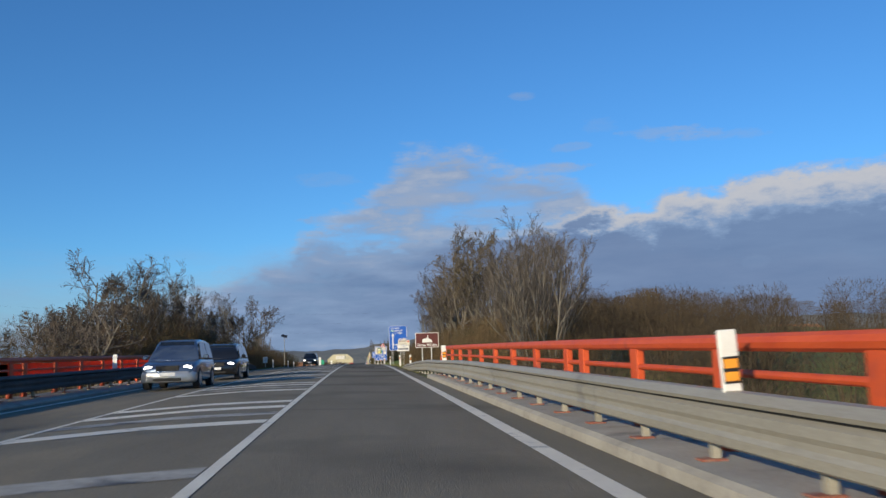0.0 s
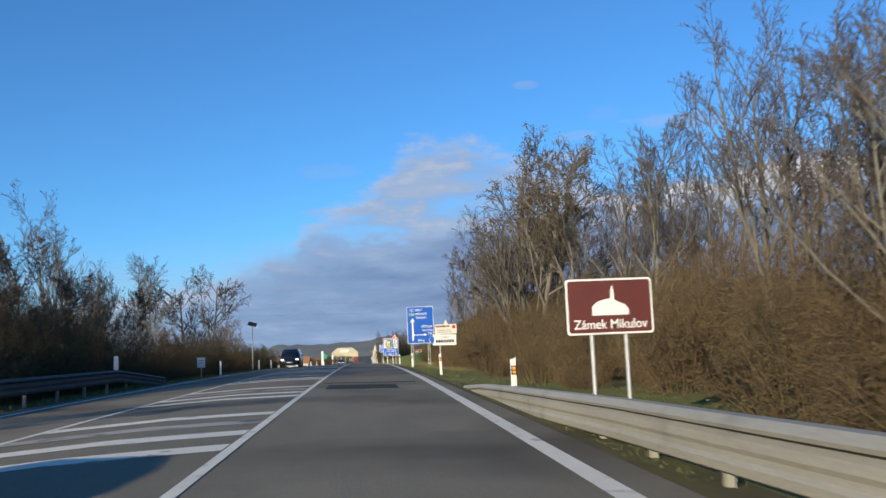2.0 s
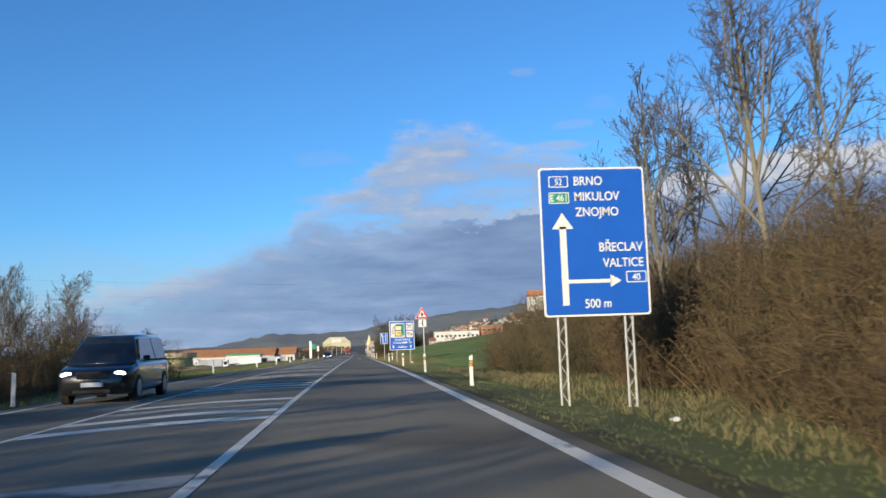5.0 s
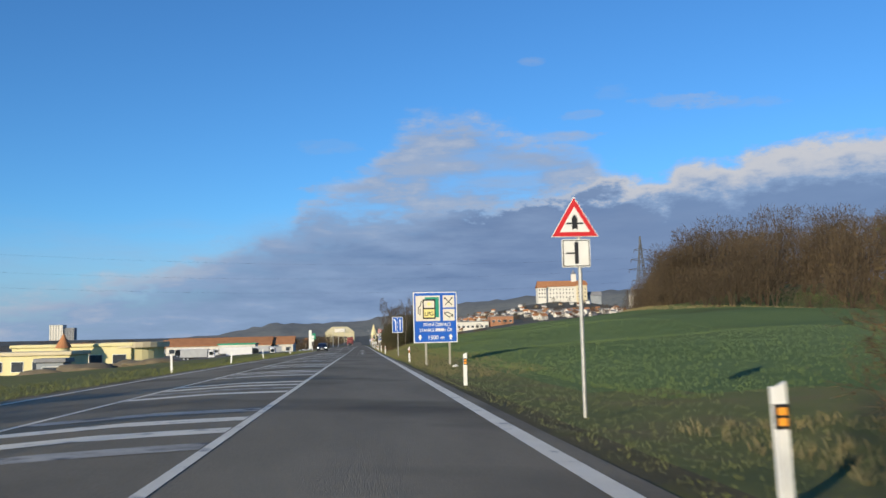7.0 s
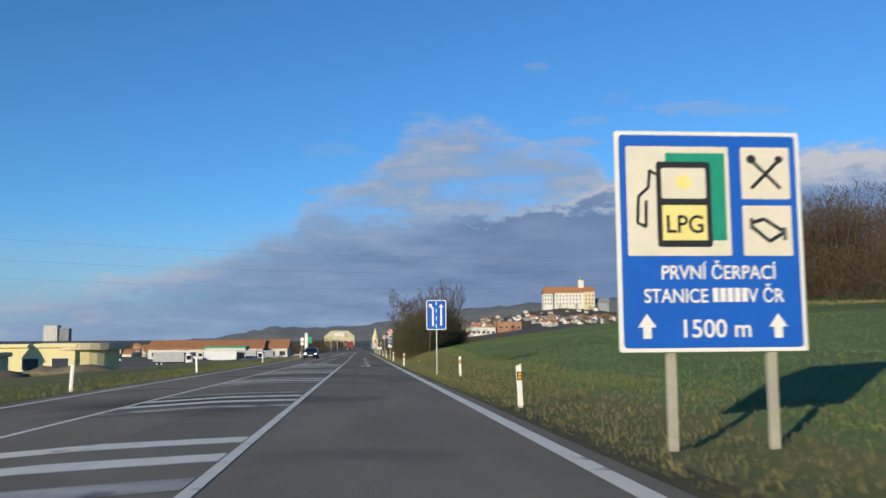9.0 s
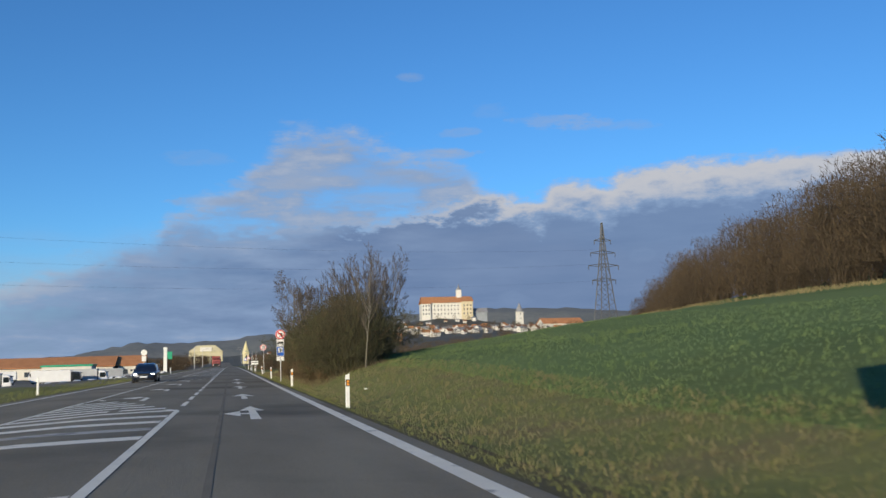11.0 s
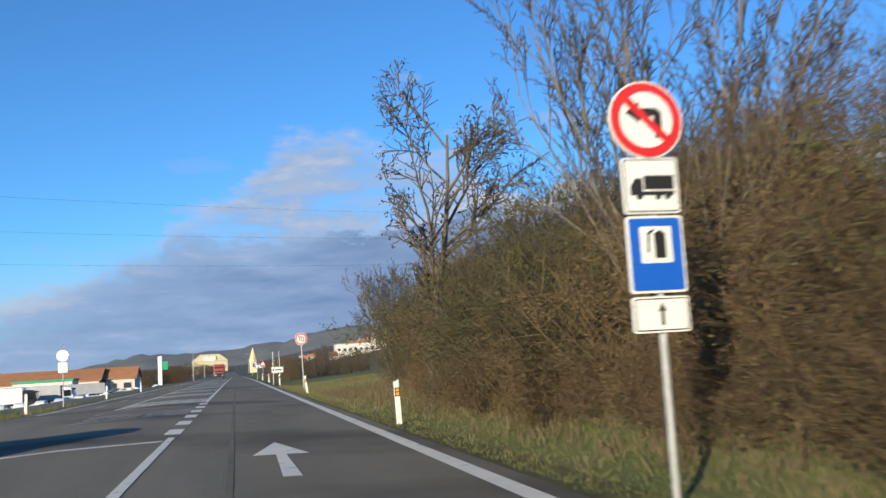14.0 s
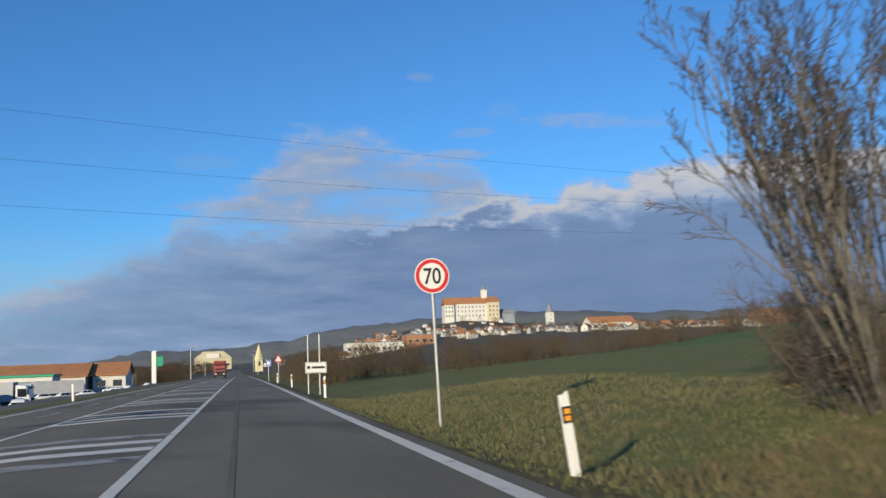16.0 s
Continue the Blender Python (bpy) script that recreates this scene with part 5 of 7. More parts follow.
KINDS.update({
    "tan_a": shrub(37, 3.9, 3.3, LEAF_TAN, TWIG_TAN, 30, "dense tan-brown leafless thicket shrub", 2.2, 0.04, haze=2400),
    "brown_a": shrub(31, 4.0, 3.4, LEAF_DRY, TWIG_RED, 30, "dense leafless brown thicket shrub with fine twigs", haze=1700),
    "brown_b": shrub(32, 3.4, 3.8, LEAF_DRY, TWIG_RED, 26, "dense leafless brown thicket shrub with fine twigs", haze=1700),
    "olive_a": shrub(33, 3.6, 3.2, LEAF_OLIVE, TWIG_OLIVE, 24, "thicket shrub with a few dull olive leaves", 3.6, haze=2000),
    "green_a": shrub(34, 4.2, 3.0, LEAF_OLIVE, TWIG_OLIVE, 26, "dark olive evergreen shrub among brown bushes", 6.0, 0.05, haze=2600),
    "bare_a": shrub(35, 3.8, 3.0, LEAF_DRY, TWIG, 34, "bare grey many-stemmed shrub with straight twigs", 0.0),
    "low_a": shrub(36, 1.8, 2.6, LEAF_DRY, TWIG_RED, 22, "low dark brown bramble thicket", 2.0, haze=1400),
})

rv = random.Random(5)
random.seed(21)


def belt(x0, x1, y0, y1, every, rows, kinds, lo, hi):
    """Rows of shrubs between two lines."""
    for r in range(rows):
        y = y0 + rv.uniform(0, every)
        while y < y1:
            x = x0 + (x1 - x0) * (r + 0.5) / rows + rv.uniform(-0.7, 0.7)
            plant(rv.choice(kinds), x, y, rv.uniform(lo, hi) * (0.85 + 0.3 * r / max(1, rows - 1)))
            y += every * rv.uniform(0.75, 1.25)


# right-hand thicket behind the first signs
belt(7.6, 12.4, 45, 150, 2.9, 3, ("tan_a", "brown_b", "tan_a", "olive_a", "brown_a"), 0.8, 1.08)
belt(6.4, 7.0, 62, 108, 2.7, 1, ("low_a", "tan_a", "brown_b"), 0.62, 0.85)
for kind, x, y, s in (("vase_a", 9.8, 47.5, 0.84), ("vase_a", 10.7, 51, 0.86), ("tall_b", 9.4, 53, 0.78), ("vase_a", 11.0, 60, 0.9), ("tall_a", 12.0, 64, 0.95), ("vase_a", 11.5, 56, 0.82), ("tall_b", 10.5, 70, 0.9), ("tall_a", 11.5, 76, 0.85), ("vase_a", 14.0, 72, 0.9), ("tall_b", 14, 60, 0.9), ("vase_a", 13, 78, 0.85),
                      ("dry_a", 9.8, 87, 1.2), ("dry_a", 10.4, 94, 1.35), ("vase_a", 9.4, 90, 0.9), ("dry_a", 11.0, 84, 1.0), ("dry_a", 11.2, 90, 1.32), ("pods_a", 11.0, 97, 1.3), ("pods_b", 10.8, 102, 1.15), ("tall_a", 10.4, 99, 1.0), ("dry_a", 12.5, 101, 1.1), ("vase_a", 14.5, 90, 1.0), ("tall_b", 11, 106, 0.95),
                      ("tall_a", 10.2, 118, 1.05), ("thin_a", 9.2, 122, 1.15), ("tall_a", 12, 124, 1.1), ("tall_b", 10.8, 127, 0.95), ("thin_a", 11.5, 116, 1.25), ("tall_a", 13.5, 131, 1.0), ("thin_a", 9.8, 134, 0.9), ("tall_b", 12.5, 140, 0.75),
                      ("tall_b", 17, 80, 1.1), ("vase_a", 17, 104, 1.05), ("tall_a", 16.5, 118, 1.1)):
    plant(kind, x, y, s)
belt(9.0, 13.4, 92, 124, 3.0, 2, ("olive_a", "brown_a", "brown_b"), 1.12, 1.36)
# left-hand thicket
belt(-10.9, -15.5, 60, 152, 2.6, 3, ("low_a", "brown_b", "low_a", "olive_a", "brown_b"), 0.72, 0.95)
belt(-11.8, -16.0, 58, 84, 2.6, 2, ("brown_b", "olive_a", "brown_a"), 0.95, 1.2)
for kind, x, y, s in (("pods_a", -14.6, 72, 0.9), ("pods_b", -16.2, 80, 1.05), ("pods_a", -18.0, 60, 1.05), ("fan_a", -15.2, 88, 0.85), ("pods_a", -16.5, 68, 0.98), ("tall_b", -15, 106, 0.88), ("pods_a", -13.5, 119, 1.1), ("tall_b", -16, 148, 0.6), ("vase_a", -15.5, 140, 0.5), ("thin_a", -16.5, 152, 0.7), ("tall_a", -17.5, 90, 0.95), ("pods_a", -14.5, 62, 0.95), ("pods_b", -17, 55, 1.0), ("pods_b", -15, 48, 1.0), ("tall_b", -16, 66, 0.8), ("pods_a", -18, 42, 1.0), ("vase_a", -17, 74, 0.75), ("pods_b", -13.8, 78, 0.8), ("tall_a", -15, 84, 0.75), ("pods_b", -14, 92, 0.85), ("vase_a", -16, 97, 0.7),
                      ("pods_a", -13.2, 108, 0.92), ("thin_a", -14, 98, 0.95), ("thin_a", -15.5, 104, 0.9), ("tall_b", -17, 114, 0.6), ("thin_a", -13.6, 128, 0.55), ("tall_b", -15, 136, 0.52), ("thin_a", -14.2, 141, 0.6), ("thin_a", -16, 146, 0.6), ("pods_b", -17.5, 124, 0.6), ("thin_a", -18, 138, 0.62), ("vase_a", -15, 132, 0.45), ("pods_b", -12.6, 152, 0.42)):
    plant(kind, x, y, s)
# the thicket on the verge before the town
for k in range(22):
    plant(rv.choice(("low_a", "low_a", "brown_b")), 4.9 + 0.2 * math.sin(2.3 * k) + 1.1 * step(295, 301, 265 + 1.7 * k), 265 + 1.7 * k, rv.uniform(0.5, 0.72))
for k in range(25):
    y = 262.8 + 1.65 * k
    deep = 0.176 * (y - 217.7) - 1.6
    front = 5.6 + 0.25 * math.sin(k) + 1.3 * step(269, 275, y) * (1 - step(283, 287, y)) + 2.0 * step(294, 300, y)
    n = max(1, int((deep - front) / 1.8) + 1)
    for j in range(min(n, 4)):
        x = front + min(j * 1.8, max(0.0, deep - front)) + rv.uniform(-0.3, 0.3)
        s = (rv.uniform(1.02, 1.24) if j == 0 else rv.uniform(1.2, 1.5) * (0.82 + 0.18 * step(270, 277, y))) * (0.76 + 0.2 * step(264, 271, y))
        tan = 278 < y < 287 or 293 < y < 304
        plant(rv.choice(("tan_a", "brown_a", "tan_a", "olive_a") if tan else ("brown_a", "olive_a", "green_a", "green_a", "olive_a") if j else ("green_a", "green_a", "olive_a", "olive_a")), x, y, s * (0.85 if y > 299 else 0.8 if y > 291 else 1 - 0.18 * step(266, 276, y)))
for kind, x, y, s in (("fan_a", 7.6, 275, 0.82), ("fan_a", 9.4, 279, 1.0), ("fan_a", 6.6, 285.6, 0.9), ("pods_a", 4.7, 296.2, 1.02), ("thin_a", 6.4, 261.5, 0.6), ("green_a", 7.8, 297, 1.0), ("green_a", 8.6, 287, 1.02), ("green_a", 6.2, 267, 0.98),
                      ("green_a", 7.8, 312.4, 1.0), ("green_a", 8.8, 311, 1.1), ("green_a", 7.7, 309.8, 1.02), ("green_a", 8.4, 307, 1.08), ("olive_a", 7.6, 306.4, 1.1), ("green_a", 9.4, 308.6, 1.15), ("brown_a", 7.8, 304, 1.0), ("brown_a", 7.2, 301.6, 0.9), ("brown_b", 7.0, 298.8, 0.9), ("brown_a", 5.9, 266.0, 0.98), ("green_a", 5.9, 264.4, 0.85), ("green_a", 6.4, 268.6, 1.05), ("olive_a", 7.4, 271, 1.2), ("green_a", 7.4, 272.5, 1.1), ("brown_a", 7.8, 275, 1.05), ("thin_a", 8.25, 315.6, 0.8), ("thin_a", 12.5, 330, 0.6), ("fan_a", 8.7, 323.2, 0.86), ("fan_a", 9.8, 324.2, 0.84), ("bare_a", 8.6, 323.4, 0.85), ("bare_a", 9.7, 324.4, 0.9), ("low_a", 9.2, 323.6, 0.6), ("brown_a", 13.5, 331, 0.7), ("low_a", 10.8, 328, 0.6), ("green_a", 10.4, 310, 0.9), ("olive_a", 11.5, 306, 1.0)):
    plant(kind, x, y, s)


def mass(name, kind, places, label):
    """Far-off growth nobody could count: one joined mesh."""
    for piece in KINDS[kind].children:
        n = len(piece.data.vertices)
        co = np.zeros(n * 3)
        piece.data.vertices.foreach_get("co", co)
        co = co.reshape(-1, 3)
        fl = [tuple(q.vertices) for q in piece.data.polygons]
        tri = np.array([q[:3] for q in fl] + [(q[0], q[2], q[3]) for q in fl if len(q) == 4])
        VV, TT = [], []
        for k, (x, y, sc) in enumerate(places):
            a = k * 2.4
            rot = np.array([[math.cos(a), -math.sin(a), 0], [math.sin(a), math.cos(a), 0], [0, 0, 1]])
            VV.append(co @ rot.T * sc + (x, y, land(x, y)))
            TT.append(tri + n * k)
        V, T = np.concatenate(VV), np.concatenate(TT)
        me = bpy.data.meshes.new(name)
        me.vertices.add(len(V))
        me.vertices.foreach_set("co", V.ravel())
        me.loops.add(len(T) * 3)
        me.loops.foreach_set("vertex_index", T.ravel())
        me.polygons.add(len(T))
        me.polygons.foreach_set("loop_start", np.arange(len(T)) * 3)
        me.update(calc_edges=True)
        me.materials.append(piece.data.materials[0])
        tagged(new(name, me), label, "thicket", kind="stuff")


def wood_tree(seed, high, wide, count=1100, thick=0.024, low=0.12):
    """A bare tree of the far woods: a few rising limbs under a fine round spray of twigs."""
    rng = random.Random(seed)
    V, F, VT, FT = [], [], [], []
    for s in range(7):
        a = s * 0.9 + rng.random()
        e = Vector((math.cos(a) * wide * rng.uniform(0.1, 0.36), math.sin(a) * wide * rng.uniform(0.1, 0.36), high * rng.uniform(0.7, 0.95)))
        r = 0.009 * high
        tube(V, F, [Vector((0, 0, -0.5)), e * 0.35, e * 0.7, e], [r, r * 0.7, r * 0.4, r * 0.15], 4)
    fine_twigs(rng, VT, FT, high, wide, count, thick, low)
    t = thing("bare_tree", "bare brown tree in the wood", "tree")
    part("trunk", (V, F), WOOD_TWIG, t)
    part("crown", (VT, FT), WOOD_TWIG, t)
    return t


KINDS["far_a"] = wood_tree(44, 3.7, 4.0, 1500, 0.009, 0.02)
rv2 = random.Random(77)
spots_a = [(rv2.uniform(8.5, 17), rv2.uniform(-8, 44), rv2.uniform(1.0, 1.2)) for _ in range(58)]
spots_a += [(rv2.uniform(18, 46), rv2.uniform(-5, 75), rv2.uniform(1.3, 1.6)) for _ in range(46)]
spots_a += [(rv2.uniform(13, 22), rv2.uniform(45, 150), rv2.uniform(0.95, 1.25)) for _ in range(60)]
mass("valley_thicket", "far_a", spots_a, "brown leafless scrub filling the small valley")
spots_b = [(rv2.uniform(-22, -13), rv2.uniform(0, 60), rv2.uniform(1.2, 1.5)) for _ in range(44)]
spots_b += [(rv2.uniform(-24, -16), rv2.uniform(60, 122), rv2.uniform(0.95, 1.3)) for _ in range(44)]
spots_b += [(rv2.uniform(-24, -15), rv2.uniform(122, 152), rv2.uniform(0.6, 0.85)) for _ in range(18)]
mass("valley_thicket", "far_a", spots_b, "brown leafless scrub filling the small valley")
spots_c = [(6 + 1.5 * k + rv2.uniform(-1, 1), 396 + 0.4 * k + rv2.uniform(-6, 16), rv2.uniform(0.55, 0.85)) for k in range(70)]
spots_c += [(5 + 1.1 * k + rv2.uniform(-1, 1), 398 + 0.5 * k + rv2.uniform(-8, 20), rv2.uniform(0.55, 0.85)) for k in range(60)]
spots_c += [(rv2.uniform(5, 9), rv2.uniform(372, 430), rv2.uniform(0.5, 0.8)) for _ in range(16)]
KINDS["hedge_a"] = wood_tree(45, 4.2, 4.4, 1100, 0.018, 0.02)
spots_t = []
for _ in range(240):
    a, D = radians(rv2.uniform(4.5, 33)), rv2.uniform(660, 1300)
    spots_t.append((D * math.sin(a), 300 + D * math.cos(a), rv2.uniform(1.0, 2.2)))
spots_t += [(rv2.uniform(-240, -20), rv2.uniform(640, 1100), rv2.uniform(1.0, 1.9)) for _ in range(90)]
spots_t += [(rv2.uniform(-40, -15), rv2.uniform(650, 690), rv2.uniform(1.4, 2.1)) for _ in range(26)]
spots_t += [(rv2.uniform(-36, -10), rv2.uniform(870, 920), rv2.uniform(1.2, 1.7)) for _ in range(24)]
mass("town_trees", "hedge_a", spots_t, "bare dark trees among the town houses")
rv4 = random.Random(44)
scrub = [(5.3 + 0.3 * math.sin(1.7 * k), 266 + 1.0 * k, rv4.uniform(0.42, 0.66) * (0.7 if 278 < 266 + k < 284 else 1)) for k in range(29)]
mass("bramble_scrub", "low_a", scrub, "low tangle of brown brambles before the thicket")
mass("hedge_line", "hedge_a", spots_c, "long brown hedge line beyond the grass bank")
# woods on the hill beyond the field
WOOD_EDGE = ((205, 92), (222, 74), (240, 59), (258, 49), (272, 47), (320, 61), (400, 89), (430, 100))
KINDS["wood_a"], KINDS["wood_b"] = wood_tree(41, 9.5, 6.5), wood_tree(42, 8.5, 6.0)
KINDS["edge_a"] = wood_tree(43, 4.5, 5.0, 1300, 0.016, 0.02)
wood = []
for k in range(300):
    y = 206 + 218 * rv.random()
    back = 2 + 46 * rv.random() ** 1.5
    wood.append((curve(WOOD_EDGE, y) + back, y, rv.uniform(1.02, 1.42) * (1 + 0.12 * step(262, 280, y) * (1 - step(312, 335, y))) * (0.72 + 0.28 * step(0, 14, back)) * (1 - 0.35 * step(392, 424, y))))
mass("hill_wood", "wood_a", wood[::2], "bare brown wood covering the hill")
mass("hill_wood", "wood_b", wood[1::2], "bare brown wood covering the hill")
mass("wood_edge", "edge_a", [(curve(WOOD_EDGE, y) + rv.uniform(-1, 4), y, rv.uniform(0.8, 1.35)) for y in np.linspace(205, 428, 80)], "brown scrub along the edge of the hill wood")
for kind in ("hedge_a", "far_a", "wood_a", "wood_b", "edge_a"):
    for piece in list(KINDS[kind].children):
        bpy.data.objects.remove(piece)
    bpy.data.objects.remove(KINDS[kind])


# ---- grass, kept as loose stuff ----
def tufts(name, count, area, low, high, material, label, seed):
    rng = random.Random(seed)
    V, F = [], []
    for _ in range(count):
        x, y = area(rng)
        z = land(x, y) - 0.02
        h = rng.uniform(low, high)
        for _ in range(3):
            a = rng.uniform(0, 6.283)
            dx, dy = math.cos(a), math.sin(a)
            w, l = 0.003 + h * 0.022, h * rng.uniform(0.2, 0.7)
            b = len(V)
            ox, oy = x + rng.uniform(-0.06, 0.06), y + rng.uniform(-0.06, 0.06)
            V += [(ox - dy * w, oy + dx * w, z), (ox + dy * w, oy - dx * w, z), (ox + dx * l * 0.5 + dy * w * 0.7, oy + dy * l * 0.5 - dx * w * 0.7, z + h * 0.65), (ox + dx * l, oy + dy * l, z + h)]
            F += [(b, b + 1, b + 2), (b, b + 2, b + 3)]
    return tagged(part(name, (V, F), material), label, "grass", kind="stuff")


def verge(x0, x1, y0, y1, pull=1.6):
    return lambda r: (x0 + (x1 - x0) * r.random() ** pull, r.uniform(y0, y1))


tufts("verge_grass", 34000, verge(3.0, 7.5, 46, 345, 1.35), 0.02, 0.08, BLADE, "short rough green grass on the verge", 1)
tufts("verge_grass", 26000, verge(2.9, 14, 298, 350, 1.15), 0.02, 0.08, BLADE, "taller rough grass on the bank before the town", 8)
tufts("verge_grass", 26000, verge(2.9, 8.2, 200, 300, 1.1), 0.02, 0.09, BLADE, "taller rough grass before the thicket", 2)
tufts("dry_grass", 9000, verge(3.2, 13, 298, 350, 1.0), 0.04, 0.17, STRAW, "straw-coloured dead grass on the bank before the town", 9)
tufts("dry_grass", 8000, verge(3.2, 8.0, 170, 300, 1.0), 0.04, 0.17, STRAW, "straw-coloured dead grass on the bank", 3)
tufts("dry_grass", 12000, verge(3.9, 7.6, 262, 322, 0.85), 0.05, 0.24, DEAD, "tall brown dead grass at the foot of the thicket", 11)
tufts("dry_grass", 3500, verge(5.0, 8.0, 85, 150, 1.0), 0.06, 0.22, STRAW, "straw-coloured dead grass below the bushes", 4)
tufts("wheat", 40000, verge(6.8, 30, 155, 300, 1.5), 0.05, 0.13, WHEAT_BLADE, "young green winter wheat in the field", 5)
tufts("verge_grass", 9000, verge(-8.8, -14, 60, 330, 1.3), 0.06, 0.22, BLADE, "short rough green grass on the verge", 6)
def wood_foot(r):
    y = r.uniform(215, 425)
    return curve(WOOD_EDGE, y) - 5.5 * r.random() ** 1.4, y


tufts("dry_grass", 5000, wood_foot, 0.15, 0.42, STRAW, "straw-coloured dead grass along the foot of the wood", 7)

# ---- vehicles ----
CAR_GREY = surface("car_paint_grey_blue", (0.07, 0.1, 0.16), (0.09, 0.125, 0.19), 1.0, 0.3, 0.0, 200, metal=0.5, coat=1.0)
CAR_SILVER = surface("silver_trim", (0.36, 0.37, 0.38), (0.46, 0.47, 0.48), 2.0, 0.35, 0.0, 200, metal=0.6, coat=0.6)
CAR_BLACK = surface("car_paint_black", (0.01, 0.011, 0.013), (0.016, 0.017, 0.02), 1.0, 0.28, 0.0, 200, metal=0.3, coat=1.0)
CAR_NAVY = surface("car_paint_navy", (0.008, 0.012, 0.026), (0.012, 0.018, 0.036), 1.0, 0.28, 0.0, 200, metal=0.3, coat=1.0)
CAR_WHITE = surface("car_paint_white", (0.62, 0.62, 0.62), (0.72, 0.72, 0.72), 1.0, 0.35, 0.0, 200, coat=0.8)
LORRY_RED = surface("lorry_red", (0.22, 0.04, 0.032), (0.3, 0.055, 0.042), 1.0, 0.5, 0.0, 60)
TARP = surface("grey_tarpaulin", (0.3, 0.31, 0.32), (0.42, 0.43, 0.44), 0.8, 0.7, 0.1, 20)
TYRE = surface("tyre_rubber", (0.015, 0.015, 0.016), (0.028, 0.028, 0.03), 6, 0.85, 0.2)
GLASS = surface("car_glass", (0.012, 0.015, 0.018), (0.02, 0.024, 0.028), 1, 0.06, 0.0, 10, coat=1.0)
LAMP = glow("lit_headlamp", (1.0, 0.95, 0.85), 4.0)
TAIL = surface("tail_lamp", (0.3, 0.01, 0.01), (0.4, 0.02, 0.02), 4, 0.3, 0.0)


def loft(rows, n=4):
    """Rows of (y, half width, low, high, corner): rounded box sections joined along the car."""
    bm = bmesh.new()
    rings = []
    for y, w, lo, hi, r in rows:
        ring = []
        for cx, cz, a0 in ((w - r, hi - r, 0), (-w + r, hi - r, 90), (-w + r, lo + r, 180), (w - r, lo + r, 270)):
            for i in range(n):
                a = radians(a0 + 90 * i / (n - 1))
                ring.append(bm.verts.new((cx + r * math.cos(a), y, cz + r * math.sin(a))))
        rings.append(ring)
    m = len(rings[0])
    for a, b in zip(rings, rings[1:]):
        for i in range(m):
            j = (i + 1) % m
            bm.faces.new((a[i], a[j], b[j], b[i]))
    bm.faces.new(rings[0][::-1])
    bm.faces.new(rings[-1])
    return bm


def quad_slab(pts, thick=0.012):
    bm = bmesh.new()
    p = [Vector(q) for q in pts]
    nrm = (p[1] - p[0]).cross(p[2] - p[0]).normalized() * thick
    a, b = [bm.verts.new(q + nrm * 0.5) for q in p], [bm.verts.new(q - nrm * 0.5) for q in p]
    bm.faces.new(a)
    bm.faces.new(b[::-1])
    for i in range(len(p)):
        j = (i + 1) % len(p)
        bm.faces.new((a[i], b[i], b[j], a[j]))
    return bm


def wheel(parent, x, y, r=0.32):
    w = part("wheel", rod(bmesh.new(), (x - 0.1, y, r), (x + 0.1, y, r), r, n=20), TYRE, parent, "black rubber tyre")
    sgn = 1 if x > 0 else -1
    part("rim", rod(bmesh.new(), (x + sgn * 0.095, y, r), (x + sgn * 0.112, y, r), r * 0.64, n=16), CAR_SILVER, w)


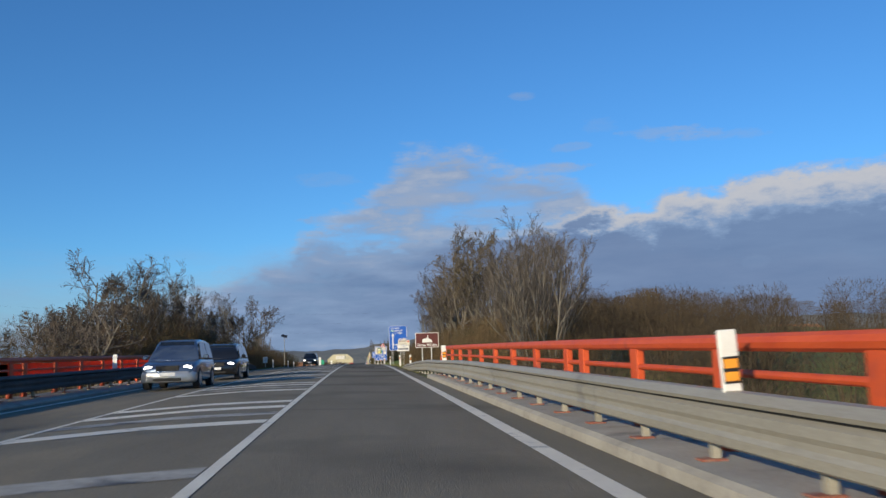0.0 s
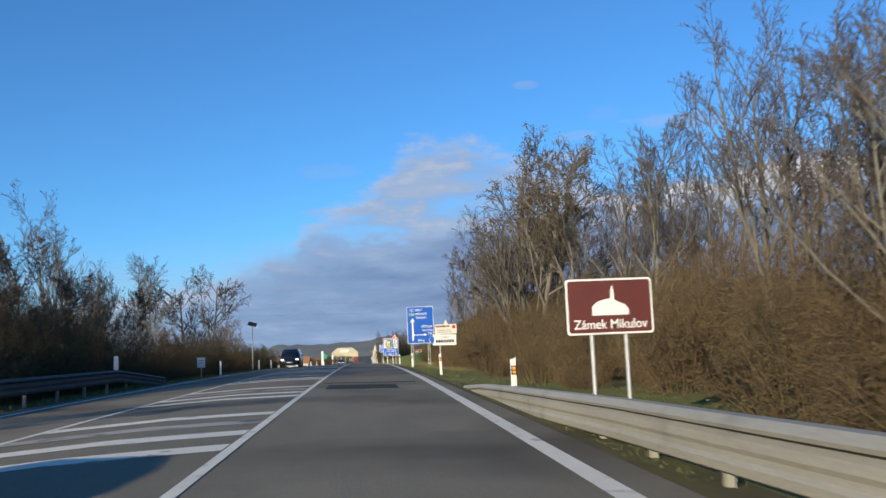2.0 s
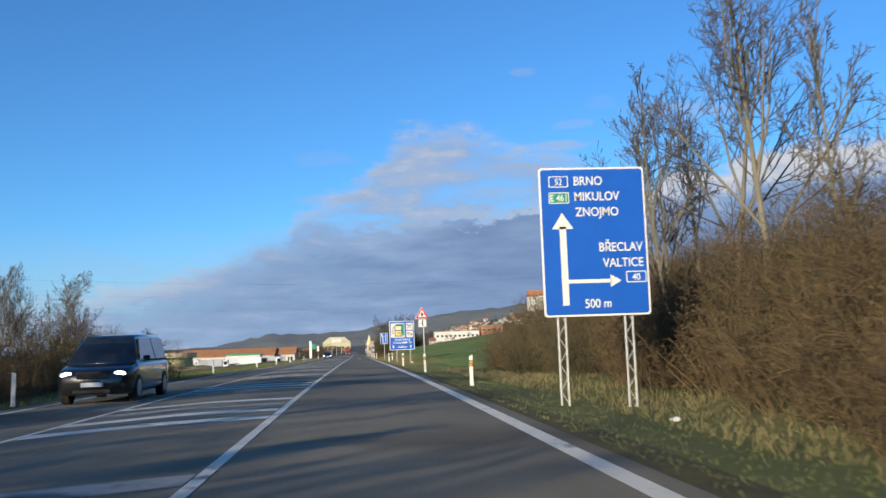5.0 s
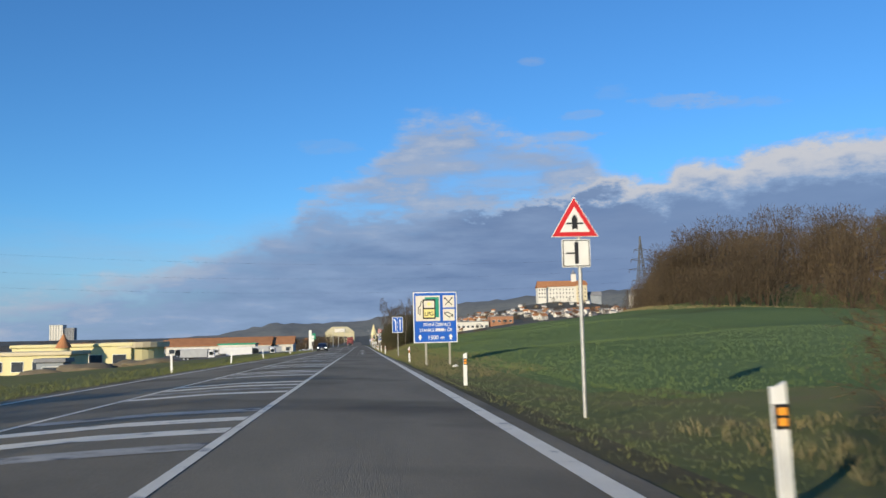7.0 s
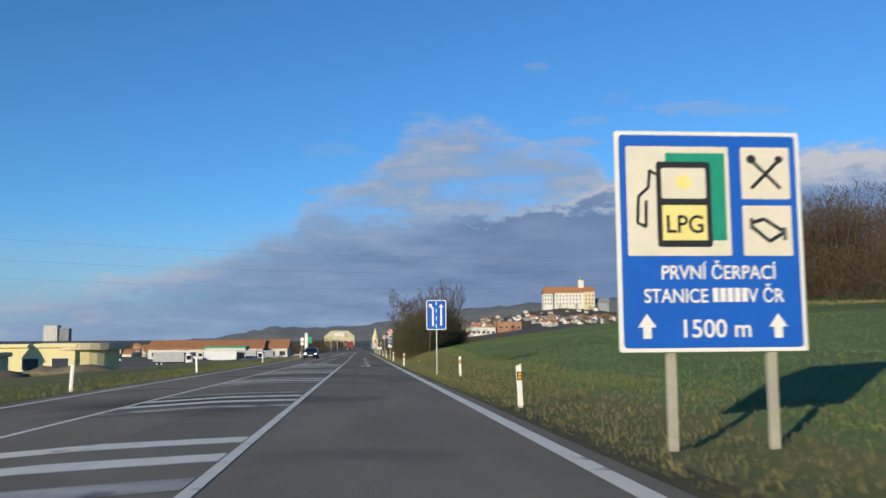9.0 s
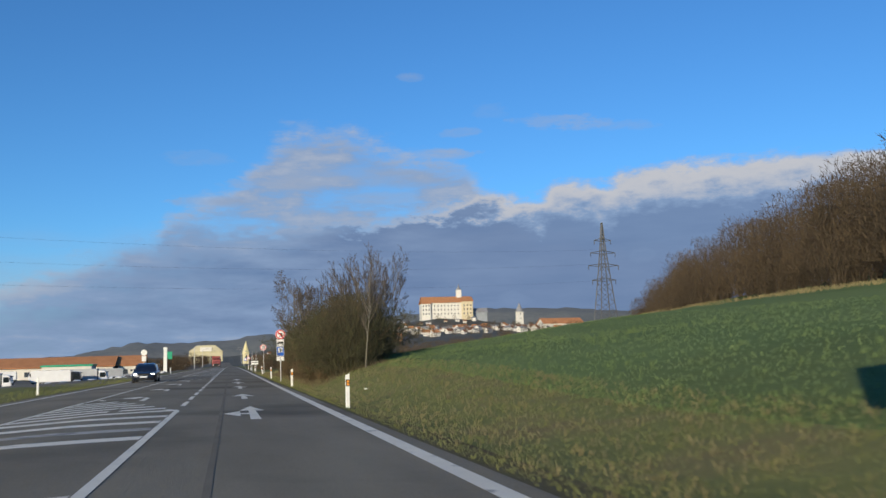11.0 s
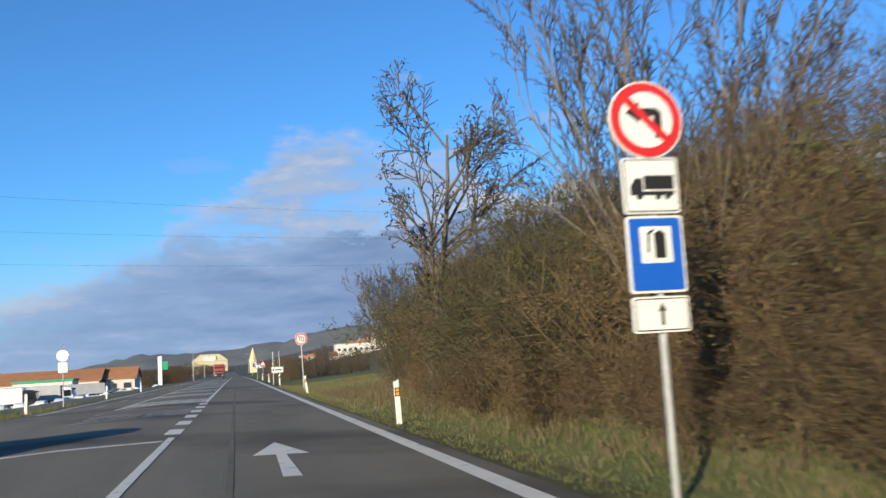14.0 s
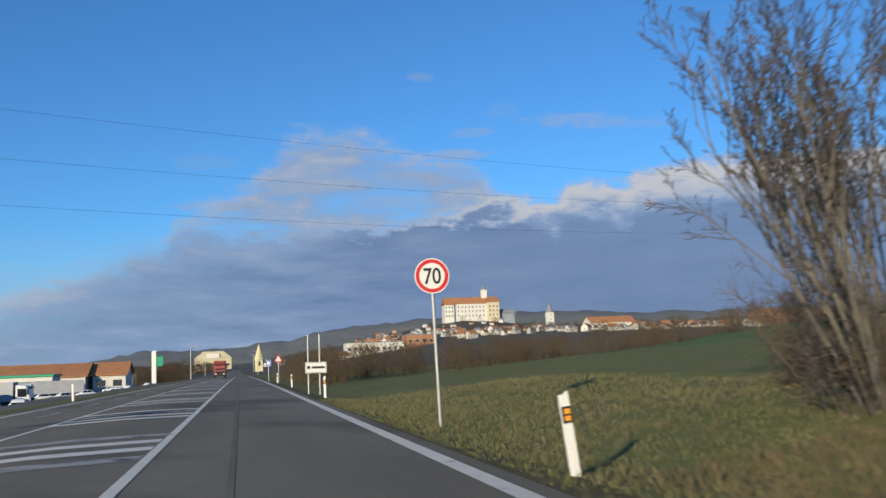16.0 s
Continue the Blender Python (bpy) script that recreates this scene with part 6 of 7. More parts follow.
def car(label, paint, m, L=4.4, W=1.78, H=1.5, hood=1.05, tall=False, bumper=None, lit=True, name="car"):
    c = thing(name, label, "car", m)
    h2, w = L / 2, W / 2
    belt = H * (0.6 if not tall else 0.58)
    ground = 0.24 if tall else 0.19
    part("body", loft([(-h2, w * 0.78, ground + 0.12, belt * 0.72, 0.09), (-h2 + 0.14, w * 0.93, ground, belt * 0.84, 0.12), (-h2 + 0.55, w, ground - 0.02, belt * 0.92, 0.14), (-h2 + hood, w, ground - 0.02, belt, 0.14), (h2 - 0.5, w, ground - 0.02, belt + 0.02, 0.14), (h2 - 0.1, w * 0.96, ground, belt, 0.13), (h2, w * 0.85, ground + 0.12, belt * 0.9, 0.1)]), paint, c, smooth=True)
    yf, yr = -h2 + hood - 0.1, h2 - (0.12 if tall else 0.55)
    yft, yrt = yf + (0.75 if not tall else 0.7), yr - (0.2 if tall else 0.55)
    wb, wt = w * 0.93, w * 0.72
    cab = part("cabin", loft([(yf, wb, belt - 0.1, belt + 0.02, 0.02), (yft, wt, belt - 0.1, H - 0.05, 0.1), ((yft + yrt) / 2, wt * 1.02, belt - 0.1, H, 0.12), (yrt, wt, belt - 0.1, H - 0.03, 0.1), (yr, wb * 0.97, belt - 0.1, belt + 0.02, 0.02)]), paint, c, smooth=True)
    e = 0.02
    part("windscreen", quad_slab([(-wb * 0.86, yf + 0.1 - e, belt + 0.05), (wb * 0.86, yf + 0.1 - e, belt + 0.05), (wt * 0.86, yft - e - 0.02, H - 0.1), (-wt * 0.86, yft - e - 0.02, H - 0.1)], 0.03), GLASS, c)
    part("rear_window", quad_slab([(-wb * 0.8, yr + e - 0.08, belt + 0.08), (wb * 0.8, yr + e - 0.08, belt + 0.08), (wt * 0.8, yrt + e + 0.02, H - 0.12), (-wt * 0.8, yrt + e + 0.02, H - 0.12)], 0.03), GLASS, c)
    for s in (-1, 1):
        ym = (yft + yrt) / 2
        for a, b, at, bt in ((yf + 0.35, ym - 0.04, yft + 0.08, ym - 0.04), (ym + 0.04, yr - 0.25, ym + 0.04, yrt - 0.06)):
            part("side_window", quad_slab([(s * (wb + 0.0), a, belt + 0.05), (s * (wb + 0.0), b, belt + 0.05), (s * (wt + 0.045), bt, H - 0.12), (s * (wt + 0.045), at, H - 0.12)], 0.02), GLASS, c)
        mir = bmesh.new()
        box(mir, s * (w + 0.02), s * (w + 0.2), yf + 0.3, yf + 0.4, belt + 0.02, belt + 0.16, 0.03)
        part("mirror", mir, paint, c)
        for y in (-h2 + 0.82, h2 - 0.85):
            wheel(c, s * (w - 0.09), y, 0.35 if tall else 0.31)
        bm = bmesh.new()
        bmesh.ops.create_uvsphere(bm, u_segments=12, v_segments=8, radius=1, matrix=Matrix.LocRotScale((s * w * 0.68, -h2 + 0.1, belt * 0.72), None, (0.17, 0.1, 0.085)))
        part("headlamp", bm, LAMP if lit else CAR_SILVER, c, "lit headlamp", smooth=True)
        part("tail_lamp", boxed(s * w * 0.6, s * w * 0.9, h2 - 0.06, h2 + 0.02, belt * 0.72, belt * 0.92, 0.02), TAIL, c)
    if bumper:
        part("bumper", loft([(-h2 - 0.04, w * 0.72, ground + 0.02, ground + 0.34, 0.08), (-h2 + 0.1, w * 0.95, ground, ground + 0.36, 0.1), (-h2 + 0.3, w * 1.01, ground - 0.02, ground + 0.32, 0.1)]), bumper, c, "silver plastic bumper", smooth=True)
    part("grille", boxed(-w * 0.42, w * 0.42, -h2 - 0.02, -h2 + 0.1, belt * 0.62, belt * 0.8, 0.02), BLACK, c)
    part("lower_grille", boxed(-w * 0.5, w * 0.5, -h2 - 0.06, -h2 + 0.1, ground + 0.04, ground + 0.14, 0.02), BLACK, c)
    part("number_plate", boxed(-0.26, 0.26, -h2 - 0.075, -h2 + 0.05, ground + 0.2, ground + 0.31, 0.005), CAR_WHITE, c, "white number plate")
    return c


def on_road(x, y, turn=0.0):
    return pose(x, y, deck(x, y) + 0.003, 0, 0, turn)


car("grey blue small off-road car with lit headlamps", CAR_GREY, on_road(-6.2, 32), 4.15, 1.8, 1.68, 1.1, True, CAR_SILVER)
car("black estate car with headlamps on", CAR_BLACK, on_road(-6.2, 42), 4.6, 1.85, 1.62, 1.15, True, None)
car("black people carrier with headlamps on", CAR_BLACK, on_road(-6.5, 122), 4.7, 1.85, 1.75, 0.95, True, None, True, "people_carrier")
car("dark navy saloon with headlamps on", CAR_NAVY, on_road(-6.3, 289.5), 4.4, 1.76, 1.42, 1.1, False, None)


def lorry(label, m, cab_paint, load_paint, name="lorry", long=9.0):
    c = thing(name, label, "lorry", m)
    part("cab", loft([(0, 1.05, 0.6, 1.5, 0.2), (0.2, 1.2, 0.5, 2.6, 0.25), (0.6, 1.22, 0.5, 3.2, 0.25), (2.0, 1.22, 0.5, 3.3, 0.2)]), cab_paint, c, smooth=False)
    part("windscreen", quad_slab([(-1.0, 0.06, 1.75), (1.0, 0.06, 1.75), (0.98, 0.3, 2.75), (-0.98, 0.3, 2.75)], 0.06), GLASS, c)
    for s in (-1, 1):
        part("side_window", boxed(s * 1.2, s * 1.235, 0.5, 1.75, 1.6, 2.75, 0.01), GLASS, c)
        for y in (1.0, long - 2.4, long - 1.1):
            wheel(c, s * 1.08, y, 0.5)
        part("headlamp", boxed(s * 0.65, s * 1.0, -0.04, 0.1, 0.75, 0.95, 0.02), SIGN_WHITE, c)
        part("side_skirt", boxed(s * 1.16, s * 1.2, 3.0, long - 3.2, 0.45, 1.0, 0.02), BLACK, c)
        part("door_mirror", boxed(s * 1.28, s * 1.5, 0.25, 0.4, 1.9, 2.7, 0.03), BLACK, c)
    part("bumper", boxed(-1.18, 1.18, -0.08, 0.5, 0.42, 0.78, 0.05), BLACK, c)
    part("sun_visor", boxed(-1.1, 1.1, 0.05, 0.4, 2.8, 3.0, 0.03), BLACK, c)
    part("cab_gap", boxed(-1.1, 1.1, 1.98, 2.32, 0.9, 3.2, 0.02), BLACK, c)
    part("grille", boxed(-0.9, 0.9, -0.03, 0.1, 0.8, 1.45, 0.02), BLACK, c)
    part("chassis", boxed(-0.5, 0.5, 1.0, long, 0.6, 0.95), BLACK, c)
    part("cargo_box", boxed(-1.25, 1.25, 2.3, long, 1.0, 3.7, 0.05), load_paint, c)
    return c


lorry("red lorry with a boxy load on the road", on_road(-4.4, 508), LORRY_RED, LORRY_RED, "lorry", 8)
for x, y, a, paint, load in ((-46, 520, 75, CAR_WHITE, TARP), (-63, 528, 80, CAR_WHITE, CAR_WHITE), (-80, 532, 84, CAR_BLACK, CAR_WHITE), (-57, 548, 70, CAR_WHITE, TARP)):
    lorry("parked articulated lorry with pale cargo body", pose(x, y, land(x, y) + 0.02, 0, 0, -a), paint, load, "parked_lorry", 12.5)
for x, y, a, paint, load in ((-29.4, 452, 88, CAR_WHITE, TARP), (-34.2, 444, 90, CAR_BLACK, CAR_WHITE), (-48, 438, 92, CAR_WHITE, TARP), (-33, 462, 86, CAR_BLACK, TARP)):
    lorry("parked lorry with a box body on the tarmac yard", pose(x, y, land(x, y) + 0.02, 0, 0, a), paint, load, "parked_lorry", 11)
src = car("small white parked car at the filling station", CAR_WHITE, pose(-34, 500, land(-34, 500) + 0.02, 0, 0, -60), 4.1, 1.7, 1.45, 1.0, False, None, False, "parked_car")
for x, y, a in ((-39, 506, -70), (-31, 508, -80), (-52, 505, -90), (-72, 512, -85), (-27, 545, -20), (-24, 560, -10), (-90, 515, -90), (-36, 580, -85), (-20, 470, 75), (-22, 486, 80), (-25, 412, 4), (-27.7, 413, -3), (-30.4, 412.5, 2), (-33.2, 413.5, 0), (-36, 413, 5), (-22.2, 412.4, 176)):
    copy_thing(src, pose(x, y, land(x, y) + 0.02, 0, 0, a))

# ---- buildings ----
PLASTER_W = surface("white_plaster", (0.56, 0.53, 0.47), (0.68, 0.65, 0.58), 0.3, 0.9, 0.1, 5, random=0.1)
PLASTER_C = surface("cream_plaster", (0.5, 0.42, 0.27), (0.62, 0.53, 0.36), 0.3, 0.9, 0.1, 5, random=0.15)
PLASTER_Y = surface("yellow_plaster", (0.62, 0.54, 0.27), (0.72, 0.64, 0.36), 0.3, 0.9, 0.1, 5)
PLASTER_PALE = surface("pale_yellow_plaster", (0.44, 0.395, 0.25), (0.54, 0.485, 0.32), 0.3, 0.9, 0.1, 5)
TILE_RED = surface("orange_roof_tiles", (0.31, 0.13, 0.052), (0.47, 0.212, 0.09), 0.3, 0.9, 0.2, 4, random=0.3)
TILE_BROWN = surface("brown_roof_tiles", (0.13, 0.06, 0.035), (0.24, 0.11, 0.06), 0.3, 0.9, 0.2, 4, random=0.3)
TILE_GREY = surface("grey_roof", (0.15, 0.15, 0.16), (0.28, 0.28, 0.29), 0.3, 0.8, 0.1, 4, random=0.2)
WINDOW = surface("dark_window", (0.03, 0.035, 0.045), (0.06, 0.07, 0.085), 1, 0.15, 0.0, 5)
GREEN_FASCIA = surface("green_fascia", (0.01, 0.26, 0.13), (0.015, 0.32, 0.17), 1, 0.5, 0.0)
BRICK_O = surface("orange_cladding", (0.3, 0.14, 0.07), (0.4, 0.19, 0.1), 0.5, 0.8, 0.1, 4)
PANEL_G = surface("grey_concrete_panels", (0.2, 0.22, 0.24), (0.3, 0.32, 0.34), 0.2, 0.85, 0.1, 3)


def gable(w, d, h, rh):
    """Walls with gable ends, the ridge along x."""
    bm = bmesh.new()
    x, y = w / 2, d / 2
    v = [bm.verts.new(p) for p in ((-x, -y, -3), (x, -y, -3), (x, y, -3), (-x, y, -3), (-x, -y, h), (x, -y, h), (x, y, h), (-x, y, h), (-x, 0, h + rh), (x, 0, h + rh))]
    for f in ((0, 1, 5, 4), (2, 3, 7, 6), (1, 2, 6, 9, 5), (3, 0, 4, 8, 7), (4, 5, 9, 8), (6, 7, 8, 9), (3, 2, 1, 0)):
        bm.faces.new([v[i] for i in f])
    return bm


def roof_slabs(w, d, h, rh, over=0.5, thick=0.25):
    bm = bmesh.new()
    x, y = w / 2 + over, d / 2 + over
    lo = h - over * rh / (d / 2)
    for s in (-1, 1):
        a = [(-x, s * y, lo), (x, s * y, lo), (x, 0, h + rh), (-x, 0, h + rh)]
        p = [bm.verts.new((q[0], q[1], q[2] + 0.06)) for q in a] + [bm.verts.new((q[0], q[1], q[2] + 0.06 + thick)) for q in a]
        for f in ((0, 1, 2, 3), (7, 6, 5, 4), (0, 4, 5, 1), (1, 5, 6, 2), (2, 6, 7, 3), (3, 7, 4, 0)):
            bm.faces.new([p[i] for i in f])
    return bm


def window(parent, x, z, y, w=1.1, h=1.4, turn=0, plain=False):
    bm = boxed(-w / 2, w / 2, -0.06, 0.02, -h / 2, h / 2)
    m = pose(x, y, z, 0, 0, turn)
    bmesh.ops.transform(bm, matrix=m, verts=bm.verts)
    if plain:
        part("window", bm, WINDOW, parent)
        return
    f = part("window", bm, SIGN_WHITE, parent)
    bm = bmesh.new()
    box(bm, -w / 2 + 0.1, w / 2 - 0.1, -0.09, -0.02, -h / 2 + 0.1, h / 2 - 0.1)
    bmesh.ops.transform(bm, matrix=m, verts=bm.verts)
    part("pane", bm, WINDOW, f)


def house(w, d, h, rh, wall, roof, label, cols=3, m=None):
    t = thing("house", label, "house", m, "town houses")
    part("wall", gable(w, d, h, rh), wall, t)
    r = part("roof", roof_slabs(w, d, h, rh), roof, t)
    part("chimney", boxed(w * 0.2, w * 0.2 + 0.7, -0.4 + d * 0.1, 0.3 + d * 0.1, h + rh * 0.5, h + rh + 0.9, 0.03), TILE_RED, r)
    for i in range(cols):
        for z in ((1.6, 4.3) if h > 5 else (1.5,)):
            window(t, (i - (cols - 1) / 2) * w / cols, z, -d / 2, plain=True)
    window(t, -w / 2, h * 0.55, 0, turn=-90, plain=True)
    return t


def stand(x, y, turn=0.0, lift=0.0):
    return pose(x, y, land(x, y) + lift, 0, 0, turn)


HOUSES = [
    house(11, 9, 5.6, 3.6, PLASTER_W, TILE_RED, "white plastered house with an orange tiled roof", 3),
    house(9, 9, 3.4, 4.0, PLASTER_C, TILE_BROWN, "cream house with a steep brown tiled roof", 2),
    house(14, 9, 5.8, 3.0, PLASTER_W, TILE_GREY, "long white house with a grey roof", 4),
    house(10, 10, 6.0, 4.2, PLASTER_C, TILE_RED, "cream house with a tall orange roof", 3),
    house(8, 8, 4.0, 4.2, PLASTER_W, TILE_BROWN, "small white gabled house with a brown roof", 2),
    house(16, 10, 3.6, 4.0, PLASTER_W, TILE_RED, "low white house with a broad orange roof", 4),
]
rt = random.Random(9)
placed = set()


def settle(k, m):
    if k in placed:
        return copy_thing(HOUSES[k], m)
    placed.add(k)
    HOUSES[k].matrix_basis = m
    return HOUSES[k]


for i in range(60):
    x, y = rt.uniform(-230, -28), rt.uniform(650, 1080)
    k = rt.uniform(0.6, 0.85)
    settle(rt.choice((0, 3, 5, 1, 5, 2)), stand(x, y, rt.uniform(-30, 30)) @ Matrix.Diagonal((k, k, k, 1)))
for i in range(14):
    x = rt.choice((-1, 1)) * rt.uniform(18, 75)
    settle(rt.choice((0, 2, 3, 4)), stand(x, rt.uniform(860, 1350), rt.uniform(-40, 40)) @ Matrix.Diagonal((0.75, 0.75, 0.7, 1)))
for i in range(300):
    a = radians(rt.uniform(6.5, 33))
    D = rt.uniform(690, 1260)
    x, y = D * math.sin(a), 300 + D * math.cos(a)
    k = rt.uniform(0.62, 0.9)
    settle(rt.choice((0, 1, 2, 4, 4, 2, 0, 2)), stand(x, y, rt.uniform(-50, 50)) @ Matrix.Diagonal((k, k, k, 1)))


def castle():
    t = thing("castle", "large pale yellow castle with an orange roof and white tower", "castle", stand(322, 1548, -4) @ Matrix.Diagonal((0.86, 0.9, 0.97, 1)))
    part("main_wall", boxed(-42, 40, -15, 15, -14, 24, 0.3), PLASTER_W, t)
    part("west_wing", boxed(-46, -30, -20, 10, -14, 22, 0.3), PLASTER_W, t)
    part("east_wing", boxed(26, 46, -19, 12, -14, 25, 0.3), PLASTER_C, t)
    bm = roof_slabs(88, 32, 24, 9, 1.0, 0.5)
    part("roof", bm, TILE_RED, t)
    part("west_roof", roof_slabs(17, 30, 22, 6, 0.8, 0.4), TILE_RED, t).matrix_basis = pose(-38, -5, 0)
    part("east_roof", roof_slabs(21, 32, 25, 7, 0.8, 0.4), TILE_RED, t).matrix_basis = pose(36, -3, 0)
    tw = part("tower", boxed(20, 29, -4, 5, 24, 44, 0.2), PLASTER_W, t, "white square tower")
    part("tower_cap", rod(bmesh.new(), (24.5, 0.5, 44), (24.5, 0.5, 48), 5.2, 2.0, 8), TILE_GREY, tw)
    part("lantern", rod(bmesh.new(), (24.5, 0.5, 48), (24.5, 0.5, 54), 1.4, 0.3, 8), TILE_GREY, tw)
    for i in range(12):
        for z in (6, 12.5, 18.5):
            if -28 < -34 + i * 6 < 26:
                window(t, -34 + i * 6, z, -15, 1.9, 2.8)
    for i in range(3):
        for z in (6, 12.5, 18.5):
            window(t, -43 + i * 5, z, -20, 2.2, 3.0)
            window(t, 30 + i * 6, z, -19, 2.2, 3.0)
    # lower buildings along the ridge
    part("ridge_wing", boxed(48, 74, -8, 6, -16, 8, 0.3), PANEL_G, t)
    part("ridge_roof", roof_slabs(27, 15, 8, 6, 0.6, 0.4), TILE_GREY, t).matrix_basis = pose(61, -1, 0)


castle()


def steeple(x, y, high, wall, cap, label, w=6.0, capped=0.35):
    t = thing("church_tower", label, "tower", stand(x, y, 8))
    part("shaft", boxed(-w / 2, w / 2, -w / 2, w / 2, -6, high * (1 - capped), 0.15), wall, t)
    part("spire", rod(bmesh.new(), (0, 0, high * (1 - capped)), (0, 0, high), w * 0.68, 0.15, 8), cap, t)
    for z in (0.3, 0.5):
        window(t, 0, high * z, -w / 2, 1.2, 2.4)


steeple(425, 1500, 34, PLASTER_W, TILE_GREY, "white church tower with a dark cap", 9, 0.4)
steeple(9, 770, 13.5, PLASTER_Y, PLASTER_Y, "yellow tapering tower beside the road", 3.4, 0.55)


def block(name, x0, x1, y0, y1, h, wall, label, cat="building", roof=None, rh=0.0, cols=6, rows=1, turn=0.0, band=None):
    cx, cy = (x0 + x1) / 2, (y0 + y1) / 2
    t = thing(name, label, cat, stand(cx, cy, turn))
    w, d = x1 - x0, y1 - y0
    part("wall", gable(w, d, h, rh) if rh else boxed(-w / 2, w / 2, -d / 2, d / 2, -4, h, 0.1), wall, t)
    if roof:
        if rh:
            part("roof", roof_slabs(w, d, h, rh, 0.8, 0.3), roof, t)
        else:
            part("roof", boxed(-w / 2 - 0.4, w / 2 + 0.4, -d / 2 - 0.4, d / 2 + 0.4, h + 0.01, h + 0.7, 0.1), roof, t)
    if band:
        part("fascia", boxed(-w / 2 - 0.1, w / 2 + 0.1, -d / 2 - 0.15, -d / 2 + 0.3, h * 0.8, h * 0.98), band, t)
    for i in range(cols):
        for r in range(rows):
            window(t, (i - (cols - 1) / 2) * w / cols, h * (r + 0.45) / rows, -d / 2 - (0.0), min(w / cols * 0.6, 3.0), min(2.2, h / rows * 0.55))
    return t


block("filling_station", -45.4, -35.6, 612, 630, 4.8, PLASTER_W, "white filling station wing with an orange roof", "filling station", TILE_RED, 3.6, 2)
block("filling_station", -100, -47, 608, 628, 4.8, PLASTER_W, "long white roadside hall with an orange roof", "filling station", TILE_RED, 3.7, 9)
block("station_canopy", -70, -52, 585, 596, 5.0, PLASTER_W, "flat canopy with a green fascia", "canopy", GREEN_FASCIA, 0, 3)
big_hall = block("yellow_hall", -39, -7.5, 1120, 1140, 10.4, PLASTER_PALE, "large pale yellow hall with a mansard roof", "hall", None, 0, 5)
bm = bmesh.new()
low = [bm.verts.new(c) for c in ((-16.4, -10.6, 10.4), (16.4, -10.6, 10.4), (16.4, 10.6, 10.4), (-16.4, 10.6, 10.4))]
top = [bm.verts.new(c) for c in ((-8.6, -6.5, 16.6), (8.6, -6.5, 16.6), (8.6, 6.5, 16.6), (-8.6, 6.5, 16.6))]
bm.faces.new(low[::-1])
bm.faces.new(top)
for i in range(4):
    bm.faces.new((low[i], low[(i + 1) % 4], top[(i + 1) % 4], top[i]))
part("mansard_roof", bm, PLASTER_PALE, big_hall)
part("dormer", boxed(-5.5, 5.5, -10.4, -6.0, 10.5, 14.6, 0.1), PLASTER_W, big_hall)
hall = block("yellow_building", -76, -50.5, 340, 354, 5.2, PLASTER_Y, "long low yellow building with a rounded end", "building", PLASTER_Y, 0, 5)
part("round_end", rod(bmesh.new(), (12, 0, -4), (12, 0, 5.0), 6.3, n=28), PLASTER_Y, hall)
part("round_roof", rod(bmesh.new(), (12, 0, 4.8), (12, 0, 6.0), 7.4, n=28), PLASTER_C, hall)
block("yellow_building", -92, -52, 303, 314, 3.5, PLASTER_Y, "low yellow building with white windows", "building", PLASTER_C, 0, 11)
block("storage_shed", -54, -49.5, 292, 296, 2.4, PANEL_G, "small pale grey metal shed", "shed", TILE_GREY, 0, 1)
t_roof = thing("pointed_roof_tower", "round corner tower with a pointed red roof", "tower", stand(-62.8, 333))
part("drum", rod(bmesh.new(), (0, 0, -3), (0, 0, 4.7), 1.3, n=14), PLASTER_Y, t_roof)
part("cone_roof", rod(bmesh.new(), (0, 0, 4.7), (0, 0, 7.8), 1.7, 0.06, 14), TILE_RED, t_roof)
block("tower_block", -660, -638, 2194, 2214, 27, TILE_GREY, "darker wing of the high-rise block far off", "building", TILE_GREY, 0, 4, 6)
block("tower_block", -690, -661, 2190, 2215, 34, PLASTER_W, "pale concrete high-rise block far off", "building", PANEL_G, 0, 5, 8)
block("long_hall", 78, 122, 985, 1005, 8, PLASTER_W, "long white hall at the edge of the town", "hall", TILE_GREY, 0, 10)
block("long_hall", 124, 146, 984, 1006, 8, BRICK_O, "orange clad hall beside the white one", "hall", TILE_GREY, 0, 4)
block("large_store", 395, 500, 920, 950, 9, BRICK_O, "long low building with a broad orange roof", "hall", TILE_RED, 4, 8)
block("large_store", 290, 330, 1020, 1040, 6, PLASTER_W, "low white building with an orange roof", "hall", TILE_RED, 5, 5)


def totem():
    t = thing("price_totem", "tall white filling station totem with a green board", "sign tower", stand(-25.9, 600))
    part("column", boxed(-0.7, 0.7, -0.3, 0.3, -1, 11, 0.1), SIGN_WHITE, t)
    part("board", boxed(0.8, 2.7, -0.2, 0.2, 6.2, 9.2, 0.1), GREEN_FASCIA, t, "green price board")


totem()


def street_lamp(x, y, first=None):
    t = thing("street_lamp", "tall grey street lamp with a curved arm", "street lamp", stand(x, y), "street lamps")
    part("pole", rod(bmesh.new(), (0, 0, -0.3), (0, 0, 8), 0.12, 0.07, 8), POLE, t)
    bm = bmesh.new()
    rod(bm, (0, 0, 8), (0.8, 0, 8.5), 0.05, n=6)
    rod(bm, (0.8, 0, 8.5), (2.0, 0, 8.6), 0.05, n=6)
    part("arm", bm, POLE, t)
    part("lamp_head", boxed(1.8, 2.6, -0.15, 0.15, 8.5, 8.68, 0.04), BACK, t)
    return t


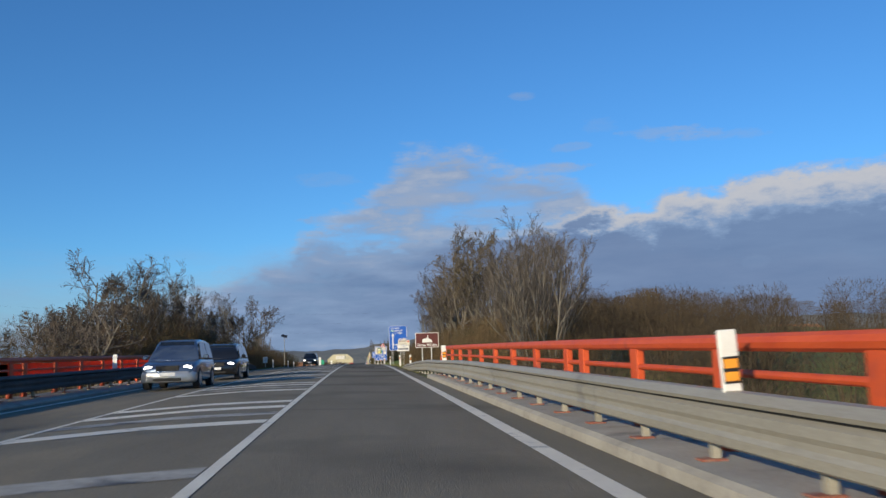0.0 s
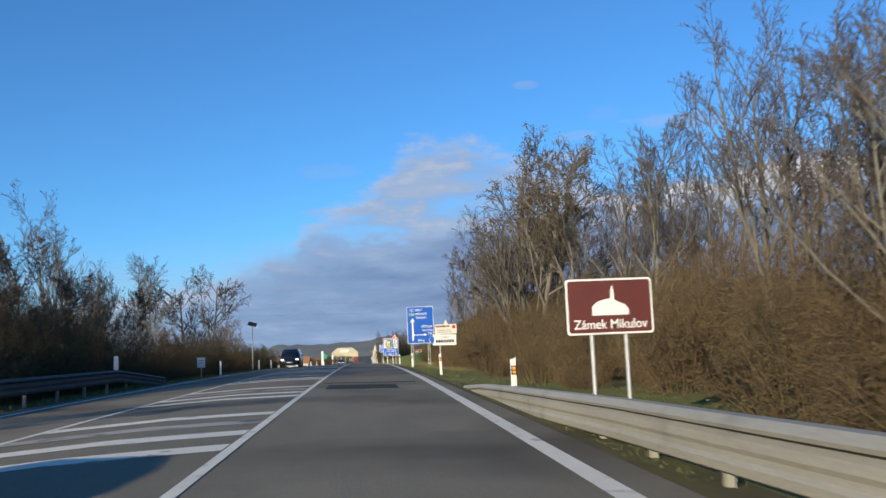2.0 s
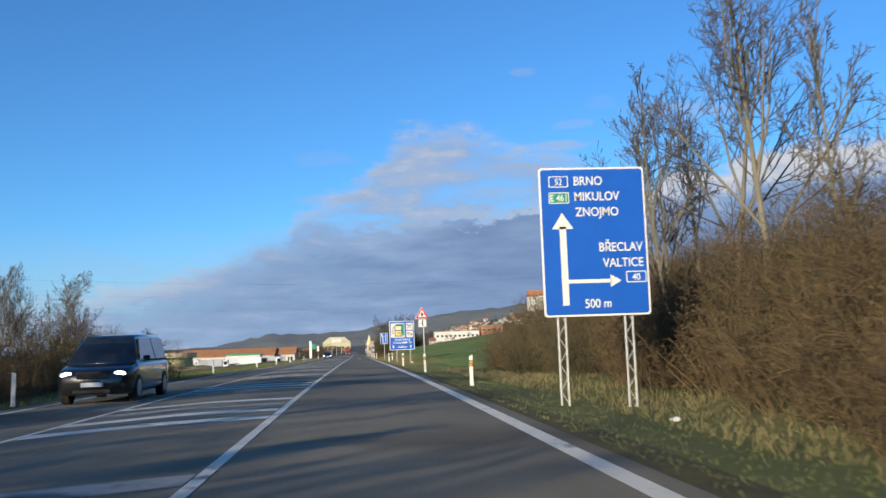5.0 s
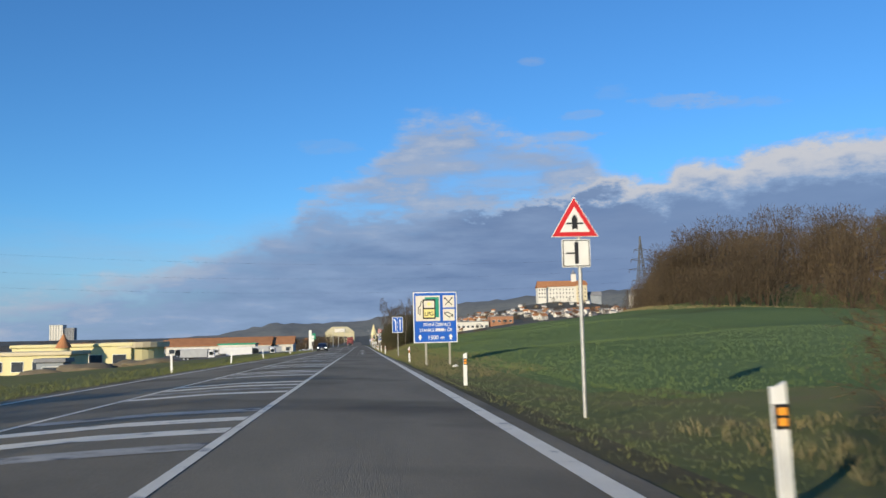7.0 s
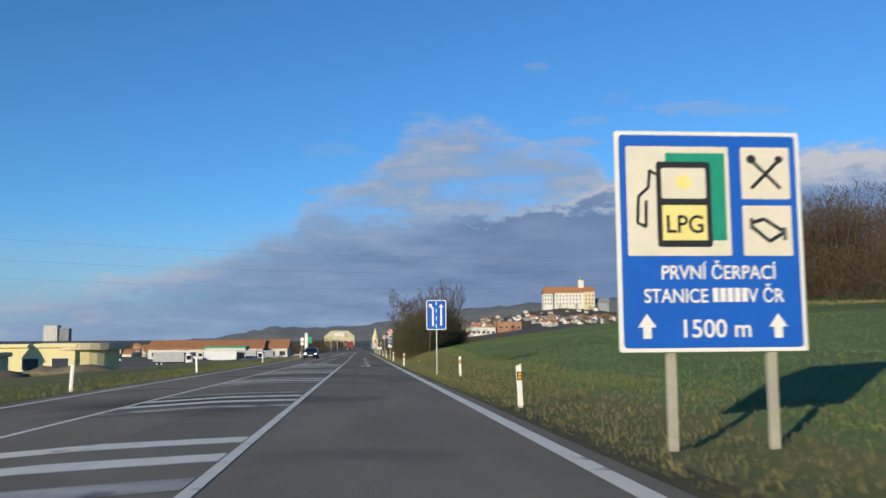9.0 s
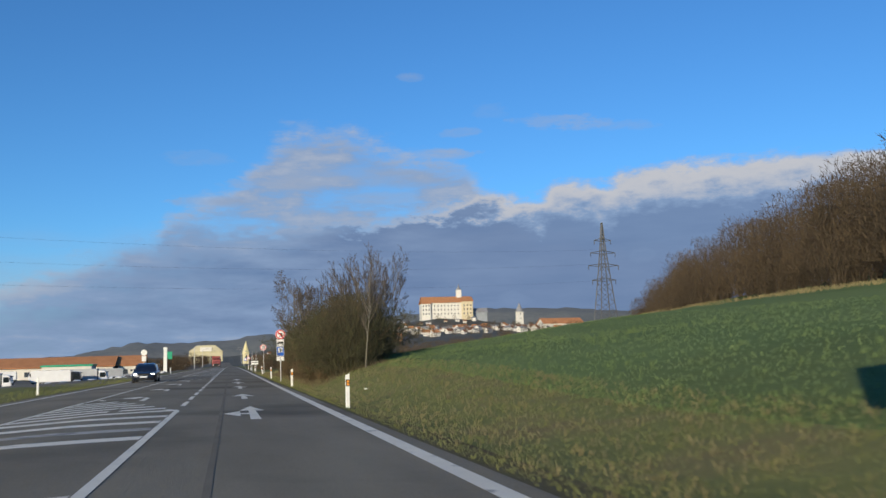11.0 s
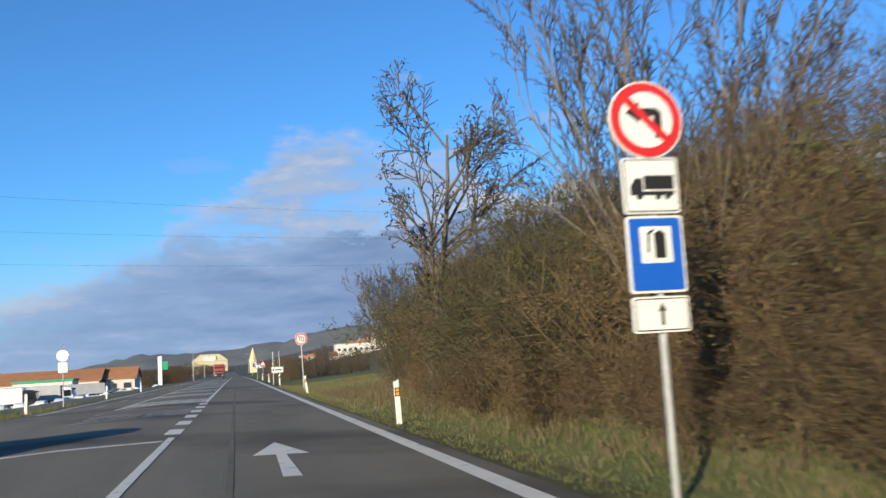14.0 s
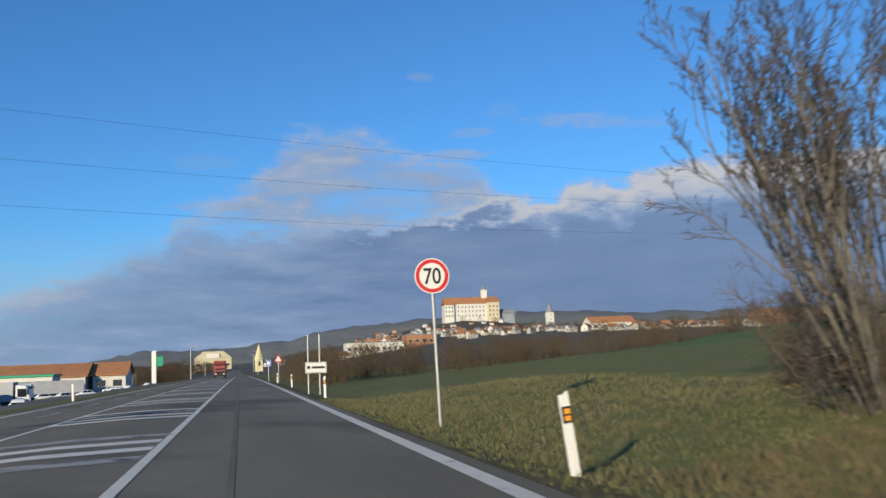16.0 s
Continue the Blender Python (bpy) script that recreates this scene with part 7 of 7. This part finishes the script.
lamp = street_lamp(-13, 560)
for x, y in ((-13, 660), (-12, 780), (6, 640), (6, 740)):
    copy_thing(lamp, stand(x, y, 0 if x < 0 else 180))


PYLON_STEEL = surface("dull_pylon_steel", (0.07, 0.072, 0.075), (0.13, 0.133, 0.137), 2, 0.6, 0.1, 20, metal=0.3)


def pylon():
    x, y = 99.7, 444.0
    z0 = land(x, y)
    H = 34.4 - z0
    t = thing("power_pylon", "grey steel lattice power pylon with three cross-arms", "pylon", pose(x, y, z0))

    def half(f):
        return 2.9 * (1 - f) ** 1.3 + 0.5 * f * (1 - f) + 0.12

    for sx in (-1, 1):
        for sy in (-1, 1):
            bm = bmesh.new()
            fs = [0, 0.2, 0.4, 0.6, 0.8, 1.0]
            for a, b in zip(fs, fs[1:]):
                rod(bm, (sx * half(a), sy * half(a), a * H - (0.3 if a == 0 else 0)), (sx * half(b), sy * half(b), b * H), 0.14, n=5)
            part("leg", bm, PYLON_STEEL, t)
    bm = bmesh.new()
    fs = [k / 12 for k in range(13)]
    for k, (a, b) in enumerate(zip(fs, fs[1:])):
        ha, hb = half(a), half(b)
        for p, q in (((-ha, -ha), (hb, -hb)), ((ha, -ha), (-hb, -hb)), ((-ha, ha), (hb, hb)), ((ha, ha), (-hb, hb)), ((-ha, -ha), (-hb, hb)), ((ha, -ha), (hb, hb))):
            rod(bm, (*p, a * H), (*q, b * H), 0.07, n=4)
    part("bracing", bm, PYLON_STEEL, t)
    for z, l in ((29.5, 2.4), (26.0, 3.6), (22.5, 4.4), (18.5, 3.4)):
        bm = bmesh.new()
        zz = z - z0
        for s in (-1, 1):
            rod(bm, (0, 0, zz + 0.6), (s * l, 0, zz), 0.1, n=5)
            rod(bm, (0, 0, zz - 0.4), (s * l, 0, zz), 0.1, n=5)
            rod(bm, (s * l, 0, zz), (s * l, 0, zz - 1.2), 0.1, n=5)
        part("cross_arm", bm, PYLON_STEEL, t)
    return t


pylon()


def cable(a, b, sag, label):
    cu = bpy.data.curves.new("power_cable", "CURVE")
    cu.dimensions, cu.bevel_depth, cu.bevel_resolution = "3D", 0.011, 1
    sp = cu.splines.new("POLY")
    n = 40
    sp.points.add(n)
    for k in range(n + 1):
        u = k / n
        sp.points[k].co = (a[0] + (b[0] - a[0]) * u, a[1] + (b[1] - a[1]) * u, a[2] + (b[2] - a[2]) * u - 4 * sag * u * (1 - u), 1)
    cu.materials.append(SIGN_BLACK)
    return tagged(new("power_cable", cu), label, "cable", "power cables")


for z, zb, dx in ((26.8, 27.5, -2.8), (22.8, 23, -4.2), (18.3, 19.5, -3.2)):
    cable((99.7 + dx, 444, z), (-160, 330, zb), 5.0, "thin dark power cable hung from the pylon")
tp = thing("power_pole", "tall wooden pole carrying the power cables", "pole", stand(-160, 330))
part("shaft", rod(bmesh.new(), (0, 0, -0.5), (0, 0, 30), 0.3, 0.18, 8), BARK, tp)


# ---- distant hills ----
def hills():
    prof = ((-60, -0.2), (-30, -0.1), (-14, -0.1), (-9.5, 0.15), (-7.2, 0.55), (-5.8, 0.85), (-3.5, 0.82), (0, 0.9), (2.5, 1.25), (6, 1.85), (9, 2.1), (12, 2.3), (16.5, 2.5), (20.7, 2.45), (25, 2.15), (31, 2.05), (40, 1.7), (70, 0.8))
    R0 = 3300.0
    verts, faces = [], []
    azs = [-60 + 0.5 * k for k in range(261)]
    rows = ((0.8, -1.0), (0.88, 0.35), (0.95, 0.8), (1.0, 1.0), (1.1, 0.6), (1.2, -1.0))
    for f, g in rows:
        for a in azs:
            e = curve(prof, a) + 0.1 * noise.noise((a * 0.5, f * 7, 1)) + 0.05 * noise.noise((a * 2.1, 5, f * 9))
            z = R0 * math.tan(radians(e)) * g if g > 0 else -60
            if g > 0:
                z += noise.noise((a * 1.5, f * 20, 0)) * 8
            verts.append((R0 * f * math.sin(radians(a)), 250 + R0 * f * math.cos(radians(a)), z))
    w = len(azs)
    for j in range(len(rows) - 1):
        for i in range(w - 1):
            faces.append((j * w + i, j * w + i + 1, (j + 1) * w + i + 1, (j + 1) * w + i))
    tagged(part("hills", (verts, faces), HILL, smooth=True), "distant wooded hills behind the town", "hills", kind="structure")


# distance haze is painted in: woodland colour made paler and bluer
HILL = surface("haze_painted_hill", (0.1, 0.115, 0.12), (0.18, 0.185, 0.17), 0.008, 0.95, 0, 0.05)
hills()


# heaps of earth on the open ground
def mound(x, y, r, h):
    bm = bmesh.new()
    bmesh.ops.create_icosphere(bm, subdivisions=3, radius=1)
    for v in bm.verts:
        v.co = Vector((v.co.x * r, v.co.y * r * 0.7, v.co.z * h)) * (1 + 0.35 * noise.noise(v.co * 1.7 + Vector((x, y, 0))))
    ob = part("earth_heap", bm, EARTH, smooth=True)
    ob.matrix_basis = pose(x, y, land(x, y) - 0.1)
    tagged(ob, "low heap of brown earth on rough grass", "earth heap", "earth heaps")


for x, y, r, h in ((-44, 286, 5.0, 1.6), (-38, 290, 4.0, 1.3), (-33, 284, 5.0, 0.9), (-49, 280, 4, 1.1)):
    mound(x, y, r, h)
